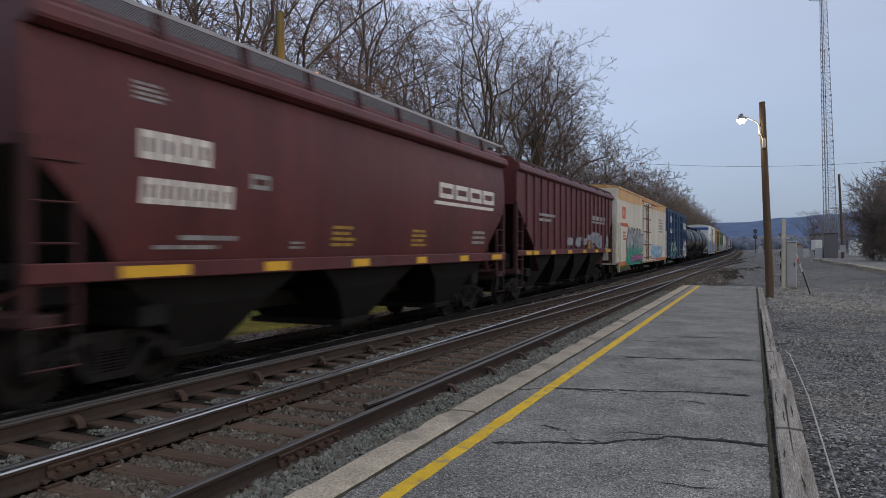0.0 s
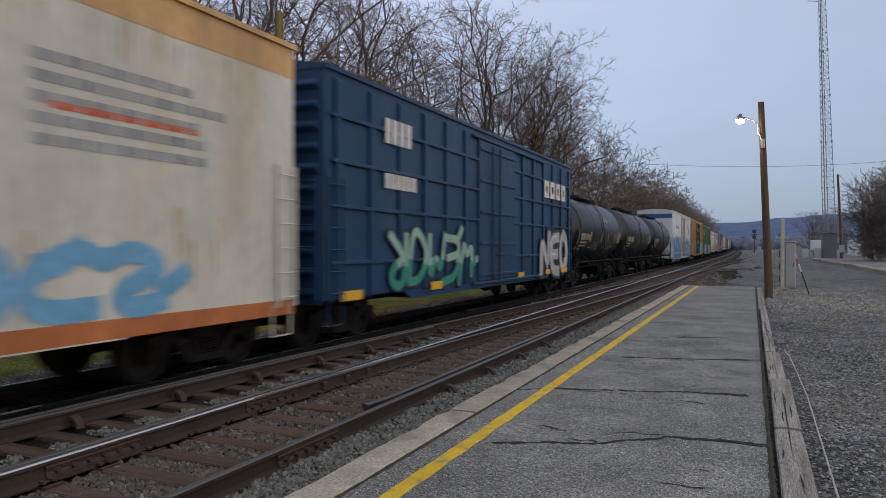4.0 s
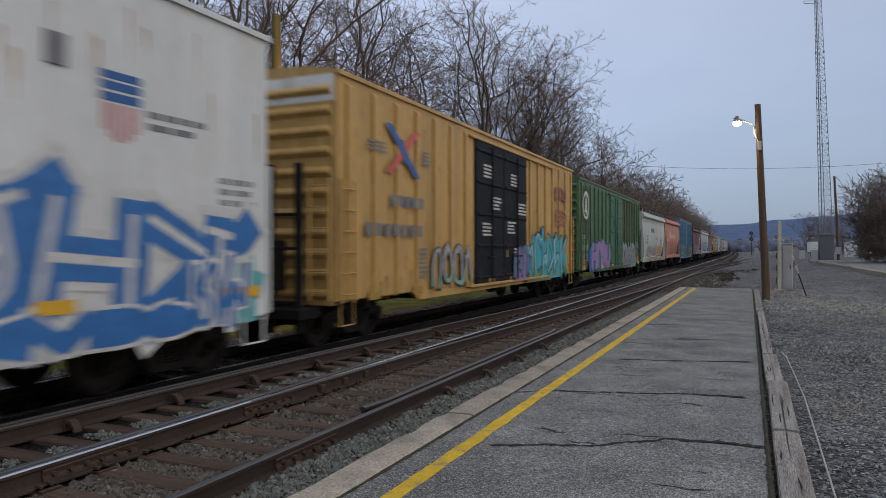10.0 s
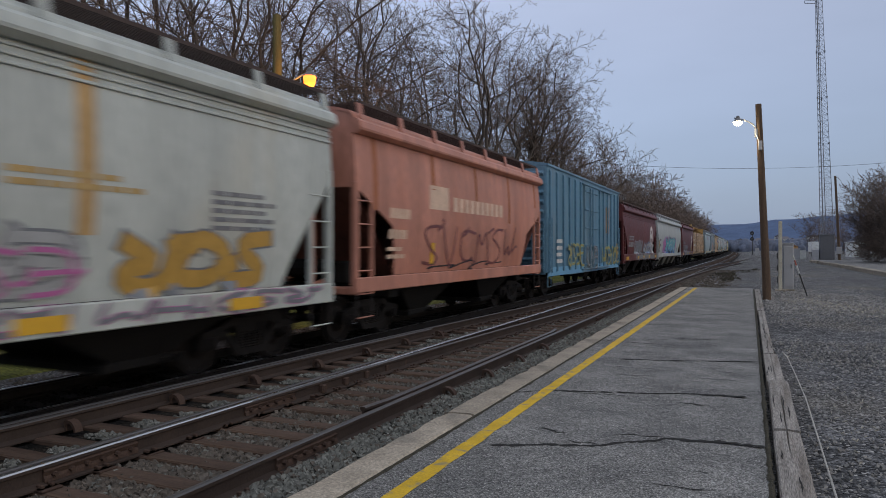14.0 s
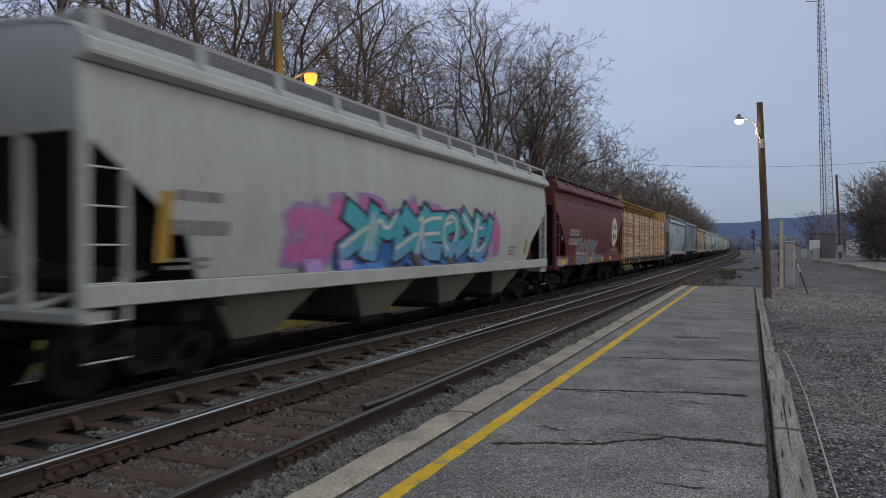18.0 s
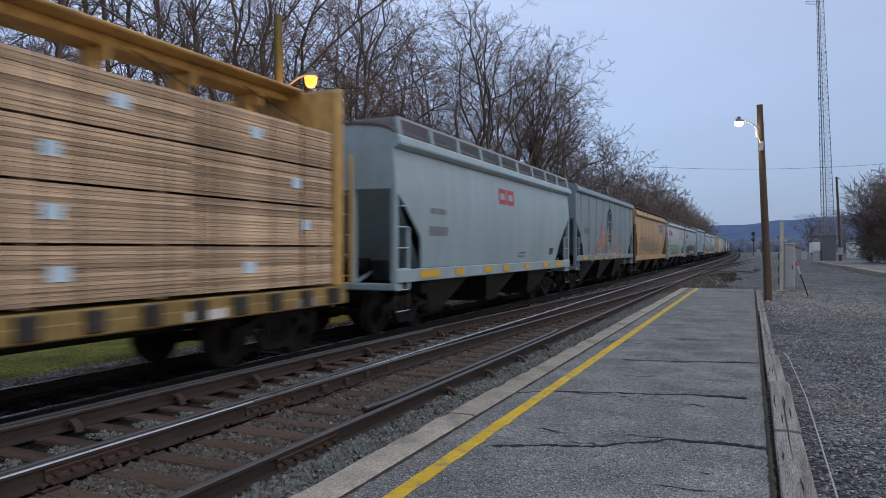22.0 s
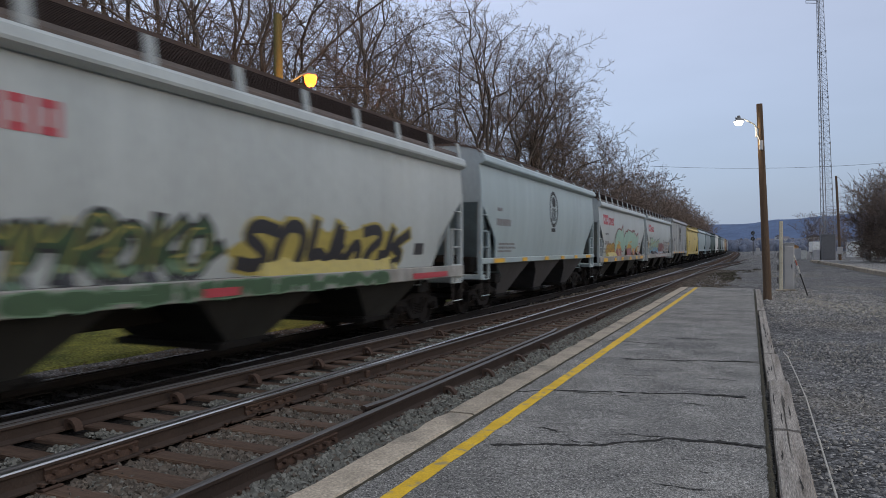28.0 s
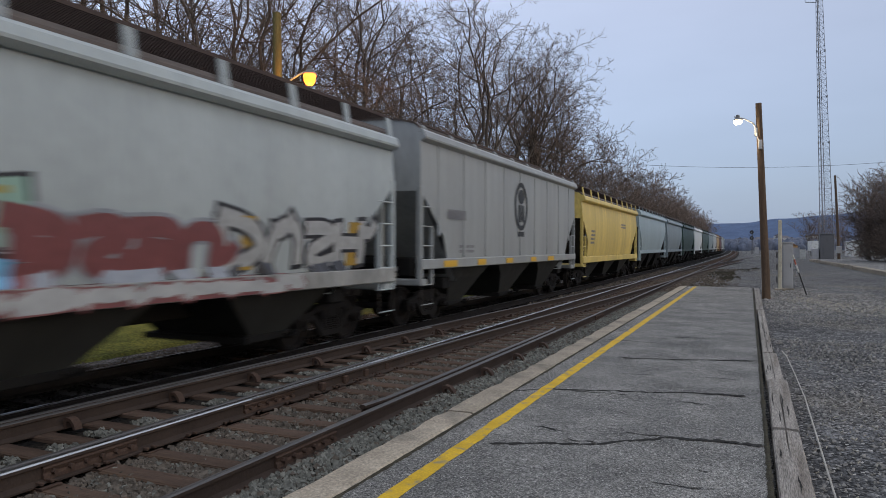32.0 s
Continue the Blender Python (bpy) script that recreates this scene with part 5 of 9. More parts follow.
def tank(name, label, half, p, radius=1.52, zc=2.58):
    """A tank car with dished heads, saddles, ladder and top platform."""
    car = thing("tank_car", label, "freight car", "cars of the train")
    f2 = Form()
    prof = [(-half, 0.02), (-half + 0.05, 0.35), (-half + 0.16, 0.7), (-half + 0.33, 1.02), (-half + 0.52, 1.26), (-half + 0.75, 1.41), (-half + 0.98, radius)]
    prof = prof + [(-y, r) for y, r in prof[::-1]]
    seg = 48
    m = len(prof)
    for k in range(seg):
        a = 2 * math.pi * k / seg
        f2.v += [(r * math.cos(a), y, zc + r * math.sin(a)) for y, r in prof]
    for k in range(seg):
        for j in range(m - 1):
            f2.f.append((k * m + j, k * m + j + 1, (k + 1) % seg * m + j + 1, (k + 1) % seg * m + j))
    f2.m = [0] * len(f2.f)
    part("tank_shell", f2, p, car, smooth=60)
    for y in (-half + 0.98, -half * 0.33, half * 0.33, half - 0.98):
        f3 = Form()
        for k in range(seg):
            a = 2 * math.pi * k / seg
            f3.v += [(r * math.cos(a), y + dy, zc + r * math.sin(a)) for dy, r in ((-0.03, radius), (-0.015, radius + 0.008), (0.015, radius + 0.008), (0.03, radius))]
        f3.f = [(k * 4 + j, k * 4 + j + 1, (k + 1) % seg * 4 + j + 1, (k + 1) % seg * 4 + j) for k in range(seg) for j in range(3)]
        f3.m = [0] * len(f3.f)
        part("weld_band", f3, p, car)
    for s in (-1, 1):                                # stub sills, saddles and bolsters
        f2 = Form()
        f2.cbox(-0.3, 0.3, min(s * (half + 0.1), s * (half - 2.8)), max(s * (half + 0.1), s * (half - 2.8)), 0.75, 1.15, 0.03)
        part("stub_sill", f2, FRAME_BLACK, car)
        for yy in (half - 1.9, half - 2.5):
            part("saddle", lambda: Form().extrude_y([(-0.95, 0.95), (0.95, 0.95), (1.1, 1.6), (0.8, 1.35), (0, 1.1), (-0.8, 1.35), (-1.1, 1.6)], -0.06, 0.06), FRAME_BLACK, car, key="saddle", at=pose(0, s * yy, 0))
        part("end_step", lambda: Form().cbox(-1.5, 1.5, -0.2, 0.2, 1.0, 1.08, 0.02), FRAME_BLACK, car, key="tank_step", at=pose(0, s * (half - 0.1), 0))

    f2 = Form()                                      # side handrails and end rails
    for side in (-1, 1):
        f2.tube([(side * 1.5, -half + 0.1, 1.17), (side * 1.5, half - 0.1, 1.17)], 0.035, 6)
        for i in range(7):
            y = -half + 0.8 + (2 * half - 1.6) * i / 6
            f2.tube([(side * 1.5, y, 1.17), (side * 1.22, y, 1.5)], 0.022, 5)
        for s in (-1, 1):
            f2.tube([(side * 1.5, s * (half - 0.1), 0.5), (side * 1.5, s * (half - 0.1), 2.2), (side * 0.4, s * (half + 0.12), 2.2)], 0.025, 6)
            f2.tube([(side * 1.5, s * (half - 0.65), 0.5), (side * 1.5, s * (half - 0.65), 1.5)], 0.025, 6)
            for z in (0.55, 0.85):
                f2.tube([(side * 1.5, s * (half - 0.1), z), (side * 1.5, s * (half - 0.65), z)], 0.015, 5)
    part("handrail", f2, FRAME_BLACK, car)
    f2 = Form()                                      # ladder over the shell
    for side in (-1, 1):
        for yy in (-0.25, 0.25):
            f2.tube([(side * 1.55, yy, 0.6), (side * 1.56, yy, 2.6), (side * 1.4, yy, 3.4), (side * 0.9, yy, 4.02)], 0.012, 5)
        for i in range(11):
            z = 0.7 + i * 0.33
            r = 1.56 if z < 2.6 else math.sqrt(max(1.58 ** 2 - (z - 2.6) ** 2, 0.4))
            f2.tube([(side * r, -0.25, z), (side * r, 0.25, z)], 0.013, 5)
    part("ladder", f2, FRAME_BLACK, car)
    f2 = Form()
    f2.tube([(0, 0, zc + radius - 0.05), (0, 0, zc + radius + 0.22)], 0.36, 20)
    f2.tube([(0, 0, zc + radius + 0.22), (0, 0, zc + radius + 0.28)], [0.36, 0.28], 20)
    f2.tube([(0, -0.9, zc + radius - 0.1), (0, -0.9, zc + radius + 0.2)], 0.2, 12)
    part("manway", f2, FRAME_BLACK, car, smooth=30)
    f2 = Form()
    for side in (-1, 1):
        f2.cbox(*((0.35, 0.72) if side > 0 else (-0.72, -0.35)), -1.7, 1.5, zc + radius - 0.02, zc + radius + 0.03, 0.01)
        for y in (-1.7, -0.6, 0.5, 1.5):
            f2.tube([(side * 0.72, y, zc + radius - 0.22), (side * 0.72, y, zc + radius + 0.05)], 0.02, 5)
        f2.tube([(side * 0.72, -1.7, zc + radius + 0.05), (side * 0.72, 1.5, zc + radius + 0.05)], 0.03, 5)
    part("top_platform", f2, FRAME_BLACK, car)
    f2 = Form()
    f2.tube([(0, 0, zc - radius - 0.3), (0, 0, zc - radius + 0.1)], 0.18, 10)
    f2.tube([(0.7, -2.9, 0.88), (0.7, 2.9, 0.92)], 0.02, 6)
    f2.tube([(0.3, -2.9, 0.74), (0.3, 2.9, 0.8)], 0.022, 6)
    f2.cbox(-0.2, 0.2, -0.5, 0.3, 0.86, 1.1, 0.03)
    f2.tube([(0.5, 0.9, 0.95), (0.5, 1.5, 0.95)], 0.11, 10)
    part("valve_gear", f2, FRAME_BLACK, car)
    add_trucks(car, half + 0.35)
    return car, radius


def shell_patch(car, name, m, radius, zc, y0, y1, z0, z1, label=""):
    """A mark that follows the tank's curve."""
    f2 = Form()
    n = 5
    for i in range(n + 1):
        z = z0 + (z1 - z0) * i / n
        x = math.sqrt(max(radius * radius - (z - zc) ** 2, 0.01)) + 0.006
        f2.v += [(x, y0, z), (x, y1, z)]
    f2.f = [(2 * i, 2 * i + 1, 2 * i + 3, 2 * i + 2) for i in range(n)]
    f2.m = [0] * n
    return part(name, f2, m, car, label)


DIRT_PLATE = mat("dirty_plate", (0.3, 0.29, 0.27), 0.7, vary=0.4, scale=5)


def centrebeam(label, half, p):
    """A yellow centre-beam flat car loaded with lumber."""
    car = thing("centre_beam_flat_car", label, "freight car", "cars of the train")
    f2 = Form()
    f2.cbox(-1.5, 1.5, -half, half, 1.02, 1.18, 0.02)
    for side in (-1, 1):
        f2.cbox(*((1.38, 1.52) if side > 0 else (-1.52, -1.38)), -half, half, 0.86, 1.04, 0.02)
        for i in range(26):
            y = -half + 0.5 + (2 * half - 1.0) * i / 25
            f2.cbox(*((1.5, 1.58) if side > 0 else (-1.58, -1.5)), y - 0.13, y + 0.13, 0.9, 1.16, 0.015, 1)
    part("deck", f2, [paint("beam_dirty", (0.27, 0.18, 0.06), 0.5, (0.05, 0.042, 0.03), 0.6), GRIMY_SHADED], car)
    for k, y in enumerate((-9.4, -5.1, -1.2, 2.7, 6.6, 9.0)):
        part("placard", Form().box(1.53, 1.536, y, y + (0.5 if k % 2 else 0.75), 0.89, 1.02), (REFLECT, INK_WHITE, DIRT_PLATE)[k % 3], car, "small plate on the side sill")
    for s in (-1, 1):
        f2 = Form()
        f2.cbox(-1.34, 1.34, min(s * half, s * (half - 0.14)), max(s * half, s * (half - 0.14)), 1.18, 4.75, 0.02)
        bulk = part("bulkhead", f2, p, car)
        for x in (-1.28, -0.5, 0.5, 1.28):
            part("bulkhead_post", Form().cbox(x - 0.07, x + 0.07, min(s * half, s * (half + 0.13)), max(s * half, s * (half + 0.13)), 1.0, 4.8, 0.02), p, bulk)
        for z in (1.5, 2.3, 3.1, 3.9, 4.6):
            part("bulkhead_rail", Form().cbox(-1.3, 1.3, min(s * half, s * (half + 0.1)), max(s * half, s * (half + 0.1)), z - 0.06, z + 0.06, 0.02), p, bulk)
        part("end_ladder", lambda: ladder_form(1.2, 3.6), p, car, at=pose(1.25, s * (half + 0.2), 0, 0, 0, 90 * s))
    f2 = Form()
    f2.cbox(-0.28, 0.28, -half + 0.1, half - 0.1, 4.62, 4.78, 0.03)
    f2.cbox(-0.62, 0.62, -half + 0.1, half - 0.1, 4.76, 4.82, 0.02)
    part("top_chord", f2, p, car)
    for i in range(13):
        y = -half + 0.9 + (2 * half - 1.8) * i / 12
        part("web_post", lambda: Form().cbox(-0.08, 0.08, -0.1, 0.1, 1.18, 4.64, 0.02).cbox(-0.3, 0.3, -0.05, 0.05, 4.4, 4.66, 0.02), p, car, key="web_post", at=pose(0, y, 0))
    f2 = Form()
    f2.cbox(-0.3, 0.3, -half - 0.1, half + 0.1, 0.6, 1.02, 0.02)
    part("centre_sill", f2, FRAME_BLACK, car)
    add_trucks(car, half + 0.4)
    return car, 1.5


def lumber(car, half):
    wood = mat("sawn_lumber", (0.53, 0.395, 0.265), 0.8, vary=0.5, scale=2, fine=30, bump=0.3, stretch=(1, 0.12, 7), per_piece=0.75, dark=(0.25, 0.165, 0.105), speck=0.3, speck_scale=9)
    tag_m = mat("lumber_tag", (0.5, 0.62, 0.7), 0.5, vary=0.1)
    r = random.Random(7)
    tiers, n = 4, 6
    ln = (2 * half - 0.5) / n
    zs = [1.24, 1.915, 2.59, 3.265]
    for side in (-1, 1):
        for t in range(tiers):
            for i in range(n):
                y0 = -half + 0.25 + i * ln
                rows = 13
                hh = 0.645 / rows
                q = random.Random(t * 31 + i)
                if side < 0:
                    f3 = Form()
                    for k in range(rows):
                        f3.box(-1.44 - q.uniform(-0.012, 0.012), -0.32, y0 + 0.008, y0 + ln - 0.016, zs[t] + k * hh, zs[t] + (k + 1) * hh - 0.005)
                    part("timber_pack", f3, wood, car, "strapped bundle of sawn boards")["kind"] = "stuff"
                    continue
                b = part("timber_pack", lambda: Form().box(0.32, 1.38, 0.03, ln - 0.05, 0, 0.6), wood, car, "strapped bundle of sawn boards", key="bundle_core", at=pose(0, y0, zs[t]))
                for k in range(rows):
                    part("board", lambda: Form().box(0.32, 1.44, 0.001, ln - 0.003, 0, hh - 0.004), wood, b, key=("board", rows), at=pose(q.uniform(-0.012, 0.014), q.uniform(-0.002, 0.002), k * hh))
                if side > 0:
                    yy = y0 + ln * (r.choice((0.3, 0.62, 0.62)) + 0.1 * r.random())
                    part("bundle_tag", Form().box(1.462, 1.467, yy - y0, yy - y0 + 0.26, 0.25, 0.42), tag_m, b)
                    for q in (0.12, 0.5, 0.88):
                        part("strap", Form().box(1.463, 1.466, ln * q, ln * q + 0.02, 0, 0.62), FRAME_BLACK, b)
            for i in range(n * 2):
                y = -half + 0.5 + i * (2 * half - 1) / (n * 2 - 1)
                part("dunnage", lambda: Form().box(0.35, 1.4, -0.04, 0.04, -0.03, -0.003), wood, car, key="dunnage", at=pose(0 if side > 0 else -1.75, y, zs[t]))
    for i in range(9):
        y = -half + 1.2 + i * (2 * half - 2.4) / 8
        f3 = Form()
        f3.tube([(1.49, y, 1.1), (1.49, y, 3.92), (0.2, y, 4.7)], 0.012, 5)
        part("cable_tie_down", f3, FRAME_BLACK, car)

# ---- the cars, in their order, with the place of each along the line at the start ----
TRAIN = []            # car, place of its centre


def couple(built, start, end):
    car, x = built
    TRAIN.append((car, (start + end) / 2))
    return car, x, (end - start) / 2


P_MAROON = paint("maroon", (0.095, 0.026, 0.026), 0.35, (0.05, 0.028, 0.028))
P_MAROON2 = paint("dark_maroon", (0.09, 0.024, 0.027), 0.35, (0.1, 0.04, 0.04))
P_RED = paint("oxide_red", (0.12, 0.03, 0.028), 0.3, (0.09, 0.045, 0.045))
P_CREAM = paint("cream", (0.53, 0.51, 0.445), 0.22, (0.43, 0.32, 0.2), 0.5, 0.08)
P_TAN_BAND = paint("tan_band", (0.55, 0.33, 0.14), 0.3)
P_STAINED = paint("stained_white", (0.5, 0.47, 0.41), 0.3, (0.34, 0.26, 0.18), 0.55, 0.25)
P_BAR_RUST = paint("bar_rust", (0.12, 0.05, 0.03), 0.4)
P_RUSTY = paint("rusty_orange", (0.42, 0.14, 0.05), 0.35)
P_BLUE = paint("dark_blue", (0.013, 0.045, 0.108), 0.3)
P_TANK = paint("tank_black", (0.0075, 0.0095, 0.015), 0.2, (0.011, 0.0135, 0.019), 0.42, 0.14, 0.38)
P_WHITE = paint("white_body", (0.55, 0.57, 0.57), 0.1, (0.47, 0.47, 0.44), 0.5, 0.05)
P_STAINED_BAR = paint("stained_bar", (0.36, 0.32, 0.26), 0.4, (0.2, 0.13, 0.08), 0.6, 0.25)
P_YELLOW = paint("yellow_boxcar", (0.46, 0.29, 0.1), 0.25, (0.35, 0.2, 0.08))
P_BLACK_DOOR = paint("black_door", (0.014, 0.015, 0.019), 0.3, (0.022, 0.022, 0.024), 0.6, 0.14, 0.1)
P_GREEN = paint("green_boxcar", (0.076, 0.138, 0.068), 0.3, (0.1, 0.1, 0.058))
P_GREEN_DOOR = paint("green_door", (0.056, 0.145, 0.083), 0.3)
P_PALE = paint("pale_grey", (0.345, 0.387, 0.396), 0.14, (0.315, 0.338, 0.333), 0.42, 0.06)
P_PALE_WARM = paint("pale_warm_grey", (0.425, 0.455, 0.425), 0.2, (0.4, 0.36, 0.27), 0.5, 0.1)
P_SALMON = paint("salmon", (0.46, 0.21, 0.15), 0.3, (0.36, 0.13, 0.07))
P_LIGHT_BLUE = paint("light_blue", (0.1, 0.21, 0.3), 0.3, (0.17, 0.18, 0.17))
P_GREY = paint("light_grey", (0.355, 0.38, 0.37), 0.14, None, 0.45, 0.08)
P_GREY_BLUE = paint("blue_grey", (0.28, 0.35, 0.375), 0.12, None, 0.4, 0.06)
P_WARM_GREY = paint("warm_mid_grey", (0.27, 0.285, 0.285), 0.15, None, 0.45, 0.08)
P_MID_GREY = paint("mid_grey", (0.188, 0.232, 0.252), 0.15, None, 0.45, 0.08)
P_ORANGE_TAN = paint("orange_tan", (0.395, 0.262, 0.124), 0.25, (0.43, 0.31, 0.19), 0.5, 0.16)
P_BEAM = paint("beam_yellow", (0.5, 0.31, 0.1), 0.4, (0.2, 0.12, 0.05))
P_STRAW = paint("straw_yellow", (0.6, 0.46, 0.14), 0.25)
P_DARK_GREEN = paint("dark_green", (0.03, 0.06, 0.05), 0.3)
# pale cars' bays: shade under the car is put into these greys
P_BAY_SHADED = paint("bay_grey", (0.16, 0.16, 0.14), 0.3)
P_BAY_DARK_SHADED = paint("bay_dark", (0.026, 0.027, 0.025), 0.4, None, 0.7)
P_BAY_MID_SHADED = paint("bay_mid", (0.07, 0.07, 0.075), 0.35, None, 0.6)
P_ROOF = paint("weathered_roof", (0.1, 0.082, 0.072), 0.35, None, 0.7)
P_SILL = paint("grimy_sill", (0.27, 0.275, 0.265), 0.4, (0.14, 0.12, 0.1), 0.6, 0.2)
# body paints darkened for the shade between cars: end frames, slope sheets
P_END_BROWN_SHADED = paint("end_brown", (0.17, 0.105, 0.05), 0.4, (0.08, 0.045, 0.03), 0.7)
P_END_MAROON_SHADED = paint("end_maroon", (0.05, 0.016, 0.017), 0.4, None, 0.7)
P_END_RED_SHADED = paint("end_red", (0.075, 0.02, 0.019), 0.4, None, 0.7)
P_SLOPE_RED_SHADED = paint("slope_red", (0.15, 0.06, 0.045), 0.4, (0.06, 0.03, 0.025), 0.7)
P_BAY_BROWN = paint("bay_brown", (0.05, 0.03, 0.025), 0.3)

GRATE_PALE = mat("galvanised_grating", (0.3, 0.3, 0.31), 0.6, vary=0.2)

H = 7.3
# two cars already past the platform
couple(hopper("a", "maroon covered hopper car with white stencils", H, P_MAROON, eave=4.22, rail_h=0.16), -27.5, -12.9)
couple(hopper("a", "maroon covered hopper car with white stencils", H, P_MAROON, eave=4.22, rail_h=0.16), -11.7, 2.9)
c1 = couple(hopper("u", "maroon covered hopper car with white stencils and yellow reflectors", H, P_MAROON, cut=(2.9, 1.95, 1.2), sill=1.66, sill_low=1.44, eave=4.22, rail_h=0.36, walk=GRATE_PALE, frame=P_END_MAROON_SHADED), 4.6, 19.22)
c2 = couple(hopper("b", "dark maroon ribbed covered hopper car with faded stencils", 7.74, P_MAROON2, slope=P_END_MAROON_SHADED, frame=P_END_MAROON_SHADED, ribs=17, bays=4, sill=1.72, sill_low=1.54, eave=4.25, rail_h=0.14, bulge=0.0), 20.34, 35.82)
c3 = couple(boxcar("c", "cream refrigerator car with a tan top band and graffiti", 10.7, P_CREAM, top=5.0, ribs=0, door=(-1.75, 1.55), roof_paint=P_TAN_BAND, sill_z=0.75, track_paint=P_RUSTY, bar_paint=P_BAR_RUST), 37.5, 58.91)
c4 = couple(boxcar("d", "dark blue ribbed boxcar with silver graffiti", 8.62, P_BLUE, top=4.95, ribs=15, door=(-1.5, 1.5), sill_z=0.72), 59.79, 77.03)
tanks = [couple(tank("e", "black tank car with white stencils and yellow bands", 5.55, P_TANK), a, a + 11.1) for a in (78.2, 90.27, 102.33)]
c8 = couple(boxcar("f", "white refrigerator car with blue graffiti along its foot", 9.25, P_WHITE, top=5.02, ribs=0, door=(-1.3, 2.25), end_paint=P_WHITE, door_paint=P_STAINED, bar_paint=P_STAINED_BAR, ladder_ends=(-1,), sill_z=0.66), 114.67, 133.16)
c9 = couple(boxcar("g", "yellow ribbed boxcar with black double doors", 8.79, P_YELLOW, top=5.0, ribs=19, door=(-2.2, 2.32), door_paint=P_BLACK_DOOR, doors=2, sill_z=0.72), 135.11, 152.69)
c10 = couple(boxcar("h", "green ribbed boxcar with a white round emblem and graffiti", 8.58, P_GREEN, top=4.85, ribs=19, door=(-1.75, 1.66), door_paint=P_GREEN_DOOR, sill_z=0.74), 153.95, 171.12)
c11 = couple(hopper("i", "pale grey covered hopper car with graffiti along its sill", 6.25, P_PALE_WARM, bays=2, slope=P_PALE_WARM, cut=(3.1, 1.75, 1.25), bay_paint=FRAME_BLACK, sill=1.25, sill_low=0.92, eave=4.05, rail_h=0.33), 172.48, 184.98)
c12 = couple(hopper("j", "faded salmon covered hopper car with rust streaks", 6.06, P_SALMON, bays=2, slope=P_SLOPE_RED_SHADED, cut=(3.0, 2.3, 1.75), sill=1.3, sill_low=1.02, eave=4.1, rail_h=0.35), 185.77, 197.9)
c13 = couple(boxcar("k", "light blue ribbed boxcar with faded graffiti", 7.22, P_LIGHT_BLUE, top=4.85, ribs=15, door=(-1.4, 1.4), sill_z=0.8), 198.9, 213.35)
c14 = couple(hopper("l", "oxide red covered hopper car with a white round emblem", 7.22, P_RED, cut=(3.4, 1.95, 2.1), slope=P_END_RED_SHADED, sill=1.5, sill_low=1.1, eave=4.05, rail_h=0.28), 214.73, 229.18)
c15 = couple(hopper("m", "light grey covered hopper car with a cyan and pink graffiti piece", 9.28, P_GREY, bays=4, bay_paint=P_BAY_SHADED, sill=1.42, sill_low=1.16, eave=4.02, rail_h=0.35, walk=GRATE_PALE), 230.33, 248.9)
c16 = couple(hopper("l", "oxide red covered hopper car with a white round emblem", 7.13, P_RED, cut=(3.4, 1.95, 2.1), slope=P_END_RED_SHADED, sill=1.5, sill_low=1.1, eave=4.05, rail_h=0.28), 250.14, 264.4)
c17 = couple(centrebeam("yellow centre-beam flat car stacked with sawn lumber", 10.55, P_BEAM), 265.35, 286.44)
lumber(c17[0], 10.4)
c18 = couple(hopper("n", "blue-grey covered hopper car with a red logo block", 7.28, P_GREY_BLUE, slope=P_GREY_BLUE, walk=GRATE_PALE, roof=P_ROOF, bay_paint=P_BAY_DARK_SHADED, cut=(3.1, 2.1, 1.5), sill=1.42, sill_low=1.14, eave=4.05, rail_h=0.38), 288.17, 302.74)
c19 = couple(hopper("o", "grey panelled covered hopper car with orange graffiti", 7.28, P_MID_GREY, rib_d=0.03, bulge=0.02, ribs=9, slope=P_MID_GREY, roof=P_ROOF, bay_paint=P_BAY_DARK_SHADED, cut=(3.1, 2.1, 1.5), sill=1.57, sill_low=1.34, eave=4.3, rail_h=0.14), 303.92, 318.47)
c20 = couple(hopper("p", "orange-tan covered hopper car with a blue logo block", 7.98, P_ORANGE_TAN, bays=3, bay_paint=P_BAY_BROWN, slope=P_BAY_BROWN, frame=P_END_BROWN_SHADED, cut=(3.3, 2.0, 1.35), sill=1.42, sill_low=1.12, eave=4.02, rail_h=0.3), 319.63, 335.59)
c21 = couple(hopper("q", "pale grey covered hopper car with rust and graffiti", 7.45, P_PALE, slope=P_PALE, sill_paint=P_SILL, roof=P_ROOF, bay_paint=P_BAY_DARK_SHADED, cut=(3.1, 2.1, 1.5), sill=1.42, sill_low=1.14, eave=3.92, rail_h=0.4), 337.08, 351.98)
c22 = couple(hopper("q", "pale grey covered hopper car with dark green graffiti", 7.47, P_PALE, slope=P_PALE, sill_paint=P_SILL, roof=P_ROOF, bay_paint=P_BAY_DARK_SHADED, cut=(3.1, 2.1, 1.5), sill=1.42, sill_low=1.14, eave=3.92, rail_h=0.4), 353.23, 368.17)
c23 = couple(hopper("s", "blue-grey covered hopper car with a dark crest", 7.15, P_GREY_BLUE, slope=P_GREY_BLUE, roof=P_ROOF, bay_paint=P_BAY_MID_SHADED, cut=(3.1, 2.1, 1.5), sill=1.57, sill_low=1.41, eave=4.24, rail_h=0.14), 369.5, 383.79)
c24 = couple(hopper("q", "pale grey covered hopper car with mint graffiti", 7.41, P_PALE, slope=P_PALE, sill_paint=P_SILL, roof=P_ROOF, bay_paint=P_BAY_DARK_SHADED, cut=(3.1, 2.1, 1.5), sill=1.42, sill_low=1.14, eave=3.92, rail_h=0.4), 385.17, 399.99)
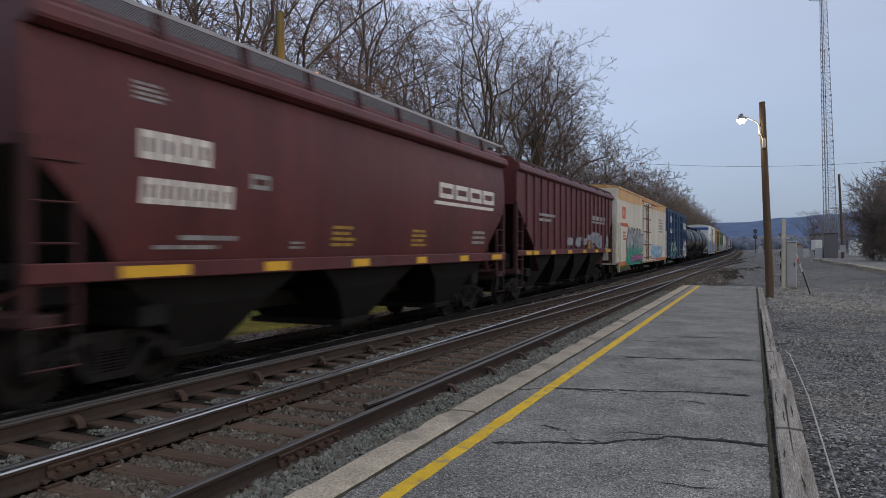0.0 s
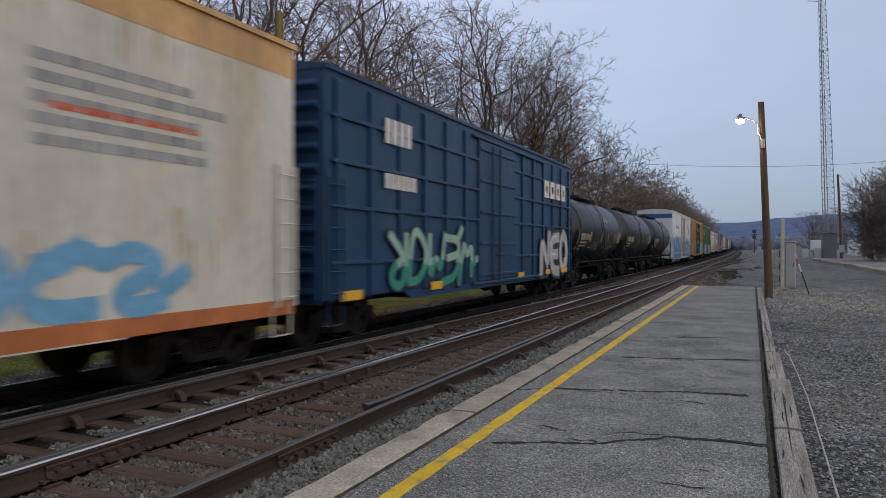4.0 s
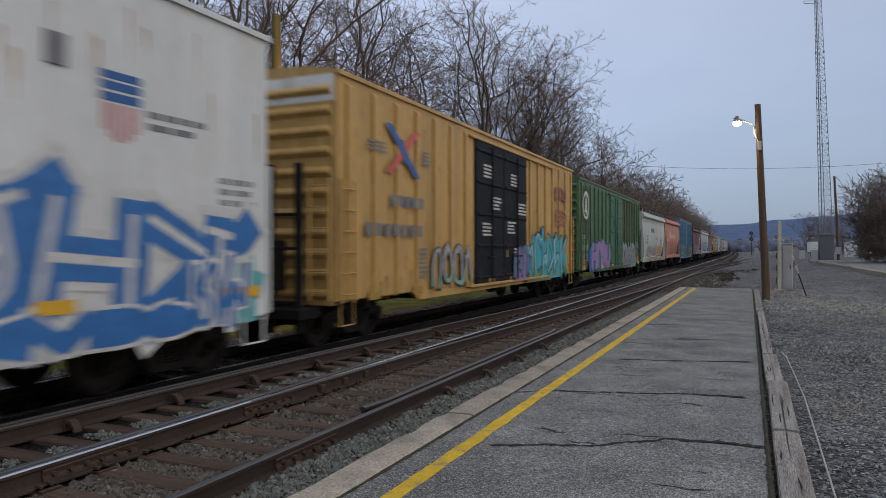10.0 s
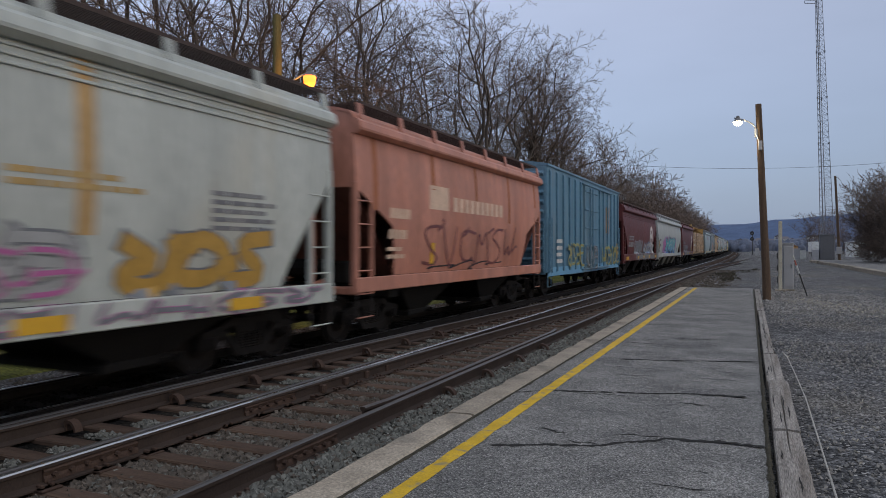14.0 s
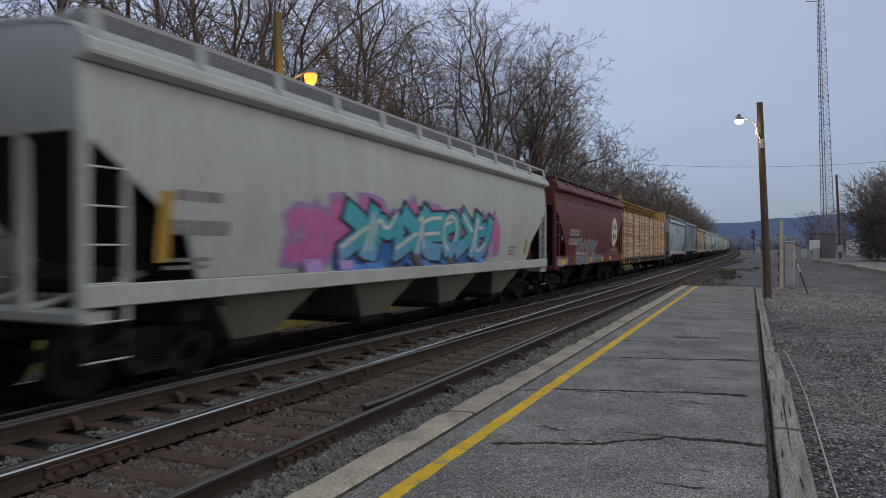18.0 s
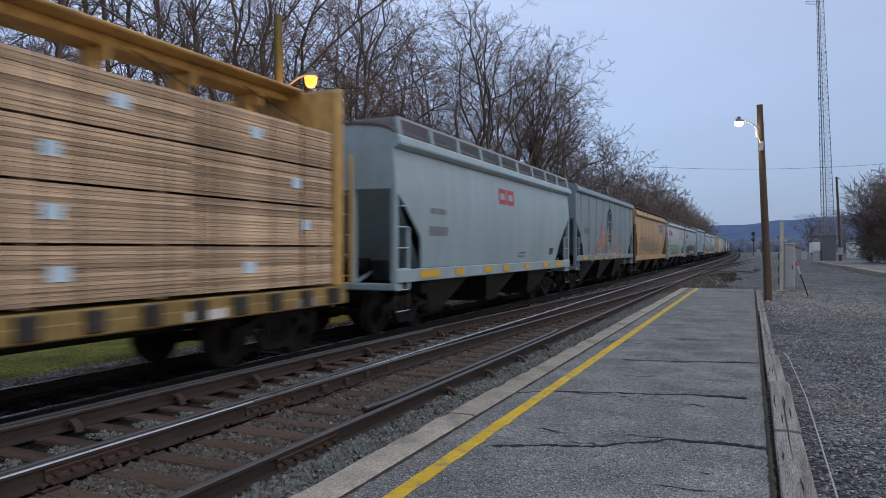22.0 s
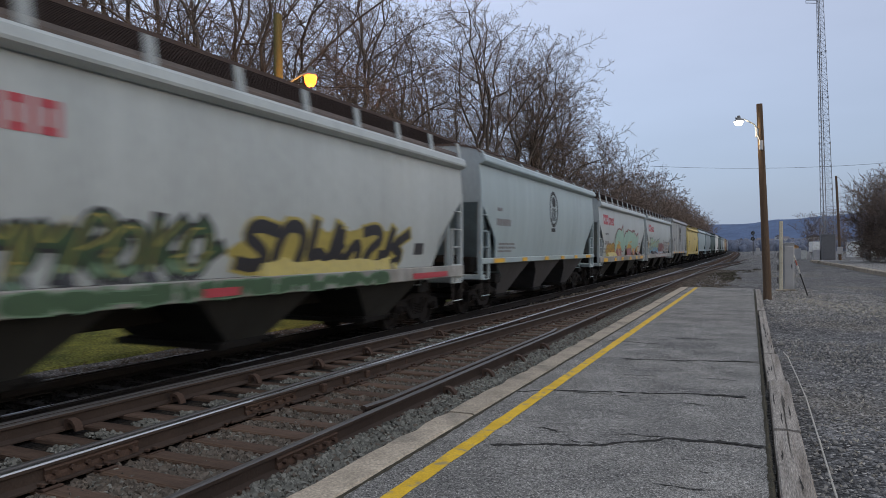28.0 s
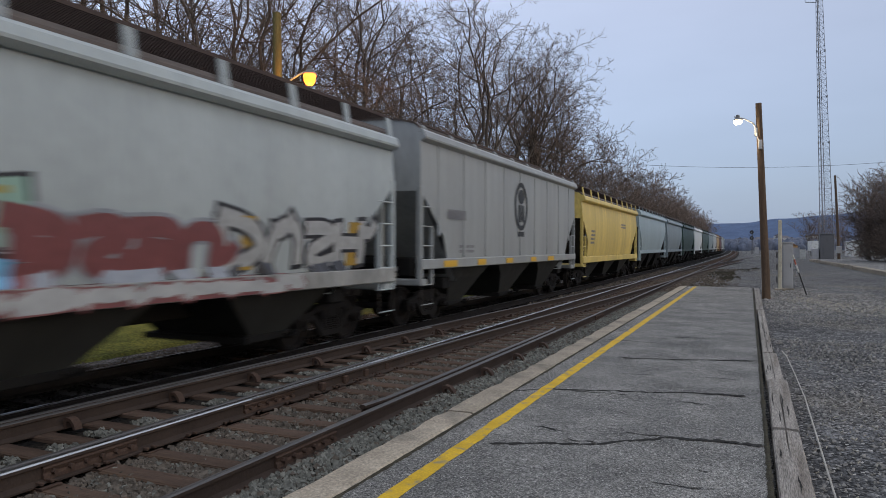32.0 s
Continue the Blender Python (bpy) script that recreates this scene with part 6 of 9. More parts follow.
c25 = couple(hopper("q", "pale grey covered hopper car with white and grey graffiti", 7.4, P_PALE, slope=P_PALE, sill_paint=P_SILL, roof=P_ROOF, bay_paint=P_BAY_DARK_SHADED, cut=(3.1, 2.1, 1.5), sill=1.42, sill_low=1.14, eave=3.92, rail_h=0.4), 401.14, 415.93)
c26 = couple(hopper("v", "grey panelled covered hopper car with a dark crest", 7.25, P_WARM_GREY, rib_d=0.03, bulge=0.02, ribs=9, slope=P_WARM_GREY, roof=P_ROOF, bay_paint=P_BAY_DARK_SHADED, cut=(3.1, 2.1, 1.5), sill=1.57, sill_low=1.34, eave=4.3, rail_h=0.14), 417.17, 431.67)
c27 = couple(hopper("r", "straw yellow covered hopper car", 7.6, P_STRAW, roof=P_ROOF, bay_paint=P_BAY_DARK_SHADED, cut=(3.1, 2.1, 1.5), sill=1.42, sill_low=1.15, eave=3.92, rail_h=0.4), 433.16, 448.37)
place = 449.6
for p, half, words in ((P_GREY_BLUE, 7.3, "blue-grey"), (P_MID_GREY, 6.8, "mid grey"), (P_DARK_GREEN, 7.3, "dark green"), (P_WHITE, 7.0, "white"), (P_DARK_GREEN, 7.3, "dark green"),
                       (P_MID_GREY, 7.3, "mid grey"), (P_PALE, 7.3, "pale grey"), (P_ORANGE_TAN, 7.3, "orange-tan"), (P_MAROON, 7.3, "maroon"), (P_PALE, 7.3, "pale grey"), (P_MID_GREY, 7.3, "mid grey")):
    couple(hopper("far" + words, words + " covered hopper car far down the train", half, p, eave=4.0, rail_h=0.35), place, place + 2 * half)
    place += 2 * half + 1.25

# ---- poles, lamps, cabinets and the yard beyond ----
LAMP_SODIUM = glow("sodium_lens", (1.0, 0.22, 0.025), 3.6)
LAMP_WARM = glow("warm_white_lens", (1.0, 0.8, 0.5), 9.0)


def street_lamp(label, base, top, arm_z, head, wood, lens, light_color, watts, lens_label, box_z=None, radius=0.15, size=1.0, deep=1.0):
    """A wooden pole with a curved pipe arm and a hooded lamp."""
    lamp = thing("street_lamp", label, "street lamp", "lamp poles", at=Matrix.Translation(base))
    b, t, h = Vector(base), Vector(top) - Vector(base), Vector(head) - Vector(base)
    f2 = Form()
    n = 10
    f2.tube([t * (i / n) - Vector((0, 0, 0.4 if i == 0 else 0)) for i in range(n + 1)], [radius * (1.12 - 0.32 * i / n) for i in range(n + 1)], 14)
    part("pole", f2, wood, lamp, smooth=50)
    a0 = t * ((arm_z - base[2]) / t.z)
    out = (h - a0)
    side = Vector((out.x, out.y, 0)).normalized()
    a0 = a0 + side * (radius * 0.9)
    pts = [a0 + Vector((0, 0, -0.35)), a0 + Vector((0, 0, -0.05)) + side * 0.03]
    for q in (0.15, 0.35, 0.6, 0.85, 1.0):
        pts.append(a0 + Vector((out.x * q, out.y * q, (h.z + 0.12 - a0.z) * math.sin(q * math.pi / 2))))
    f2 = Form()
    f2.tube(pts, 0.026, 8)
    f2.cbox(a0.x - 0.05, a0.x + 0.05, a0.y - 0.05, a0.y + 0.05, a0.z - 0.4, a0.z - 0.1, 0.015)
    part("arm", f2, GALV, lamp, smooth=50)
    f2 = Form()
    prof = [(0.03, 0.2), (0.055, 0.185), (0.065, 0.1), (0.12, 0.055), (0.165, 0.0), (0.155, 0.0), (0.12, 0.03), (0.04, 0.06)]
    seg = 20
    for k in range(seg):
        a = 2 * math.pi * k / seg
        f2.v += [(h.x + size * r * math.cos(a), h.y + size * r * math.sin(a), h.z + size * z) for r, z in prof]
    m = len(prof)
    f2.f = [(k * m + j, k * m + j + 1, (k + 1) % seg * m + j + 1, (k + 1) % seg * m + j) for k in range(seg) for j in range(m - 1)]
    f2.f.append(tuple(k * m for k in range(seg)))
    f2.m = [0] * len(f2.f)
    hood = part("hood", f2, mat("lamp_hood_grey", (0.14, 0.14, 0.14), 0.5, vary=0.2), lamp, smooth=40)
    f2 = Form()
    prof = [(0.02, -0.15 * deep), (0.08, -0.142 * deep), (0.13, -0.1 * deep), (0.155, -0.02), (0.11, 0.025)]
    for k in range(seg):
        a = 2 * math.pi * k / seg
        f2.v += [(h.x + size * r * math.cos(a), h.y + size * r * math.sin(a), h.z + size * z) for r, z in prof]
    m = len(prof)
    f2.f = [(k * m + j, k * m + j + 1, (k + 1) % seg * m + j + 1, (k + 1) % seg * m + j) for k in range(seg) for j in range(m - 1)]
    f2.f.append(tuple(k * m for k in range(seg)))
    f2.m = [0] * len(f2.f)
    part("lens", f2, lens, hood, lens_label, smooth=60)
    if box_z:
        p = t * ((box_z - base[2]) / t.z)
        part("conduit_box", Form().cbox(p.x - 0.06, p.x + 0.06, p.y - radius - 0.1, p.y - radius + 0.02, p.z - 0.16, p.z + 0.16, 0.015), GALV, lamp)
        f2 = Form()
        f2.tube([(p.x - 0.03, p.y - radius - 0.02, p.z + 0.1), (a0.x, a0.y - 0.05, a0.z - 0.3)], 0.015, 6)
        part("conduit", f2, GALV, lamp)
    light = new("lamp_light", bpy.data.lights.new("lamp_light", "POINT"))
    light.data.energy, light.data.color, light.data.shadow_soft_size = watts, light_color, 0.15
    light.location = b + h + Vector((0, 0, -0.3 * size * deep - 0.1))
    return lamp


street_lamp("leaning wooden pole with a lit warm white lamp", (0.44, 26.46, -0.05), (0.16, 26.34, 6.7), 5.95, (-0.49, 26.05, 6.1), POLE_WOOD, LAMP_WARM, (1.0, 0.8, 0.5), 60, "glowing warm white lens", 5.25, 0.125)
street_lamp("mossy wooden pole with a lit orange sodium lamp", (-12.45, 16.35, -0.3), (-12.56, 16.3, 8.46), 6.3, (-11.35, 16.2, 6.55), POLE_MOSS, LAMP_SODIUM, (1.0, 0.36, 0.04), 260, "glowing orange sodium lens", None, 0.15, 1.2, 1.75)

# marker post, cabinet and leaning stake
post = thing("marker_post", "square off-white wooden post beside a grey cabinet", "post", at=pose(1.0, 31.3, -0.06))
part("shaft", Form().cbox(-0.068, 0.068, -0.068, 0.068, -0.3, 2.88, 0.02), mat("cream_post_paint", (0.46, 0.43, 0.34), 0.7, vary=0.3, spots=(0.25, 0.22, 0.16), spot_scale=2), post)
part("foot", Form().cbox(-0.2, 0.2, -0.15, 0.15, -0.1, 0.1, 0.03), CONCRETE, post)
cab = thing("signal_cabinet", "plain grey steel signal cabinet on a low base", "cabinet", at=pose(1.3, 31.85, -0.06))
part("body", Form().cbox(-0.2, 0.2, -0.25, 0.25, 0.1, 1.95, 0.02), GREY_PAINT, cab)
part("hood", Form().cbox(-0.22, 0.22, -0.28, 0.28, 1.95, 2.0, 0.015), GREY_PAINT, cab)
part("base", Form().cbox(-0.24, 0.24, -0.28, 0.28, -0.2, 0.1, 0.02), CONCRETE, cab)
part("door", Form().cbox(-0.17, 0.17, -0.272, -0.25, 0.2, 1.85, 0.008), GREY_PAINT, cab)
part("handle", Form().cbox(0.09, 0.12, -0.3, -0.27, 0.95, 1.12, 0.008), BLACK_PAINT, cab)
for zz in (0.35, 0.85, 1.35):
    part("bracket_box", Form().cbox(-0.13, -0.085, -0.08, 0.08, zz, zz + 0.25, 0.01), BLACK_PAINT, post)
stake = thing("leaning_stake", "leaning stake, black below and white above", "stake", at=pose(1.85, 28.7, -0.08))
low, high = Vector((0, 0, -0.1)), Vector((-0.52, -0.22, 1.52))
part("shaft", Form().tube([low, low.lerp(high, 0.6)], 0.025, 8), BLACK_PAINT, stake, "black lower sleeve")
part("white_sleeve", Form().tube([low.lerp(high, 0.6), low.lerp(high, 0.78)], 0.027, 8), WHITE_PAINT, stake, "white sleeve")
part("red_band", Form().tube([low.lerp(high, 0.78), low.lerp(high, 0.9)], 0.027, 8), mat("red_band_paint", (0.4, 0.1, 0.06), 0.5), stake, "faded red band")
part("cap", Form().tube([low.lerp(high, 0.9), high], 0.028, 8), WHITE_PAINT, stake)

# lattice radio tower
tower = thing("lattice_tower", "tall slender steel lattice radio tower", "radio tower", at=pose(11.75, 136.9, -0.1))
TOWER_STEEL = mat("tower_steel", (0.2, 0.21, 0.23), 0.6, metal=0.3, vary=0.2)
TH = 46.0


def tower_leg(z, k):
    a = radians(90 + 120 * k)
    r = 1.22 - 0.62 * z / TH
    lean = -1.5 * z / TH
    return Vector((r * math.cos(a) + lean * 0.9, r * math.sin(a) - lean * 0.4, z))


for k in range(3):
    part("leg", Form().tube([tower_leg(z, k) for z in (0, TH)], [0.07, 0.045], 6), TOWER_STEEL, tower)
sections = 46
for k in range(3):
    f = Form()
    z = 0.0
    for i in range(sections):
        z1 = z + TH / sections
        f.tube([tower_leg(z, k), tower_leg(z, (k + 1) % 3)], 0.018, 4)
        f.tube([tower_leg(z, k), tower_leg(z1, (k + 1) % 3)], 0.016, 4)
        f.tube([tower_leg(z1, k), tower_leg(z, (k + 1) % 3)], 0.016, 4)
        z = z1
    part("bracing", f, TOWER_STEEL, tower)
for z in (12, 20, 28, 36):
    for k in range(3):
        p = tower_leg(z, k)
        part("flange", Form().tube([p - Vector((0, 0, 0.2)), p + Vector((0, 0, 0.2))], 0.11, 8), TOWER_STEEL, tower)
top = tower_leg(44.6, 1)
part("antenna_bracket", Form().tube([top, top + Vector((-1.7, -0.7, 0.05)), top + Vector((-1.7, -0.7, 0.5))], 0.06, 6).tube([top + Vector((0, 0, 0.5)), top + Vector((-1.7, -0.7, 0.5))], 0.04, 6), TOWER_STEEL, tower)
part("cable_ladder", Form().tube([tower_leg(0, 0).lerp(tower_leg(0, 1), 0.5), tower_leg(TH, 0).lerp(tower_leg(TH, 1), 0.5)], 0.09, 6), TOWER_STEEL, tower)

# utility pole with its box
up = thing("utility_pole", "plain dark wooden utility pole with a grey meter box", "utility pole", at=pose(10.8, 109.0, 0.1))
part("pole", Form().tube([(0, 0, -0.5), (-0.25, -0.1, 5.5), (-0.55, -0.25, 11.5)], [0.2, 0.17, 0.14], 10), POLE_WOOD, up, smooth=50)
part("meter_box", Form().cbox(-0.4, 0.25, -0.5, -0.18, 0.8, 1.8, 0.04), GREY_PAINT, up)
part("box_post", Form().cbox(-0.15, 0.0, -0.4, -0.28, -0.3, 0.8, 0.02), POLE_WOOD, up)

# overhead wire
f = Form()
pts = []
for i in range(31):
    q = i / 30
    pts.append((-20.0 + 58.0 * q, 78.7 + 26.2 * q, 11.9 - 6.06 * q + 9.4 * q * q))
tagged(part("overhead_wire", f.tube(pts, 0.017, 5), BLACK_PAINT), "thin dark overhead wire crossing the tracks", "wire")

# the second, lower platform across the yard
f = Form()
ys2 = [-20, 0, 20, 40, 52, 60, 70, 80, 90, 99]
edge_x = [7.9, 7.9, 7.8, 7.75, 7.65, 7.5, 7.3, 7.1, 6.9, 6.7]
o = Form()
for y, x in zip(ys2, edge_x):
    o.v += [(x, y, -0.2), (x, y, 0.2), (x + 0.3, y, 0.22), (x + 9, y, 0.24), (x + 9, y, -0.2)]
o.f = [(i * 5 + j, i * 5 + j + 1, i * 5 + j + 6, i * 5 + j + 5) for i in range(len(ys2) - 1) for j in range(4)] + [tuple(range(len(o.v) - 5, len(o.v)))]
o.m = [0 if (k % 4) in (2, 3) else 1 for k in range(len(o.f))]
tagged(part("far_platform", o, [ASPHALT, CONCRETE]), "low asphalt platform with a broken concrete edge across the yard", "platform", kind="structure")
rp = random.Random(5)
fk = thing("far_platform_kerb", "weathered concrete edge blocks of the low platform", "kerb", kind="structure")
for i in range(20):
    y = 40 + i * 3.0
    x = smooth_line([(40, 7.75), (60, 7.5), (99, 6.7)], y) - 0.03
    if rp.random() < 0.85:
        part("edge_block", lambda: Form().cbox(-0.14, 0.16, 0.03, 2.97, -0.3, 0.235, 0.03), CONCRETE, fk, key="edge_block", at=pose(x, y, rp.uniform(-0.05, 0.02), rp.uniform(-0.6, 0.6), 0, rp.uniform(0.2, 1.4)))

# sheds, trailer and buildings far down the yard
shed = thing("equipment_shed", "tall grey-green steel equipment shed under the tower", "shed", at=pose(10.3, 121.0, -0.1))
part("body", Form().cbox(-1.0, 0.95, -1.2, 1.2, 0, 3.8, 0.05), GREEN_GREY, shed)
part("roof", Form().cbox(-1.06, 1.01, -1.3, 1.3, 3.8, 3.92, 0.04), GREEN_GREY, shed)
part("door", Form().cbox(-0.5, 0.5, -1.24, -1.2, 0.1, 2.3, 0.01), GREEN_GREY, shed)
part("side_cabinet", Form().cbox(-2.0, -1.1, -1.0, 1.0, 0, 1.6, 0.04), GREY_PAINT, shed)
for x, y, w, h, words in ((6.2, 122.5, 0.5, 1.7, "small grey steel cabinet in the yard"), (7.1, 123.0, 0.45, 1.45, "small pale steel cabinet in the yard")):
    cb = thing("yard_cabinet", words, "cabinet", at=pose(x, y, -0.1))
    part("body", Form().cbox(-w, w, -0.4, 0.4, 0, h, 0.03), GREY_PAINT if w == 0.5 else WHITE_PAINT, cb)
    part("hood", Form().cbox(-w - 0.04, w + 0.04, -0.45, 0.45, h, h + 0.07, 0.02), GREY_PAINT, cb)
tr = thing("box_trailer", "white box trailer parked far down the yard", "trailer", at=pose(12.6, 172, -0.1))
part("body", Form().cbox(-1.3, 1.3, -5, 5, 1.0, 3.2, 0.05), WHITE_PAINT, tr)
part("chassis", Form().cbox(-1.0, 1.0, -4.8, 4.8, 0.75, 1.0, 0.03), BLACK_PAINT, tr)
for x in (-1.1, 1.1):
    for y in (-4.0, -2.9):
        part("wheel", lambda: Form().tube([(-0.14, 0, 0), (0.14, 0, 0)], 0.5, 14), BLACK_PAINT, tr, key="trailer_wheel", at=pose(x, y, 0.5))
bl = thing("storage_building", "long low white metal storage building beyond the bushes", "building", at=pose(22.0, 160.5, -0.1))
part("wall", Form().cbox(-4.5, 5.5, -6, 6, 0, 3.0, 0.05), WHITE_PAINT, bl)
part("roof", Form().extrude_y([(-4.8, 2.95), (5.8, 2.95), (0.5, 4.0)], -6.3, 6.3), GREY_PAINT, bl)
for x in (-2.5, 0.5, 3.2):
    part("door", Form().cbox(x - 0.9, x + 0.9, -6.05, -5.98, 0.05, 2.3, 0.02), GREY_PAINT, bl)
ho = thing("tan_shed", "low tan shed with a brown roof in the yard", "shed", at=pose(8.6, 191, -0.1))
part("wall", Form().cbox(-1.3, 1.3, -2, 2, 0, 2.2, 0.04), P_TAN_BAND, ho)
part("roof", Form().extrude_y([(-1.5, 2.15), (1.5, 2.15), (0, 2.9)], -2.2, 2.2), mat("brown_roof", (0.22, 0.12, 0.06), 0.8), ho)

# block signal down the line
sg = thing("block_signal", "dark railway signal mast with two heads", "railway signal", at=pose(-0.2, 196.5, -0.2))
part("mast", Form().tube([(0, 0, 0), (0, 0, 6.4)], 0.09, 8), BLACK_PAINT, sg)
for z in (5.8, 4.3):
    hd = part("signal_head", Form().tube([(-0.1, 0.15, z), (-0.1, -0.2, z)], 0.5, 14), BLACK_PAINT, sg)
    part("signal_lens", Form().tube([(-0.1, -0.21, z), (-0.1, -0.25, z)], 0.1, 10), GALV, hd)
part("relay_case", Form().cbox(0.6, 1.6, -0.4, 0.4, 0, 1.9, 0.04), GREY_PAINT, sg)
part("cross_arm", Form().cbox(-0.9, 0.9, -0.05, 0.05, 5.0, 5.1, 0.01), BLACK_PAINT, sg)

# houses of the far town
TOWN = mat("far_house_wall", (0.45, 0.45, 0.44), 0.8, vary=0.2)
TOWN_ROOF = mat("far_house_roof", (0.14, 0.13, 0.14), 0.8, vary=0.2)
rh = random.Random(21)
for i in range(16):
    d = rh.uniform(650, 1300)
    hs = thing("far_house", "small pale house in the distant town", "house", "houses of the distant town", at=pose(d * rh.uniform(-0.02, 0.11), d, (d - 430) * 0.009 + rh.uniform(1, 5), 0, 0, rh.uniform(0, 180)))
    w, dd, hh = rh.uniform(4, 8), rh.uniform(4, 6), rh.uniform(4, 6.5)
    part("wall", Form().box(-w, w, -dd, dd, -15, hh), TOWN, hs)
    part("roof", Form().extrude_x([(-dd - 0.4, hh), (dd + 0.4, hh), (0, hh + 2.6)], -w - 0.4, w + 0.4), TOWN_ROOF, hs)

# wooded ridge on the horizon
ridge = [(-2600, 60), (-1400, 66), (-350, 72), (0, 84), (60, 92), (140, 99), (260, 107), (380, 117), (500, 109), (800, 100), (1600, 85), (2600, 60)]
f = Form()
n = 160
for i in range(n + 1):
    x = -2600 + 5200 * i / n
    h = smooth_line(ridge, x) + 5 * noise.noise((x * 0.012, 0, 0)) + 2.5 * noise.noise((x * 0.05, 3, 0))
    y = 2500 - 0.02 * x
    f.v += [(x, y - 700, -5), (x, y - 250, h * 0.55 + 6 * noise.noise((x * 0.01, 8, 0))), (x, y, h), (x, y + 300, -5)]
f.f = [(i * 4 + j, i * 4 + j + 1, i * 4 + j + 5, i * 4 + j + 4) for i in range(n) for j in range(3)]
f.m = [0] * len(f.f)
tagged(part("far_ridge", f, HAZED_HILL, smooth=60), "wooded ridge on the horizon, haze in its blue-grey colour", "hill", kind="structure")

# ---- bare trees ----
def grow(seed, height, fork=0.35, limbs=6, width=0.25, kids=(9, 6, 4, 3), thick=0.011, gnarl=1.0, low=-0.15, lean=(0, 0), tip=0.006, stems=1, spread=1.0):
    """The bare frame of a tree: stout wood and fine twigs as two forms. Its limbs reach out to the hull of a rounded crown."""
    r = random.Random(seed)
    wood, fine = Form(), Form()

    def bar(f2, pts, r0, r1, seg):
        k = len(pts)
        o = len(f2.v)
        side = (pts[-1] - pts[0]).normalized().orthogonal().normalized()
        for i, p in enumerate(pts):
            way = (pts[min(i + 1, k - 1)] - pts[max(i - 1, 0)]).normalized()
            up = way.cross(side).normalized()
            out = up.cross(way)
            rad = r0 + (r1 - r0) * i / (k - 1)
            for q in range(seg):
                a = 6.2832 * q / seg
                w = p + (out * math.cos(a) + up * math.sin(a)) * rad
                f2.v.append((w.x, w.y, w.z))
        for i in range(k - 1):
            for q in range(seg):
                a, b2 = o + i * seg + q, o + i * seg + (q + 1) % seg
                f2.f.append((a, a + seg, b2 + seg, b2))

    def branch(p, d, goal, rad, level):
        last = level > len(kids)
        n = 1 if last else (8, 9, 6, 4, 2, 2)[level]
        ln = (goal - p).length
        bow = p + d * ln * 0.5
        off = Vector((0, 0, 0))
        pts = [p]
        for i in range(1, n + 1):
            q = i / n
            off += Vector((r.gauss(0, 1), r.gauss(0, 1), r.gauss(0, 0.7))) * (ln * 0.03 * gnarl * (0.5 if level == 0 else 1.0))
            pts.append(p * (1 - q) ** 2 + bow * (2 * q * (1 - q)) + goal * (q * q) + off)
        end = max(rad * (0.55 if level == 0 else 0.25), tip)
        if last:                                      # the outermost twigs end in a point
            side = d.orthogonal().normalized()
            up = d.cross(side)
            o = len(fine.v)
            for k in range(3):
                w = p + (side * math.cos(2.094 * k) + up * math.sin(2.094 * k)) * rad
                fine.v.append((w.x, w.y, w.z))
            fine.v.append(tuple(pts[-1]))
            fine.f += [(o, o + 1, o + 3), (o + 1, o + 2, o + 3), (o + 2, o, o + 3)]
            return None
        bar(wood if level < 3 else fine, pts, rad, end, (9, 6, 4, 3, 3, 3)[level])
        if level == 0:
            return pts, end
        count = kids[level - 1]
        for i in range(count):
            a = min((0.25 if level == 1 else 0.15) + 0.85 * (i + r.random()) / count, 0.98)
            j = a * n
            q = pts[int(j)].lerp(pts[min(int(j) + 1, n)], j - int(j))
            axis = (pts[min(int(j) + 1, n)] - pts[int(j)]).normalized()
            turn = r.uniform(0.65, 1.35) * radians(50 * spread)
            out = axis.orthogonal().normalized()
            out.rotate(Matrix.Rotation(i * 2.4 + r.random() * 1.4, 3, axis))
            nd = (axis * math.cos(turn) + out * math.sin(turn)).normalized()
            nl = ln * (0.54 - 0.19 * a) * r.uniform(0.6, 1.12)
            bend_to = Vector((r.gauss(0, 0.3), r.gauss(0, 0.3), r.uniform(-0.15, 0.25)))
            branch(q, nd, q + (nd + bend_to).normalized() * nl, max((rad + (end - rad) * a) * 0.66, tip), level + 1)
        return None

    for st in range(stems):
        az = 6.28 * st / stems + r.random()
        foot = Vector((0.3 * math.cos(az), 0.3 * math.sin(az), -0.3)) if stems > 1 else Vector((0, 0, -0.3))
        head = Vector((lean[0] * 0.4, lean[1] * 0.4, height * max(fork * 1.5, 0.12)))
        if stems > 1:
            head += Vector((math.cos(az), math.sin(az), 0)) * height * width * 0.4
        trunk, end = branch(foot, Vector((0, 0, 1)), head, thick * height / math.sqrt(stems), 0)
        cz, rz, rr = height * 0.54, height * 0.37, height * width * 0.86
        for i in range(limbs):
            a = 0.62 + 0.38 * (i + 0.5) / limbs if fork > 0.1 else 0.15 + 0.85 * (i + 0.5) / limbs
            p = trunk[int(a * 8)].lerp(trunk[min(int(a * 8) + 1, 8)], a * 8 - int(a * 8))
            el = low + (1.45 - low) * ((i + 0.6) / limbs) ** 0.9
            az2 = i * 2.4 + r.uniform(-0.4, 0.4) + seed + st
            rad2 = rr * r.uniform(0.8, 1.1) * math.cos(el)
            goal = Vector((rad2 * math.cos(az2) + lean[0], rad2 * math.sin(az2) + lean[1], cz + rz * math.sin(el) * r.uniform(0.9, 1.05)))
            d = (goal - p).normalized() * 0.6 + Vector((0, 0, 0.75))
            branch(p, d.normalized(), goal, max(end * (0.95 if i >= limbs - 2 else 0.72), tip), 1)
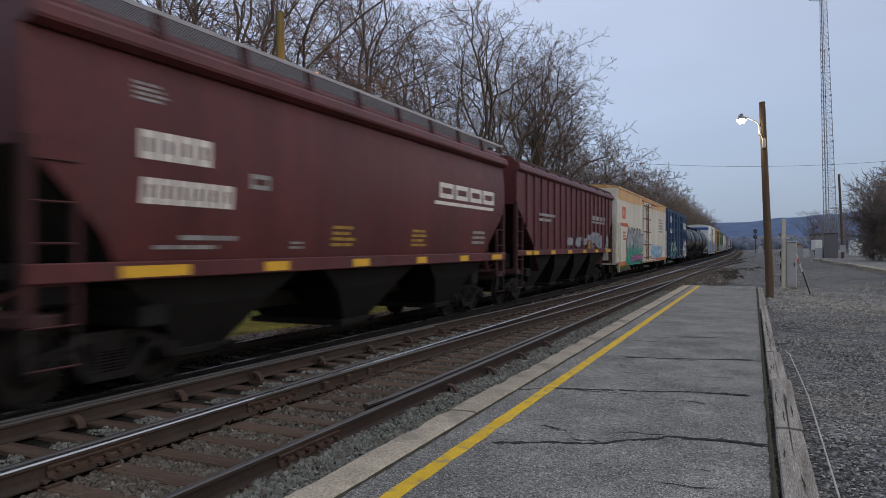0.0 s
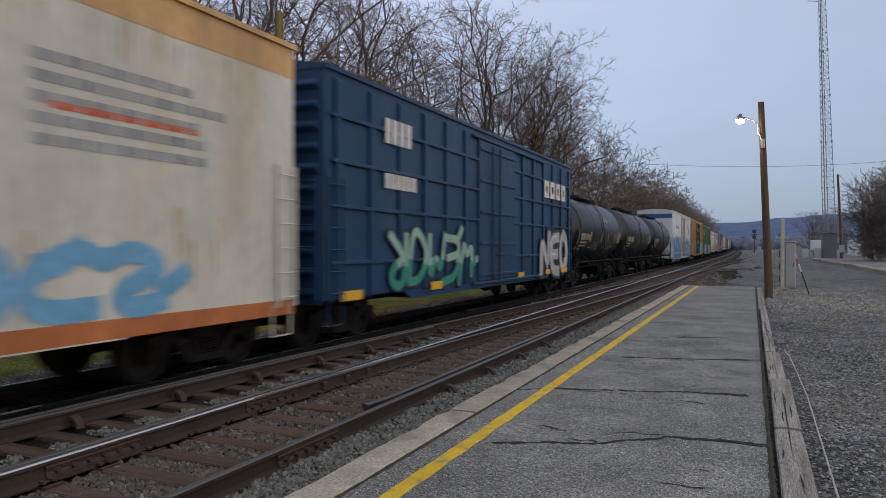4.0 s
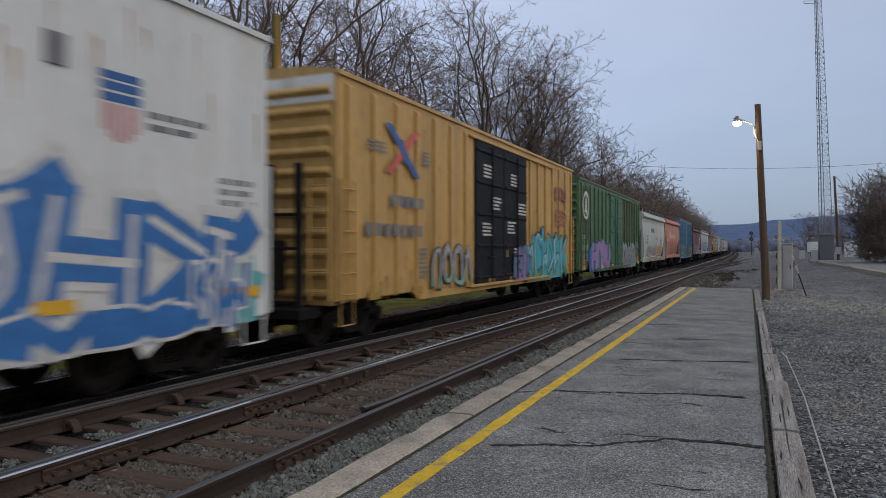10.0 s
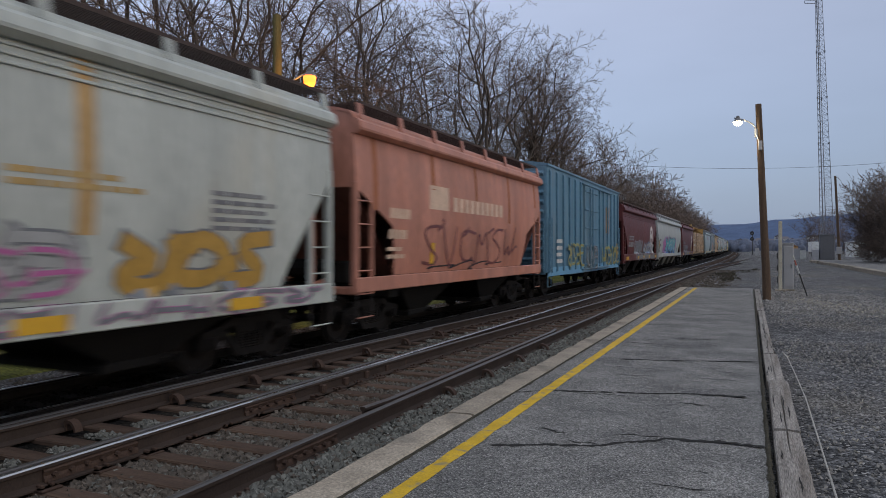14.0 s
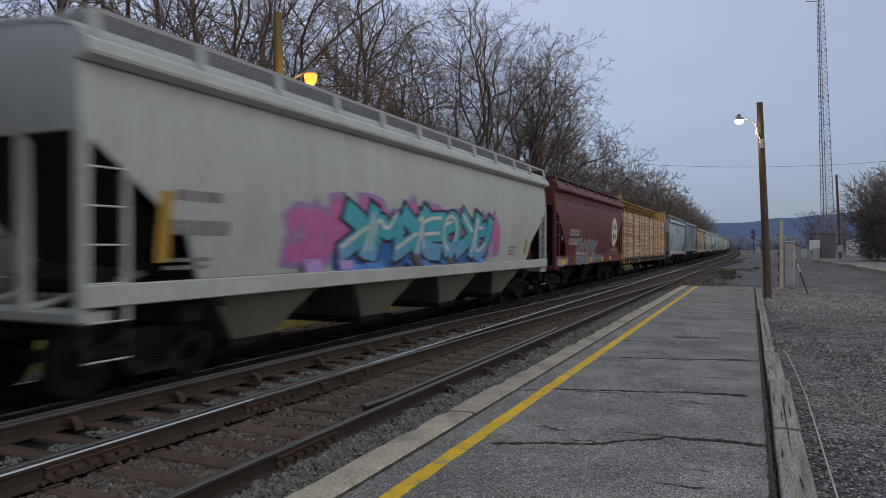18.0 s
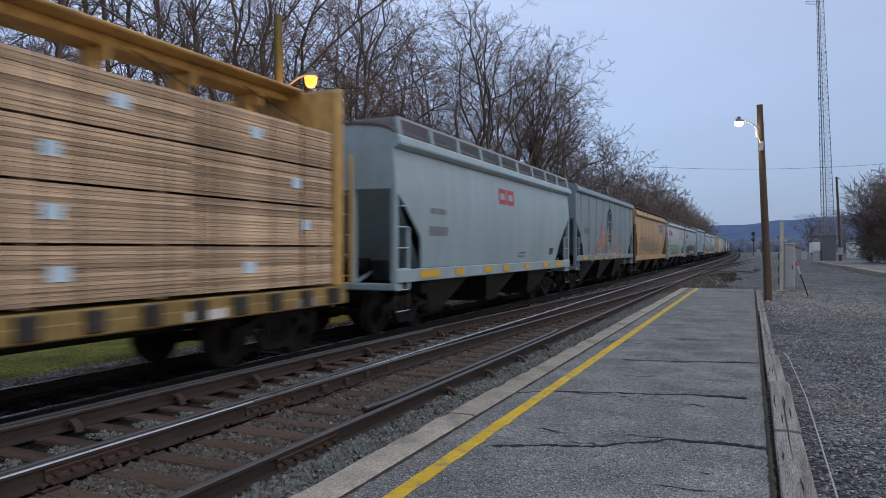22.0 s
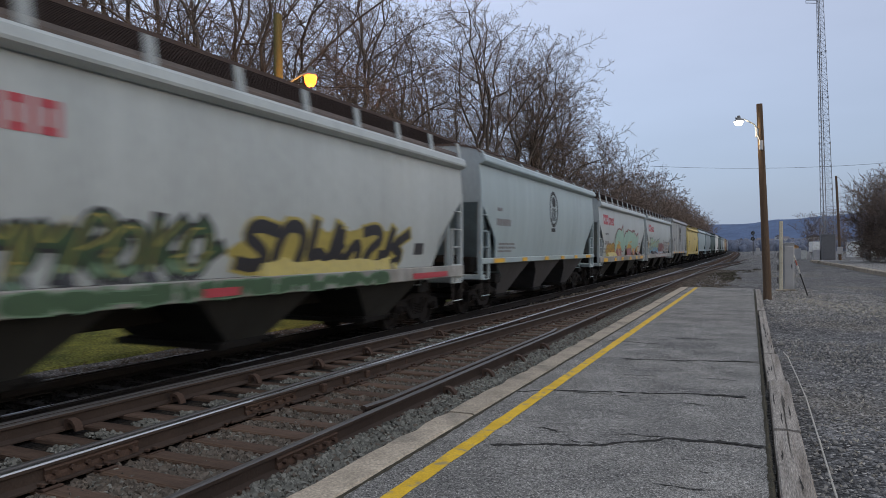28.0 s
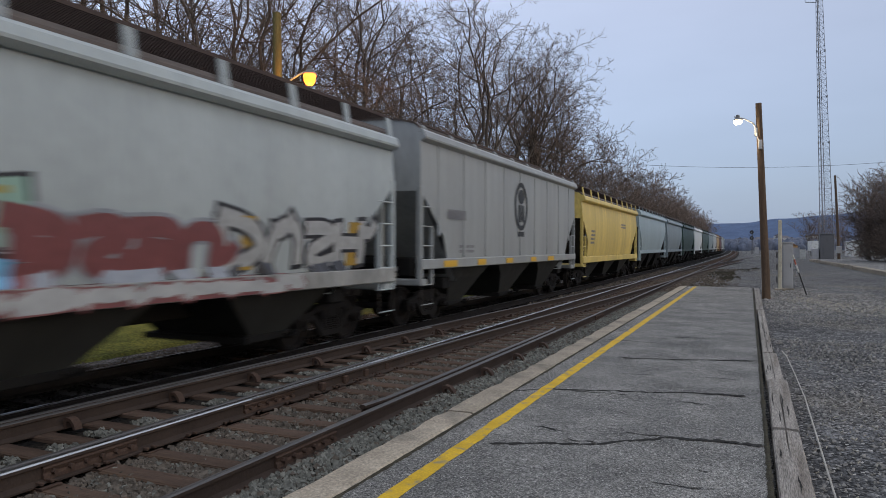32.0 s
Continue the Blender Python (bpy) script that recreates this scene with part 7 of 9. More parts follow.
    for f2 in (wood, fine):
        f2.m = [0] * len(f2.f)
    return wood, fine


def quick(f2, name, m):
    me = bpy.data.meshes.new(name)
    me.from_pydata(f2.v, [], f2.f)
    me.materials.append(m)
    me.polygons.foreach_set("use_smooth", [True] * len(me.polygons))
    return me


def tree_model(label, seed, height, m=BARK, **kw):
    wood, fine = grow(seed, height, **kw)
    t = thing("bare_tree", label, "tree", "bare trees along the line")
    a = new("trunk", quick(wood, "trunk", m))
    b = new("crown", quick(fine, "crown", TWIG))
    a.parent = b.parent = t
    return t


def scatter(model, spots):
    """The model stands on the first spot, copies of it on the others."""
    for k, (x, y, turn, lean) in enumerate(spots):
        m = pose(x, y, rise(x, y) - 0.05, lean, lean * 0.5, turn)
        if k == 0:
            model.matrix_basis = m
        else:
            copy_thing(model, m)


big = tree_model("tall bare tree with a forked trunk and fine twigs", 3, 19.6, fork=0.26, limbs=7, width=0.27, kids=(9, 6, 6, 4), thick=0.014, gnarl=0.85, tip=0.0085)
scatter(big, [(-17.0, 43, 60, 0), (-20.5, 35, 200, 2), (-17.0, 58.5, 215, -3), (-18.6, 63, 330, 0), (-19, 72, 150, 0)])
lean_tree = tree_model("tall bare tree with limbs leaning out over the line", 8, 20.5, fork=0.25, limbs=7, width=0.25, kids=(9, 6, 6, 4), thick=0.013, gnarl=0.8, lean=(0.8, 4.5), tip=0.0105)
scatter(lean_tree, [(-18.2, 52.5, 0, 0), (-22, 49, 140, 0)])
wide = tree_model("broad bare tree with low arching branches", 21, 17.0, fork=0.22, limbs=8, width=0.5, kids=(9, 7, 5, 4), thick=0.011, gnarl=0.75, low=-0.1, tip=0.0065)
scatter(wide, [(-17.6, 20.0, 0, 0), (-19.5, 26.5, 130, 0), (-18.5, 7.5, 220, 0)])
slim = tree_model("slender bare tree in the wood", 14, 18.0, fork=0.42, limbs=9, width=0.16, kids=(6, 6, 5), thick=0.0058, gnarl=0.55, low=-0.9, tip=0.006)
scatter(slim, [(-17.5, 13.2, 0, 0), (-19.0, 14.0, 90, 2), (-19.5, 16.2, 200, 1), (-20.5, 19.5, 300, 1), (-22.5, 23.5, 60, 0), (-21, 11.5, 160, -2), (-22, 17.5, 20, 1), (-24, 21, 250, 0), (-18.2, 31.0, 60, 0), (-18.3, 11.8, 30, 1),
               (-19.5, 38.0, 120, -1), (-24.5, 30.5, 220, 0), (-26, 15, 77, 0), (-19.8, 46.5, 10, 0), (-21.5, 60, 190, 0), (-20.2, 23.0, 140, 2), (-23.5, 13.5, 320, 1), (-25, 25.5, 170, -1), (-21.2, 27.5, 75, 1)])
snag = tree_model("young bare tree crowded among the others", 19, 12.0, fork=0.3, limbs=10, width=0.26, kids=(8, 6, 6), thick=0.0075, gnarl=0.8, low=-0.9, tip=0.0085)
scatter(snag, [(-18.0, 33.5, 0, 0), (-19.2, 28.5, 130, 2), (-18.4, 37.5, 250, -2), (-19.0, 41.0, 70, 0), (-18.6, 48.5, 180, 0), (-19.5, 53.0, 20, 0), (-18.5, 62, 100, 0), (-17.5, 67, 300, 0), (-21, 15, 40, 0), (-22.5, 20, 110, 0), (-24, 26, 15, 0),
               (-18.6, 24.0, 200, 0), (-20.2, 31.0, 300, 0), (-21.0, 38.5, 80, 0), (-20.0, 44.5, 240, 0), (-18.8, 58.0, 30, 0)])
far_tree = tree_model("bare tree in the far row along the line", 31, 14.5, fork=0.2, limbs=9, width=0.36, kids=(9, 6, 5), thick=0.008, low=-0.5, gnarl=0.8, tip=0.015)
rt = random.Random(17)
spots = []
y = 73.0
while y < 330:
    for x in (-16.5, -21.5):
        yy = y + rt.uniform(-3, 3)
        spots.append((x + rt.uniform(-1.5, 1.5) + bend(yy), yy, rt.uniform(0, 360), rt.uniform(-2, 2)))
    y += 7.5 + y * 0.02
for k in range(20):                              # the back of the wood
    spots.append((rt.uniform(-36, -26), 6 + k * 4.0 + rt.uniform(-1, 1), rt.uniform(0, 360), rt.uniform(-2, 2)))
scatter(far_tree, [q for q in spots if q[1] <= 100])
dense_tree = tree_model("bushy bare tree in the far row along the line", 35, 13.5, fork=0.12, limbs=9, width=0.38, kids=(8, 6, 4), thick=0.009, low=-0.6, gnarl=0.8, tip=0.026)
scatter(dense_tree, [q for q in spots if q[1] > 100])
brush = tree_model("dense bare undergrowth at the back of the wood", 52, 5.5, fork=0.03, limbs=5, stems=3, width=0.5, kids=(7, 5, 5), thick=0.01, low=-0.5, gnarl=0.8, tip=0.011)
scatter(brush, [(-20.5 - 1.8 * (k % 4), -8 + 3.0 * k, 77 * k, 0) for k in range(26)])
bush = tree_model("tangled bare bush beside the low platform", 44, 9.2, fork=0.04, limbs=6, stems=5, width=0.36, kids=(9, 6, 4), thick=0.011, low=-0.3, gnarl=0.6, spread=0.75, tip=0.016)
scatter(bush, [(12.0, 88, 0, 0), (14.5, 84, 100, 0), (13.4, 80, 200, 0), (16.5, 86, 300, 0), (16.0, 78, 50, 0), (19.5, 82, 150, 0), (18.5, 92, 20, 0), (23, 86, 70, 0)])
hedge = tree_model("low dense thicket at the foot of the bushes", 47, 4.2, fork=0.03, limbs=5, stems=4, width=0.6, kids=(8, 6, 5), thick=0.011, low=-0.7, gnarl=0.7, tip=0.019)
scatter(hedge, [(11.6, 87, 0, 0), (12.6, 83, 80, 0), (13.5, 78, 160, 0), (14.5, 74, 240, 0), (15.5, 81, 300, 0), (17, 75, 20, 0), (19, 78, 100, 0), (14.5, 90, 200, 0)])
for k, (x, yy) in enumerate(((23, 300), (33, 320), (42, 310), (52, 330), (17, 260), (60, 300), (22, 250))):
    copy_thing(dense_tree, pose(x, yy, -0.3, 0, 0, k * 60))

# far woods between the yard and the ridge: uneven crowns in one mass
# the bluish grey carries the haze; no haze hangs in the air here
HAZED_WOOD = mat("far_bare_wood", (0.125, 0.14, 0.18), 1.0, vary=0.4, scale=0.1, fine=0.7, bump=0)
f = Form()
rw = random.Random(8)
for _ in range(1500):
    d = rw.uniform(430, 1100)
    x, zb = d * rw.uniform(-0.14, 0.22), (d - 430) * 0.009
    h, w = rw.uniform(3.5, 7.5), rw.uniform(1.5, 4)
    ring = 6
    o = len(f.v)
    for zz, ww in ((-0.3, 0.9), (0.3, 1.0), (0.62, 0.85), (0.86, 0.55), (1.0, 0.1)):
        f.v += [(x + w * ww * rw.uniform(0.8, 1.2) * math.cos(6.283 * k / ring), d + w * ww * math.sin(6.283 * k / ring), zb + h * zz * rw.uniform(0.93, 1.07)) for k in range(ring)]
    f.f += [(o + i * ring + k, o + i * ring + (k + 1) % ring, o + (i + 1) * ring + (k + 1) % ring, o + (i + 1) * ring + k) for i in range(4) for k in range(ring)]
    f.f.append(tuple(o + 4 * ring + k for k in range(ring)))
f.m = [0] * len(f.f)
tagged(part("far_wood", f, HAZED_WOOD, smooth=80), "bare far woods before the ridge, haze in their bluish grey", "wood", kind="stuff")

# ---- marks, emblems and graffiti on the cars ----
def stencil(c, y0, y1, z0, z1, n, m, gap=0.2, hollow=False, name="stencil"):
    """A line of n plain blocks in the place of painted characters."""
    car, x, _ = c
    w = (y1 - y0) / n
    for i in range(n):
        a, b = y0 + i * w, y0 + (i + 1 - gap) * w
        t = min((b - a) * 0.34, (z1 - z0) * 0.3)
        if hollow:
            spans = ((a, a + t, z0, z1), (b - t, b, z0, z1), (a + t, b - t, z0, z0 + t), (a + t, b - t, z1 - t, z1))
        else:
            spans = ((a, b, z0, z1),)
        for q in spans:
            part(name, Form().box(x, x + 0.004, *q), m, car)


def lines(c, y0, y1, z0, z1, n, m, seed=1):
    """Rows of thin bars in the place of small print."""
    r = random.Random(seed)
    car, x, _ = c
    f2 = Form()
    h = (z1 - z0) / n
    for i in range(n):
        a, b = y0, y0 + (y1 - y0) * r.uniform(0.7, 1.0)
        q = a
        while q < b:
            e2 = min(q + r.uniform(0.15, 0.45), b)
            f2.box(x, x + 0.004, q, e2, z0 + i * h, z0 + i * h + h * 0.55)
            q = e2 + 0.05
    return part("small_print", f2, m, car)


def marks_yellow(c, spans, z0, z1, m=REFLECT, out=0.085):
    car, x, _ = c
    for y0, y1 in spans:
        part("reflector", Form().box(x + out - 0.045, x + out - 0.038, y0, y1, z0, z1), m, car, "yellow reflective strip")


def emblem(c, y, z, r, m_face, m_mark, kind):
    """A round or oval painted emblem as plain shapes."""
    car, x, _ = c
    f2 = Form()
    if kind == "cross":
        disc(f2, x + 0.003, y, z, r, 0)
        for k in range(4):                       # four quarter fields leave a plain cross
            a0 = math.pi / 2 * k + 0.3
            ring = [(x + 0.006, y + r * q * math.cos(a0 + (math.pi / 2 - 0.6) * j / 6), z + r * q * math.sin(a0 + (math.pi / 2 - 0.6) * j / 6)) for q in (0.3, 0.66) for j in range(7)]
            f2.add(ring, [(j, j + 1, j + 8, j + 7) for j in range(6)], 1)
    elif kind == "trees":
        disc(f2, x + 0.003, y, z, r, 0, r_in=r * 0.78)
        f2.box(x, x + 0.004, y - r * 0.08, y + r * 0.08, z - r * 0.7, z + r * 0.72)
        for zz, q in ((0.3, 0.3), (-0.02, 0.42), (-0.38, 0.5)):
            f2.add([(x + 0.0045, y - q * r, z + (zz - 0.12) * r), (x + 0.0045, y + q * r, z + (zz - 0.12) * r), (x + 0.0045, y + q * r * 0.5, z + (zz + 0.16) * r), (x + 0.0045, y - q * r * 0.5, z + (zz + 0.16) * r)], [(0, 1, 2, 3)])
    elif kind == "crest":
        disc(f2, x + 0.003, y, z + r * 0.1, r, 0, r_in=r * 0.8, ry=0.86)
        disc(f2, x + 0.003, y, z + r * 0.5, r * 0.3, 0, ry=1.3)
        for q in range(-2, 3):
            f2.box(x, x + 0.004, y + q * r * 0.16 - r * 0.04, y + q * r * 0.16 + r * 0.04, z - r * 0.55, z + r * 0.15)
        f2.box(x, x + 0.004, y - r * 0.4, y + r * 0.4, z - r * 1.15, z - r * 0.95)
    elif kind == "shield":
        for za, zb in ((0.15, 0.34), (0.4, 0.58), (0.63, 0.8)):
            f2.box(x, x + 0.004, y - r * 0.52, y + r * 0.52, z + r * za, z + r * zb, 0)
        for q in range(6):                       # stripes that shorten to a round foot
            e = abs(q - 2.5) / 2.5
            f2.box(x, x + 0.004, y - r * 0.5 + q * r * 0.175, y - r * 0.5 + q * r * 0.175 + r * 0.1, z - r * (0.72 - 0.25 * e * e), z + r * 0.1, 1)
    return part("emblem", f2, [m_face, m_mark], car, "painted emblem")


DIRT_WHITE = mat("faded_white", (0.29, 0.295, 0.3), 0.7, vary=0.35, scale=3)
PALE_PEACH = mat("faded_peach", (0.62, 0.45, 0.33), 0.6, vary=0.3, scale=3)



def tall_patch(x, y0, y1, z0, z1):
    f2 = Form()
    for i in range(9):
        z = z0 + (z1 - z0) * i / 8
        f2.v += [(x + 0.002, y0, z), (x + 0.002, y1, z)]
    f2.f = [(2 * i, 2 * i + 1, 2 * i + 3, 2 * i + 2) for i in range(8)]
    f2.m = [0] * 8
    return f2


RUST_RUN = mat("rust_run", (0.16, 0.085, 0.045), 0.8, vary=0.4, scale=4, stretch=(1, 1, 0.2))
SOFT_RUN = mat("pale_rust_run", (0.4, 0.3, 0.19), 0.8, vary=0.4, scale=4, stretch=(1, 1, 0.2))


def rust_runs(c, y0, y1, z0, z1, n, seed, m=RUST_RUN, out=0.003):
    """Thin rust runs that hang from seams and fittings and taper downwards."""
    r = random.Random(seed)
    f2 = Form()
    for _ in range(n):
        y, zt, ln, w = r.uniform(y0, y1), r.uniform(z0, z1), r.uniform(0.15, 0.8), r.uniform(0.008, 0.035)
        f2.add([(c[1] + out, y - w, zt), (c[1] + out, y + w, zt), (c[1] + out, y + w * 0.2, zt - ln), (c[1] + out, y - w * 0.2, zt - ln)], [(0, 1, 2, 3)])
    runs = part("rust_stain", f2, m, c[0], "rust runs")
    runs["kind"] = "stuff"


# maroon hopper
c = c1
stencil(c, -5.85, -4.62, 2.9, 3.25, 4, INK_WHITE, 0.15, True)
stencil(c, -5.8, -4.17, 2.36, 2.68, 6, INK_WHITE, 0.15, True)
lines(c, -5.92, -5.38, 3.6, 3.85, 4, DIRT_WHITE)
stencil(c, -3.85, -3.42, 2.68, 2.9, 1, DIRT_WHITE, 0, True)
lines(c, -5.12, -4.06, 1.92, 2.04, 1, DIRT_WHITE, 2)
lines(c, -5.54, -4.1, 1.8, 1.9, 1, DIRT_WHITE, 3)
lines(c, -2.76, -2.34, 1.8, 1.95, 2, DIRT_WHITE, 4)
lines(c, -1.61, -0.83, 1.84, 2.25, 4, INK_YELLOW, 5)
lines(c, 1.49, 2.26, 1.84, 2.25, 4, INK_YELLOW, 6)
lines(c, 5.0, 6.1, 1.9, 2.3, 3, DIRT_WHITE, 7)
stencil(c, 2.75, 6.5, 2.98, 3.34, 4, INK_WHITE, 0.12, True)
stencil(c, 2.5, 6.36, 2.82, 2.9, 1, INK_WHITE, 0)
marks_yellow(c, [(-6.16, -5.09), (-3.59, -3.01), (-1.11, -0.54), (1.49, 1.96), (3.89, 4.41), (6.14, 6.93)], 1.47, 1.61)
# ribbed maroon hopper
c = (c2[0], c2[1] + 0.05, c2[2])
lines(c, -5.5, -3.5, 2.7, 3.05, 2, DIRT_WHITE, 8)
for y0, y1, z0, z1 in ((-1.7, -0.9, 1.9, 2.15), (-0.3, 0.5, 1.85, 2.2), (1.1, 1.6, 1.9, 2.15), (1.8, 2.5, 2.1, 2.34), (2.6, 3.3, 1.98, 2.42), (3.45, 4.15, 1.78, 2.45), (4.25, 4.8, 1.74, 2.3), (5.75, 6.25, 1.82, 2.3)):
    sprayed(c[0], c[1], y0, z0, y1, z1, 3, "grey", "grey", int(y0 * 10) + 100, None, weight=0.34, rim=0.03, lean=0.2)
f = Form()
for k, (y0, y1) in enumerate(((2.62, 3.3), (3.45, 4.2), (4.35, 4.95), (5.2, 5.6))):   # slanted worn name over an underline
    for z0, z1 in ((3.1, 3.2), (3.02, 3.09), (2.87, 2.96)):
        lean = 0.1 if z0 > 3 else 0.0
        f.add([(c[1] + 0.004, y0 + lean, z0), (c[1] + 0.004, y1, z0), (c[1] + 0.004, y1 + lean * 0.5, z1), (c[1] + 0.004, y0 + lean * 1.6, z1)], [(0, 1, 2, 3)])
part("stencil", f, DIRT_WHITE, c[0])
for k in range(4):
    part("small_print", Form().box(c[1], c[1] + 0.004, 1.95, 2.42, 1.74 + 0.085 * k, 1.8 + 0.085 * k), INK_YELLOW, c[0], "faded yellow notice lines")
for k in range(3):
    part("small_print", Form().box(c[1], c[1] + 0.004, 2.66, 3.2, 1.75 + 0.065 * k, 1.78 + 0.065 * k), DIRT_WHITE, c[0])
marks_yellow(c, [(-6.9, -6.3), (-6.07, -5.5), (-3.96, -3.4), (-1.54, -0.92), (1.05, 1.62), (3.5, 4.08), (5.85, 6.3), (6.45, 7.0)], 1.56, 1.69, out=0.04)
# cream refrigerator car
c = c3
f = Form()
for i in range(61):
    y = -10.68 + 21.36 * i / 60
    f.v += [(c[1] + 0.003, y, 4.5 - 0.12 * (y < 0) * min(1.0, -y / 6) + 0.06 * noise.noise((y * 0.8, 0, 0)) + 0.03 * noise.noise((y * 4, 0, 0))), (c[1] + 0.003, y, 4.97)]
f.f = [(2 * i, 2 * i + 1, 2 * i + 3, 2 * i + 2) for i in range(60)]
f.m = [0] * 60
part("top_band", f, P_TAN_BAND, c[0], "tan band under the roof with a worn wavy edge")
part("rusty_foot", Form().box(c[1], c[1] + 0.005, -10.68, 10.68, 0.77, 1.0), P_RUSTY, c[0], "rusty orange strip along the foot")
stencil(c, -9.32, -8.23, 3.38, 4.05, 1, INK_RUST, 0, False, "logo_block")
stencil(c, -9.0, -8.5, 3.6, 3.85, 2, P_CREAM, 0.3, False, "logo_block")
stencil(c, -9.88, -7.42, 2.95, 3.15, 10, INK_RUST, 0.2)
lines(c, -9.0, -7.9, 2.2, 2.75, 3, INK_RUST, 9)
lines(c, 6.28, 9.12, 2.9, 4.0, 5, DIRT_WHITE, 10)
lines(c, 6.5, 9.0, 3.3, 3.45, 1, INK_RUST, 11)
sprayed(c[0], c[1] + 0.004, -8.0, 0.78, -1.75, 1.25, 6, "teal", "teal", 13, "teal", puff=0.1)
sprayed(c[0], c[1] + 0.02, -7.9, 0.86, -1.9, 2.95, 5, "grey", "black", 12, None, low="teal", split=0.44, weight=0.4, rim=0.07, taper=0.1)
sprayed(c[0], c[1] + 0.04, -6.6, 0.95, -2.3, 1.35, 5, "pink", "black", 14, None, weight=0.12, rim=0.02)
sprayed(c[0], c[1] + 0.004, 2.0, 0.9, 8.1, 1.95, 6, "sky", "sky", 15, None, low="blue", split=0.18, weight=0.26, rim=0.0)
part("graffiti", Form().box(c[1], c[1] + 0.004, 1.9, 8.4, 0.8, 0.98), SPRAY["sky"], c[0], "sprayed blue base line")
lines(c, -0.45, 0.43, 4.22, 4.34, 1, INK_RUST, 12)
marks_yellow(c, [(-10.3, -9.7), (-8.0, -7.6)], 1.12, 1.35, out=0.05)
rust_runs(c, -2.2, -1.75, 1.6, 4.6, 14, 1)
rust_runs(c, 1.55, 1.8, 1.6, 4.6, 10, 2)
rust_runs(c, -10.4, 10.4, 4.3, 4.6, 46, 3, SOFT_RUN)
rust_runs(c, -10.4, 10.4, 1.3, 2.4, 40, 4, SOFT_RUN)
rust_runs(c, -1.7, 1.5, 1.6, 4.6, 40, 5, RUST_RUN, 0.073)
# dark blue boxcar
c = (c4[0], c4[1] + 0.062, c4[2])
stencil(c, 4.74, 7.76, 3.55, 4.15, 4, INK_WHITE, 0.25, True)
sprayed(c[0], c[1], 4.2, 0.78, 7.95, 2.5, "NEO", "silver", "black", 16, None, weight=0.3, rim=0.1, shine="white")
sprayed(c[0], c[1], -6.6, 0.9, -2.0, 2.2, 5, "mint", "black", 17, None, low="teal", weight=0.2, rim=0.04, lean=0.2)
stencil(c, -6.6, -5.4, 3.9, 4.4, 4, INK_WHITE, 0.3)
stencil(c, -6.6, -5.2, 3.0, 3.3, 6, INK_WHITE, 0.3)
marks_yellow(c, [(7.0, 7.87), (4.89, 5.42), (-8.2, -7.5), (-4.5, -3.9), (1.8, 2.4)], 0.86, 1.04, out=0.05)
marks_yellow(c, [(7.36, 7.64)], 1.21, 1.42, out=0.05)
for z in (1.55, 2.55, 3.35, 4.15):
    part("panel_seam", Form().cbox(1.55, 1.615, -8.5, 8.5, z - 0.035, z + 0.035, 0.01), P_BLUE, c[0])
# tank cars
for k, (car, rad, _) in enumerate(tanks):
    zc = 2.58
    def patch(name, m, y0, y1, z0, z1, label=""):
        shell_patch(car, name, m, rad, zc, y0, y1, z0, z1, label)
    for i in range(4):
        patch("stencil", DIRT_WHITE, -4.45 + i * 0.22, -4.27 + i * 0.22, 2.14, 2.42)
    for i in range(6):
        patch("stencil", DIRT_WHITE, -3.45 + i * 0.125, -3.35 + i * 0.125, 2.14, 2.4)
    patch("small_print", DIRT_WHITE, -4.4, -3.1, 1.98, 2.06)
    patch("small_print", DIRT_WHITE, -4.4, -3.2, 1.84, 1.91)
    patch("small_print", DIRT_WHITE, -4.45, -3.95, 1.7, 1.76)
    patch("small_print", DIRT_WHITE, -2.4, -1.8, 1.78, 1.82)
    for y0 in (-2.66, -0.25, 1.4, 3.15):
        patch("yellow_bar", INK_YELLOW, y0, y0 + 0.24, 2.03, 2.5, "yellow vertical bar")
    for i in range(5):
        patch("small_print", DIRT_WHITE, 3.95, 4.85, 2.06 + i * 0.11, 2.12 + i * 0.11)
    patch("yellow_band", INK_YELLOW, 4.55, 4.62, 1.7, 2.6, "yellow band")
    patch("yellow_band", INK_YELLOW, -4.9, -4.8, 1.7, 2.6, "yellow band")
    for i in range(3):
        patch("small_print", DIRT_WHITE, -0.95, -0.45, 1.66 + i * 0.08, 1.7 + i * 0.08)
    patch("small_print", DIRT_WHITE, 2.64, 3.07, 1.76, 1.86)
    if k == 0:
        for i in range(4):
            patch("stencil", DIRT_WHITE, 0.4 + i * 0.36, 0.68 + i * 0.36, 3.02, 3.16)
        for y0, y1, z0, z1, n, sd in ((-1.95, -0.6, 1.6, 2.2, 3, 20), (0.75, 2.85, 1.35, 2.1, 4, 21)):
            sprayed(car, rad + 0.01, y0, z0, y1, z1, n + 2, "dim_grey", "black", sd, None, weight=0.12, rim=0.02, lean=0.25)
        for ob in car.children:
            if ob.name.startswith("graffiti"):
                for v in ob.data.vertices:
                    v.co.x -= rad - math.sqrt(rad * rad - (v.co.z - zc) ** 2)
# white refrigerator car
c = c8
stencil(c, -6.35, -5.1, 3.5, 3.82, 4, INK_GREY, 0.3)
stencil(c, -4.75, -3.39, 3.5, 3.82, 5, INK_GREY, 0.35)
sprayed(c[0], c[1] + 0.004, -9.2, 0.72, -1.4, 1.5, 6, "mint", "mint", 22, "mint", puff=0.05)
sprayed(c[0], c[1] + 0.014, -9.15, 0.8, -2.0, 2.8, 5, "blue", "white", 23, None, weight=0.36, rim=0.09, shine="sky")
sprayed(c[0], c[1] + 0.034, -8.6, 0.74, -2.2, 1.2, 7, "blue", "white", 61, None, weight=0.3, rim=0.04)
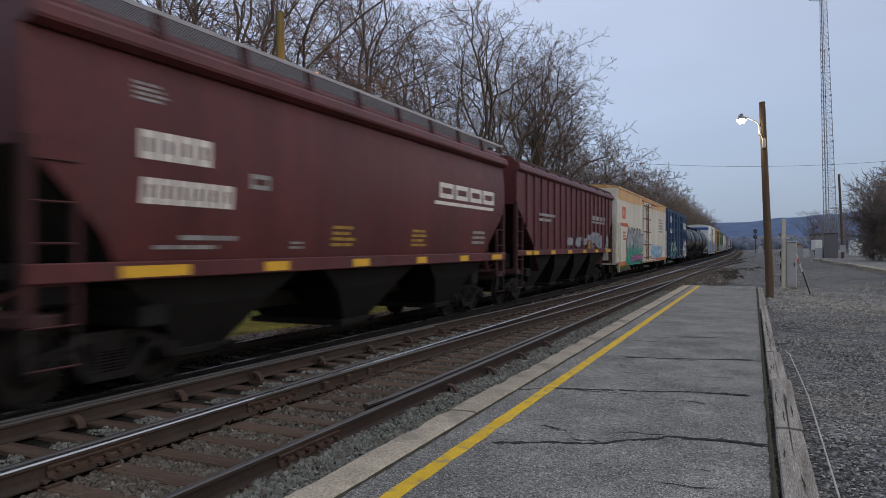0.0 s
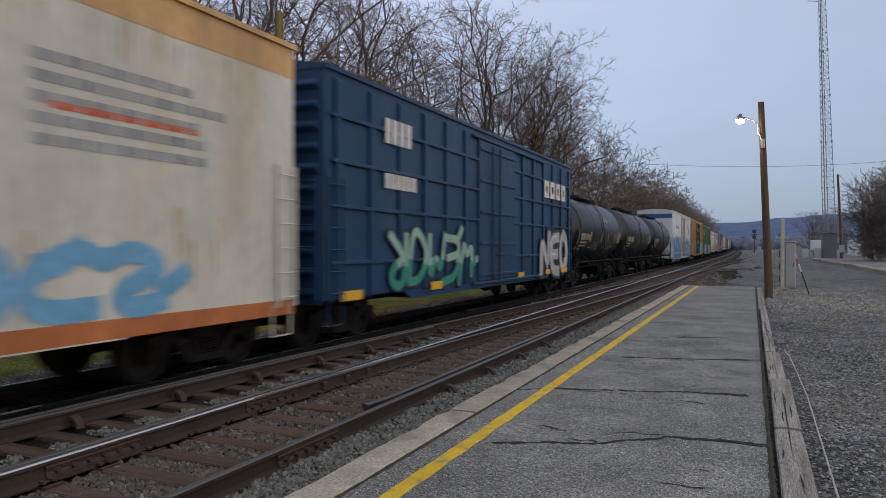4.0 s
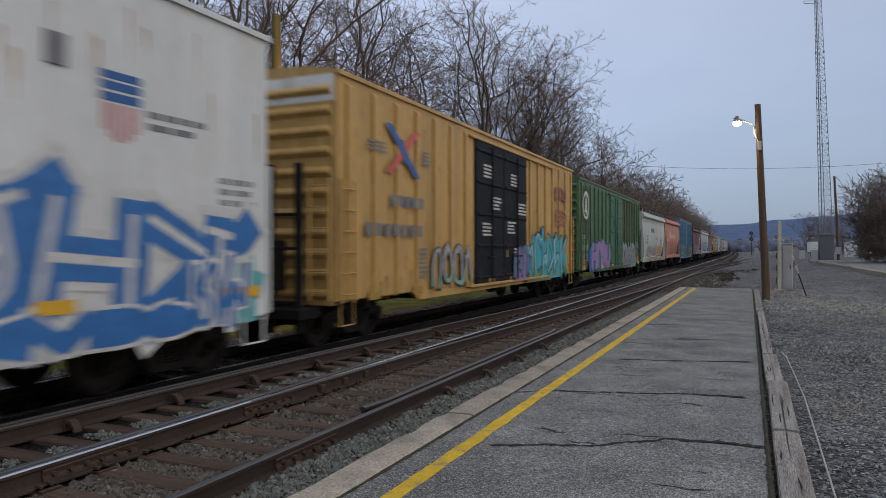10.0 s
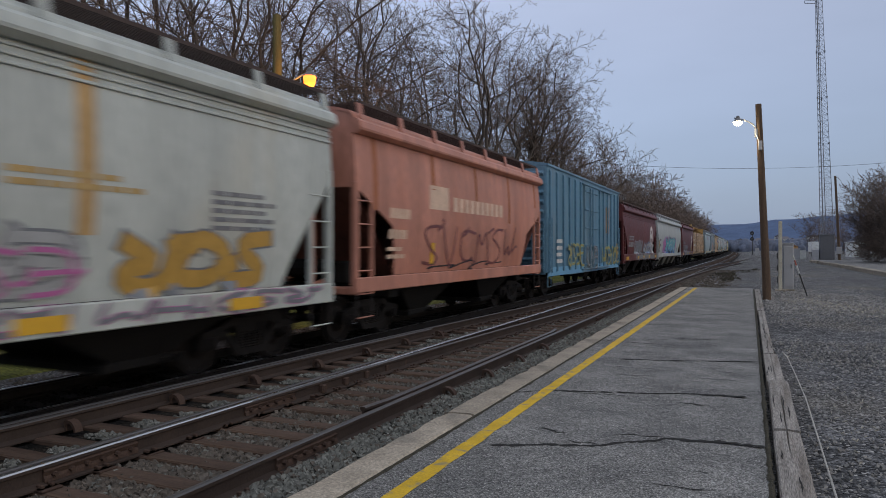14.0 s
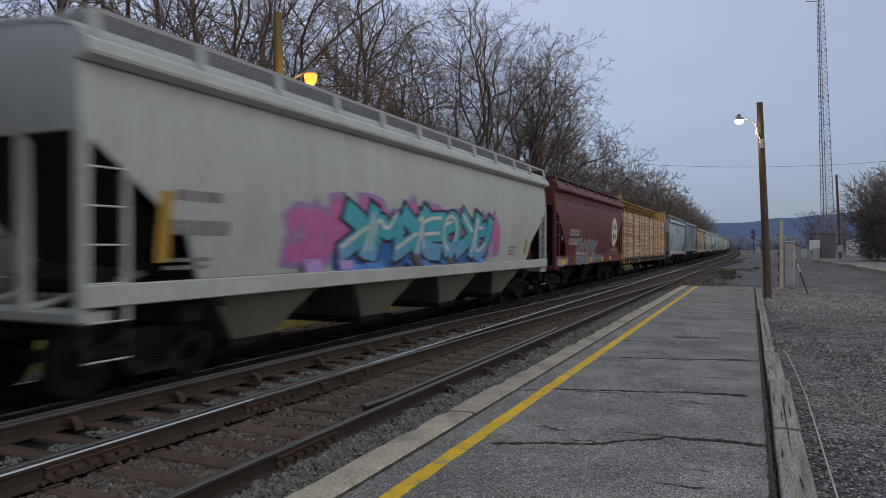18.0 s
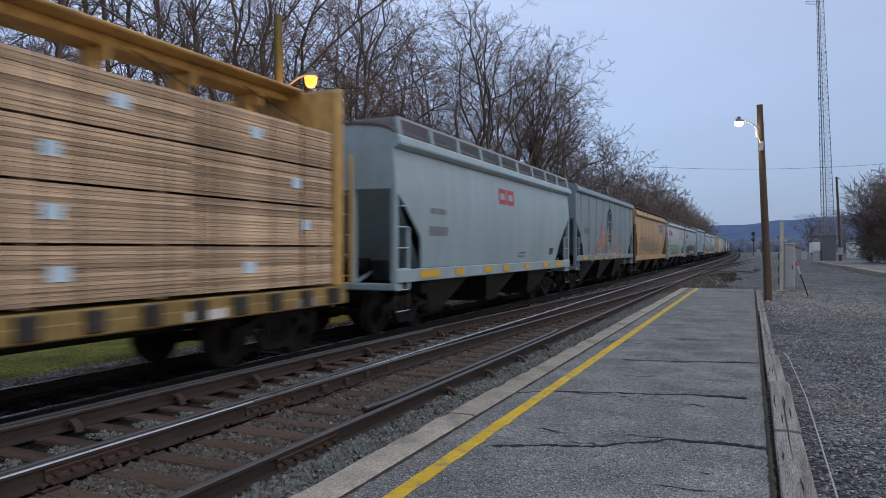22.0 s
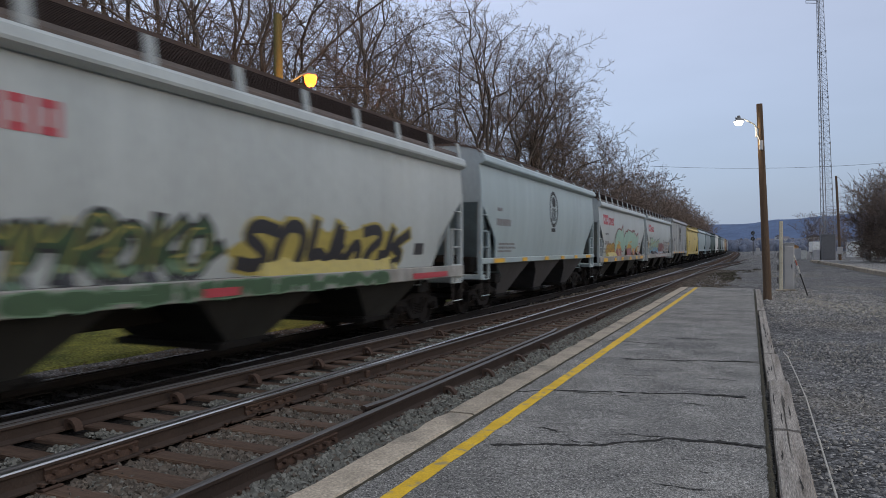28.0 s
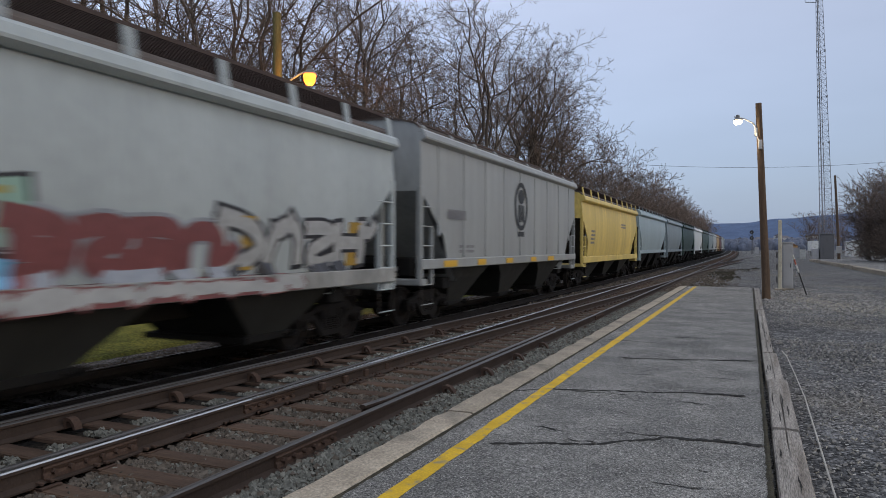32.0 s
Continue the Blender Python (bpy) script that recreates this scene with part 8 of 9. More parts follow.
sprayed(c[0], c[1] + 0.004, 7.6, 0.8, 8.9, 2.1, 2, "teal_pale", "teal_pale", 24, "teal_pale", puff=0.0)
sprayed(c[0], c[1] + 0.03, 7.7, 0.76, 8.7, 1.7, 3, "blue", "white", 81, None, weight=0.3, rim=0.06)
sprayed(c[0], c[1] + 0.03, 2.5, 0.72, 7.6, 1.15, 7, "blue", "white", 82, None, weight=0.32, rim=0.05)
sprayed(c[0], c[1] + 0.014, 2.45, 0.85, 8.3, 2.7, 4, "blue", "white", 25, None, weight=0.34, rim=0.1, shine="white", taper=0.1)
sprayed(c[0], c[1] + 0.12, -1.1, 0.95, 2.0, 2.2, 3, "grey", "black", 26, None, weight=0.24, rim=0.08)
emblem(c, 6.57, 3.47, 0.54, INK_BLUE, mat("faded_red", (0.45, 0.2, 0.22), 0.6), "shield")
lines(c, 6.96, 7.97, 3.3, 3.6, 2, INK_GREY, 13)
lines(c, 8.2, 9.0, 2.0, 2.9, 6, DIRT_WHITE, 14)
part("vent_plate", Form().cbox(c[1], c[1] + 0.03, 5.6, 5.85, 3.8, 4.15, 0.01), INK_GREY, c[0])
marks_yellow(c, [(-4.91, -4.44), (-1.95, -1.42), (5.46, 5.95), (8.13, 9.03), (-8.9, -8.2)], 1.15, 1.3, out=0.075)
car = c[0]
part("end_stripe", Form().box(-1.5, 1.5, -9.3, -9.293, 4.4, 4.78), INK_BLUE, car, "blue stripe across the end")
f = Form()
for i in range(14):
    f.box(-0.9 + i * 0.12, -0.82 + i * 0.12, -9.3, -9.295, 3.92, 4.02)
part("end_stencil", f, INK_GREY, car)
rust_runs(c8, -1.6, -1.3, 1.4, 4.6, 14, 6)
rust_runs(c8, 2.25, 2.5, 1.4, 4.6, 8, 7)
rust_runs(c8, -1.2, 2.2, 1.4, 4.6, 50, 8, SOFT_RUN, 0.073)
rust_runs(c8, -1.2, 2.2, 1.4, 4.4, 26, 9, RUST_RUN, 0.073)
rust_runs(c8, 2.4, 9.0, 3.8, 4.9, 22, 10, SOFT_RUN)
# yellow boxcar
c = (c9[0], c9[1] + 0.062, c9[2])
f = Form()
x = c[1]
for (ya, za), (yb, zb), m in (((-7.15, 3.38), (-5.55, 4.38), 0), ((-7.15, 4.38), (-5.55, 3.38), 1)):
    f.add([(x + 0.004 + m * 0.002, ya, za), (x + 0.004 + m * 0.002, ya + 0.3, za), (x + 0.004 + m * 0.002, yb, zb), (x + 0.004 + m * 0.002, yb - 0.3, zb)], [(0, 1, 2, 3)], m)
for ya, za, yb, zb in ((-6.55, 3.9, -6.35, 4.12), (-6.35, 3.64, -6.15, 3.86)):    # short turned ends at the crossing
    f.add([(x + 0.008, ya, za), (x + 0.008, ya + 0.2, za), (x + 0.008, yb, zb), (x + 0.008, yb - 0.2, zb)], [(0, 1, 2, 3)], 1)
part("emblem", f, [mat("emblem_red", (0.5, 0.1, 0.08), 0.6), INK_BLUE], c[0], "red and blue crossed emblem")
stencil(c, -6.9, -5.3, 2.72, 2.95, 5, INK_GREY, 0.3)
stencil(c, -7.9, -5.3, 2.1, 2.35, 7, INK_GREY, 0.4)
lines(c, -7.8, -7.1, 3.75, 4.0, 3, INK_GREY, 15)
lines(c, -5.4, -4.9, 3.7, 4.05, 4, INK_GREY, 16)
lines(c, -5.6, -5.1, 1.2, 1.9, 7, INK_GREY, 17)
sprayed(c[0], c[1], -5.0, 0.9, -2.5, 1.95, 4, "silver", "black", 27, None, low="mint", split=0.3, weight=0.16, rim=0.035, lean=0.1)
sprayed(c[0], c[1], 2.3, 0.8, 7.5, 2.35, 6, "cyan", "black", 28, "cyan", low="teal", split=0.25, weight=0.26, rim=0.05, shine="white", puff=0.0)
sprayed(c[0], c[1] + 0.05, 0.9, 0.9, 2.3, 1.9, 2, "slate_blue", "black", 29, "purple", weight=0.24, puff=0.0)
stencil(c, 5.88, 7.68, 3.65, 4.15, 3, mat("brown_stencil", (0.25, 0.08, 0.05), 0.6), 0.3, True)
lines(c, 6.0, 7.8, 2.7, 3.4, 4, mat("brown_stencil2", (0.3, 0.13, 0.06), 0.6), 18)
cd = (c9[0], c9[1] + 0.075, c9[2])
for y0, z0 in ((-1.6, 3.8), (0.7, 3.75), (-1.0, 2.95), (1.4, 2.9), (-1.7, 2.2), (0.4, 2.3), (1.0, 1.5)):
    lines(cd, y0, y0 + 0.8, z0, z0 + 0.4, 4, INK_WHITE, int(y0 * 10) + 40)
lines(cd, 0.3, 0.45, 1.6, 1.95, 1, INK_YELLOW, 3)
for y0 in (-7.8, -5.9, -2.9, -1.2, 0.6, 3.4, 5.6, 7.6):
    marks_yellow(c, [(y0, y0 + 0.45)], 0.86, 1.02, INK_YELLOW, out=0.05)
part("white_cap", Form().box(-1.5, 1.5, -8.83, -8.825, 4.5, 4.98), WHITE_PAINT, c[0], "pale strip across the end's top")
rust_runs((c9[0], c9[1], 0), -8.5, 8.5, 1.3, 4.8, 60, 31, mat("brown_run", (0.3, 0.17, 0.07), 0.8, vary=0.4, scale=4, stretch=(1, 1, 0.2)))
rust_runs((c9[0], c9[1], 0), -8.5, 8.5, 1.1, 1.6, 50, 32, RUST_RUN)
rust_runs((c9[0], c9[1], 0), -2.0, 2.3, 1.2, 4.6, 40, 33, mat("door_grime", (0.06, 0.055, 0.05), 0.8, vary=0.4), 0.073)
f = Form()                                       # black gear on the car's end: two uprights, cross bars and a step
for xx in (0.45, 1.05):
    f.cbox(xx - 0.07, xx + 0.07, -9.3, -9.2, 0.35, 3.35, 0.015)
for z in (0.9, 1.85, 2.45):
    f.cbox(0.45, 1.05, -9.28, -9.22, z - 0.03, z + 0.03, 0.01)
f.cbox(-1.2, 1.2, -9.4, -8.8, 0.6, 0.8, 0.02)
f.cbox(0.0, 0.5, -9.25, -8.85, 1.1, 2.0, 0.03)
part("end_gear", f, FRAME_BLACK, c9[0], "black brake gear and uprights on the end")
# green boxcar
c = (c10[0], c10[1] + 0.062, c10[2])
emblem(c, -7.55, 3.74, 0.62, INK_WHITE, INK_WHITE, "trees")
stencil(c, -8.3, -7.65, 2.25, 2.45, 4, DIRT_WHITE, 0.25)
stencil(c, -8.2, -7.7, 1.76, 2.0, 3, DIRT_WHITE, 0.25)
stencil(c, -7.5, -7.05, 1.78, 2.0, 3, DIRT_WHITE, 0.25)
lines(c, -8.2, -7.7, 1.45, 1.65, 2, DIRT_WHITE, 19)
lines(c, -7.5, -7.05, 1.3, 1.65, 3, DIRT_WHITE, 20)
marks_yellow(c, [(-8.25, -7.68)], 0.9, 1.1, out=0.05)
marks_yellow(c, [(-8.25, -7.68)], 1.15, 1.38, P_RUSTY, out=0.05)
sprayed(c[0], c[1], -6.3, 0.82, -1.9, 2.15, 4, "purple", "black", 30, "teal", weight=0.36, rim=0.06, puff=0.12)
sprayed(c[0], c[1], -6.85, 0.82, -6.0, 1.85, 1, "blue", "blue", 31, "blue")
sprayed(c[0], c[1], 1.8, 0.78, 6.6, 1.3, 6, "slate_blue", "silver", 62, None, low="sky", weight=0.3, rim=0.05)
sprayed(c[0], c[1] + 0.012, 1.95, 0.85, 6.0, 2.2, 6, "silver", "grey", 32, None, low="grey", split=0.2, weight=0.34, rim=0.07, taper=0.15)
sprayed(c[0], c[1] + 0.05, 2.1, 1.0, 6.3, 1.9, 7, "dim_grey", "silver", 83, None, weight=0.09, rim=0.02, lean=0.2)
part("graffiti", Form().box(c[1], c[1] + 0.004, 4.6, 5.9, 0.76, 0.86), SPRAY["teal"], c[0], "sprayed green base line")
part("notice_label", Form().box(c[1], c[1] + 0.004, 7.25, 7.75, 1.16, 1.38), P_RUSTY, c[0], "faded orange label")
part("notice_label", Form().box(c[1], c[1] + 0.004, 7.25, 7.75, 0.9, 1.12), INK_YELLOW, c[0], "yellow label")
part("notice_label", Form().box(c[1], c[1] + 0.004, 7.25, 7.72, 1.5, 1.9), INK_BLACK, c[0], "dark notice label")
lines(c, 0.4, 1.3, 3.1, 3.5, 3, INK_WHITE, 21)
lines(c, 6.6, 7.8, 1.5, 2.3, 6, DIRT_WHITE, 22)
for y0 in (-4.2, -1.4, 4.6, 7.4):
    marks_yellow(c, [(y0, y0 + 0.5)], 0.88, 1.02, out=0.05)
GREEN_RUST = mat("rusted_green", (0.105, 0.115, 0.068), 0.75, vary=0.5, scale=2, stretch=(1, 1, 0.25), spots=(0.065, 0.1, 0.05), spot_scale=2.5, streak=0.3)
for y in (-8.0, -7.2, 2.3, 3.15, 4.0, 4.9, 5.75, 7.45):
    part("rust_panel", tall_patch(c10[1], y, y + 0.5, 2.2, 4.6), GREEN_RUST, c10[0], "rust-brown faded panel")
rust_runs((c10[0], c10[1], 0), -8.4, 8.4, 1.2, 4.6, 60, 34, mat("green_grime", (0.035, 0.045, 0.028), 0.8, vary=0.4))
rust_runs((c10[0], c10[1], 0), -1.7, 1.6, 1.2, 3.4, 46, 35, mat("dark_grime", (0.022, 0.022, 0.02), 0.8, vary=0.4), 0.073)
# pale hopper
c = c11
lines(c, -4.32, -3.4, 2.2, 2.85, 3, INK_GREY, 23)
stencil(c, -2.02, -0.05, 3.02, 3.3, 6, INK_GREY, 0.2)
lines(c, 0.46, 2.32, 2.5, 2.75, 2, mat("tan_print", (0.4, 0.27, 0.1), 0.6), 24)
lines(c, 3.33, 4.74, 2.1, 2.7, 5, INK_GREY, 25)
sprayed(c[0], c[1], -4.0, 1.32, 1.2, 2.05, 6, "silver", "dim_grey", 33, None, weight=0.13, rim=0.035, lean=0.2)
sprayed(c[0], c[1] + 0.02, -0.6, 1.3, 1.3, 1.9, 3, "pink", "silver", 35, None, weight=0.09, rim=0.02)
sprayed(c[0], c[1], 1.7, 1.28, 4.6, 2.1, 3, "tan", "dim_grey", 34, None, weight=0.24, rim=0.03, lean=0.15)
sprayed(c[0], c[1] + 0.045, -4.6, 0.95, 5.6, 1.24, 12, "dim_grey", "pink", 36, None, weight=0.07, rim=0.01)
marks_yellow(c, [(-5.78, -4.74), (-2.72, -2.13), (0.5, 1.1), (3.6, 4.3)], 0.98, 1.15, out=0.1)
part("rust_streak", tall_patch(c[1], 1.25, 1.5, 2.0, 4.15), mat("rust_streak", (0.5, 0.33, 0.15), 0.7, vary=0.4, scale=3, stretch=(1, 1, 0.2)), c[0], "orange rust streak")
# salmon hopper
c = c12
stencil(c, -2.84, -1.76, 2.75, 3.3, 1, PALE_PEACH, 0, False, "logo_block")
stencil(c, -1.46, 2.27, 2.75, 3.1, 10, PALE_PEACH, 0.3)
stencil(c, -4.72, -3.79, 2.47, 2.68, 6, PALE_PEACH, 0.2)
stencil(c, -4.72, -3.9, 2.05, 2.24, 5, PALE_PEACH, 0.2)
lines(c, -4.72, -3.89, 1.64, 1.95, 2, PALE_PEACH, 26)
sprayed(c[0], c[1], -3.2, 1.35, 3.3, 2.55, 6, "maroon", "maroon", 5, None, weight=0.07, rim=0.0, taper=0.1)
scrawl(c[0], c[1] + 0.004, -3.0, 1.3, 2.0, 1.55, "black", 9, 4, 0.035)
marks_yellow(c, [(-2.65, -2.46)], 1.5, 1.98, out=0.05)
for i in range(9):
    y = -5.4 + i * 1.35
    part("rust_streak", tall_patch(c[1], y, y + 0.16, 2.6 + 0.3 * (i % 3), 4.15), P_SALMON if i % 2 else mat("rust_streak2", (0.35, 0.13, 0.06), 0.7, vary=0.4, scale=3, stretch=(1, 1, 0.2)), c[0], "rust streak")
# light blue boxcar
c = (c13[0], c13[1] + 0.062, c13[2])
lines(c, -6.1, -5.1, 1.3, 2.3, 4, INK_WHITE, 27)
sprayed(c[0], c[1], -4.4, 1.1, -1.6, 2.1, 4, "yellow", "mint", 35, None, weight=0.12, rim=0.02)
sprayed(c[0], c[1], 2.4, 1.0, 6.9, 2.0, 6, "yellow", "mint", 36, None, weight=0.12, rim=0.02)
sprayed(c[0], c[1] + 0.05, -1.2, 0.95, 1.2, 2.0, 3, "grey", "black", 37, None, weight=0.12, rim=0.03)
part("cyan_foot", Form().box(c[1] - 0.055, c[1] - 0.05, -7.1, 7.1, 0.83, 1.15), SPRAY["sky"], c[0], "pale blue strip along the foot")
marks_yellow(c, [(6.2, 6.45)], 1.3, 2.1, INK_YELLOW, out=0.05)
part("rust_panel", Form().box(c[1] - 0.058, c[1] - 0.052, 3.6, 4.4, 2.6, 3.9), mat("rust_panel", (0.3, 0.2, 0.13), 0.8, vary=0.4), c[0], "rust-brown patch")
# red hoppers
c = c14
stencil(c, -5.02, -3.23, 2.33, 2.6, 4, DIRT_WHITE, 0.15, True)
stencil(c, -5.08, -3.18, 1.94, 2.22, 6, DIRT_WHITE, 0.15, True)
emblem(c, 4.6, 2.68, 0.74, INK_WHITE, P_RED, "cross")
sprayed(c[0], c[1], -2.7, 1.5, 0.4, 2.25, 4, "dim_grey", "grey", 38, None, low="grey", split=0.3, weight=0.34, rim=0.06)
sprayed(c[0], c[1], 1.2, 1.45, 4.5, 2.2, 5, "silver", "slate_blue", 39, None, weight=0.26, rim=0.05, lean=0.2)
blob_letters(c[0], c[1], 5.0, 1.5, 6.0, 2.1, 2, "silver", "silver", 40, style="spiky")
sprayed(c[0], c[1] + 0.045, -2.8, 1.12, 5.8, 1.46, 13, "dim_grey", "grey", 41, None, weight=0.24, rim=0.03)
marks_yellow(c, [(-6.53, -5.63), (-2.2, -1.7), (0.2, 0.7), (2.85, 3.38), (5.99, 6.88)], 1.18, 1.36, out=0.1)
c = c16
stencil(c, -4.81, -2.97, 2.3, 2.56, 4, DIRT_WHITE, 0.15, True)
stencil(c, -4.8, -2.97, 1.92, 2.18, 6, DIRT_WHITE, 0.15, True)
emblem(c, 4.85, 2.62, 0.74, INK_WHITE, P_RED, "cross")
sprayed(c[0], c[1], -3.5, 1.55, 0.5, 2.2, 6, "dim_grey", "grey", 42, None, weight=0.2, rim=0.05, taper=0.1, lean=0.2)
lines(c, 0.0, 0.6, 1.7, 1.95, 4, DIRT_WHITE, 28)
lines(c, 4.0, 6.6, 1.6, 1.8, 2, DIRT_WHITE, 29)
marks_yellow(c, [(-6.5, -5.8), (-1.5, -1.0), (0.98, 1.46), (2.99, 3.52), (6.58, 7.0)], 1.18, 1.36, out=0.1)
for cc in (c14, c16, c11):
    for z in (3.7, 3.8, 3.9):
        part("roof_crease", Form().cbox(cc[1] - 0.01, cc[1] + 0.025, -cc[2], cc[2], z - 0.02, z + 0.02, 0.008), P_RED if cc is not c11 else P_PALE_WARM, cc[0])
sprayed(c16[0], c16[1] + 0.045, -4.2, 1.12, 1.2, 1.46, 9, "dim_grey", "grey", 63, None, weight=0.14, rim=0.03)
sprayed(c16[0], c16[1] + 0.045, -7.0, 1.12, -5.6, 1.4, 3, "silver", "grey", 66, None, weight=0.3, rim=0.02)
# grey hopper with the bright piece
c = c15
lines(c, -7.9, -6.9, 2.45, 2.7, 1, INK_GREY, 30)
stencil(c, -7.93, -6.86, 2.0, 2.2, 6, INK_GREY, 0.2)
lines(c, -8.0, -6.9, 1.55, 1.75, 2, INK_GREY, 31)
marks_yellow(c, [(-8.16, -7.95)], 1.65, 2.55, INK_YELLOW, out=0.05)
sprayed(c[0], c[1], -5.5, 1.5, -3.7, 2.5, 3, "pink", "purple", 43, None, weight=0.5, rim=0.1)
sprayed(c[0], c[1], -4.2, 1.7, 4.3, 2.75, 9, "pink", "purple", 44, None, weight=0.45, rim=0.08)
sprayed(c[0], c[1] + 0.014, -4.1, 1.46, 3.5, 1.85, 8, "blue", "blue", 46, "blue", puff=0.0)
sprayed(c[0], c[1] + 0.024, -4.0, 1.5, 3.5, 2.72, 7, "cyan", "black", 45, None, low="sky", split=0.34, weight=0.36, rim=0.06, shine="white", lean=0.12)
lines(c, 5.4, 6.2, 1.6, 1.9, 3, INK_GREY, 32)
marks_yellow(c, [(7.0, 7.2)], 1.6, 2.1, INK_YELLOW, out=0.05)
# blue-grey, grey and tan hoppers
c = c18
stencil(c, -0.95, 0.5, 3.15, 3.6, 2, INK_RED, 0.1, True, "logo_block")
lines(c, -5.59, -4.6, 2.65, 2.9, 1, INK_GREY, 33)
stencil(c, -5.59, -4.53, 2.15, 2.37, 6, INK_GREY, 0.2)
lines(c, 1.13, 1.96, 1.58, 1.81, 2, INK_GREY, 34)
part("notice_plate", Form().box(c[1], c[1] + 0.005, 4.7, 5.2, 1.65, 1.88), INK_BLACK, c[0])
marks_yellow(c, [(-6.23, -5.19), (-4.26, -3.72), (-2.24, -1.71), (-0.71, -0.18), (1.3, 1.82), (3.47, 4.0), (5.05, 5.91)], 1.21, 1.38, out=0.1)
for c, s in ((c19, 1), (c26, 2)):
    emblem((c[0], c[1] + 0.016, c[2]), 0.0, 3.05, 0.76, mat("crest_ink", (0.05, 0.054, 0.06), 0.7, vary=0.3), INK_GREY, "crest")
    stencil((c[0], c[1] + 0.016, c[2]), -5.77, -4.6, 2.52, 2.76, 6, INK_GREY, 0.2)
    lines(c, -5.0, -3.9, 1.7, 1.95, 2, INK_GREY, 35 + s)
    marks_yellow(c, [(-6.1, -5.3), (-3.89, -3.28), (-1.55, -0.94), (0.93, 1.52), (2.97, 3.8)], 1.37, 1.52, out=0.1)
c = (c19[0], c19[1] + 0.016, c19[2])
f = Form()                                       # looping orange figures in a pale ragged edge
LOOPS = (((-4.1, 1.4), (-4.05, 1.56), (-4.2, 1.74), (-4.38, 1.6), (-4.3, 1.4)), ((-3.5, 1.5), (-3.4, 1.95), (-3.1, 2.3), (-3.05, 1.95), (-2.3, 2.05), (-1.95, 2.6), (-1.92, 3.0)),
         ((-2.0, 2.5), (-1.55, 2.55), (-1.3, 2.2), (-1.6, 1.7), (-2.0, 1.5)), ((-2.3, 1.5), (-1.8, 1.8), (-1.5, 2.2), (-1.8, 2.3)), ((-3.3, 1.6), (-2.9, 1.75), (-2.4, 1.55)),
         ((-0.9, 1.45), (-0.45, 2.1), (-0.75, 2.4), (-0.35, 2.75)), ((0.1, 1.5), (0.75, 1.75), (0.95, 2.25), (0.55, 2.7)), ((-0.7, 1.5), (0.0, 1.62), (0.6, 1.5)),
         ((1.5, 1.5), (2.2, 1.7), (1.75, 2.1), (1.9, 2.45)), ((2.5, 1.5), (2.85, 1.85), (3.05, 1.6), (3.35, 1.85)))
rg = random.Random(5)
for k, pts in enumerate(LOOPS):
    stroke(f, c[1] + 0.003, pts, 0.19, 0)
    for y, z in pts:                             # overspray at the bends
        a = rg.uniform(0, 3.1)
        stroke(f, c[1] + 0.004, [(y - 0.2 * math.cos(a), max(z - 0.2 * math.sin(a), 1.45)), (y, z), (y + 0.22 * math.cos(a), max(z + 0.2 * math.sin(a), 1.45))], 0.07, 0)
    stroke(f, c[1] + 0.008, pts, 0.12, 1, split=2.0)
    stroke(f, c[1] + 0.012, [(y - 0.05, z + 0.03) for y, z in pts[1:]], 0.022, 0)
    stroke(f, c[1] + 0.012, [(y + 0.13, z - 0.05) for y, z in pts[:-1]], 0.02, 3)
part("graffiti", f, [SPRAY["silver"], SPRAY["orange"], SPRAY["rust_orange"], SPRAY["slate_blue"]], c[0], "looping orange graffiti edged in white")
c = c20
stencil(c, 3.7, 6.3, 3.15, 3.7, 4, INK_BLUE, 0.12, True, "logo_block")
stencil(c, 3.6, 6.4, 3.0, 3.08, 1, INK_BLUE, 0, False, "logo_block")
lines(c, -6.15, -5.43, 2.45, 2.7, 1, INK_GREY, 38)
lines(c, -6.15, -5.45, 1.8, 2.27, 3, INK_GREY, 39)
sprayed(c[0], c[1], -5.6, 1.75, -1.8, 2.65, 4, "slate_blue", "slate_blue", 64, None, weight=0.09, rim=0.0)
sprayed(c[0], c[1], -2.2, 1.55, 3.6, 2.5, 6, "slate_blue", "slate_blue", 65, None, weight=0.07, rim=0.0, taper=0.15)
scrawl(c[0], c[1] + 0.006, -5.2, 1.5, 2.5, 1.95, "black", 7, 7, 0.03)
# pale hoppers in a row
for c in (c21, c22, c24, c25):
    stencil(c, -6.35, -5.1, 3.02, 3.5, 2, INK_RED, 0.08, True, "logo_block")
    stencil(c, -4.95, -3.55, 3.02, 3.4, 4, INK_RED, 0.25, True, "logo_block")
    lines(c, -5.86, -5.0, 2.5, 2.7, 1, INK_GREY, 40)
    stencil(c, -5.9, -4.9, 2.02, 2.2, 6, DIRT_WHITE, 0.2)
    lines(c, -5.9, -4.9, 1.6, 1.9, 2, DIRT_WHITE, 41)
    part("notice_plate", Form().box(c[1], c[1] + 0.005, 4.9, 5.35, 1.7, 1.95), INK_BLACK, c[0])
c = c21
blob_letters(c[0], c[1], -5.0, 1.45, 2.4, 2.15, 7, "mint", "black", 46, "yellow")
part("rust_stain", tall_patch(c[1], 2.2, 7.0, 2.7, 3.6), mat("rust_stain", (0.4, 0.42, 0.4), 0.7, vary=0.3, scale=2, spots=(0.4, 0.29, 0.19), spot_scale=1.2, spot_from=0.48, spot_to=0.6), c[0], "large rust stain")
marks_yellow(c, [(-6.5, -5.6), (-3.7, -3.1), (-1.6, -1.0), (1.0, 1.6), (3.4, 3.9), (5.5, 6.4)], 1.18, 1.34, out=0.1)
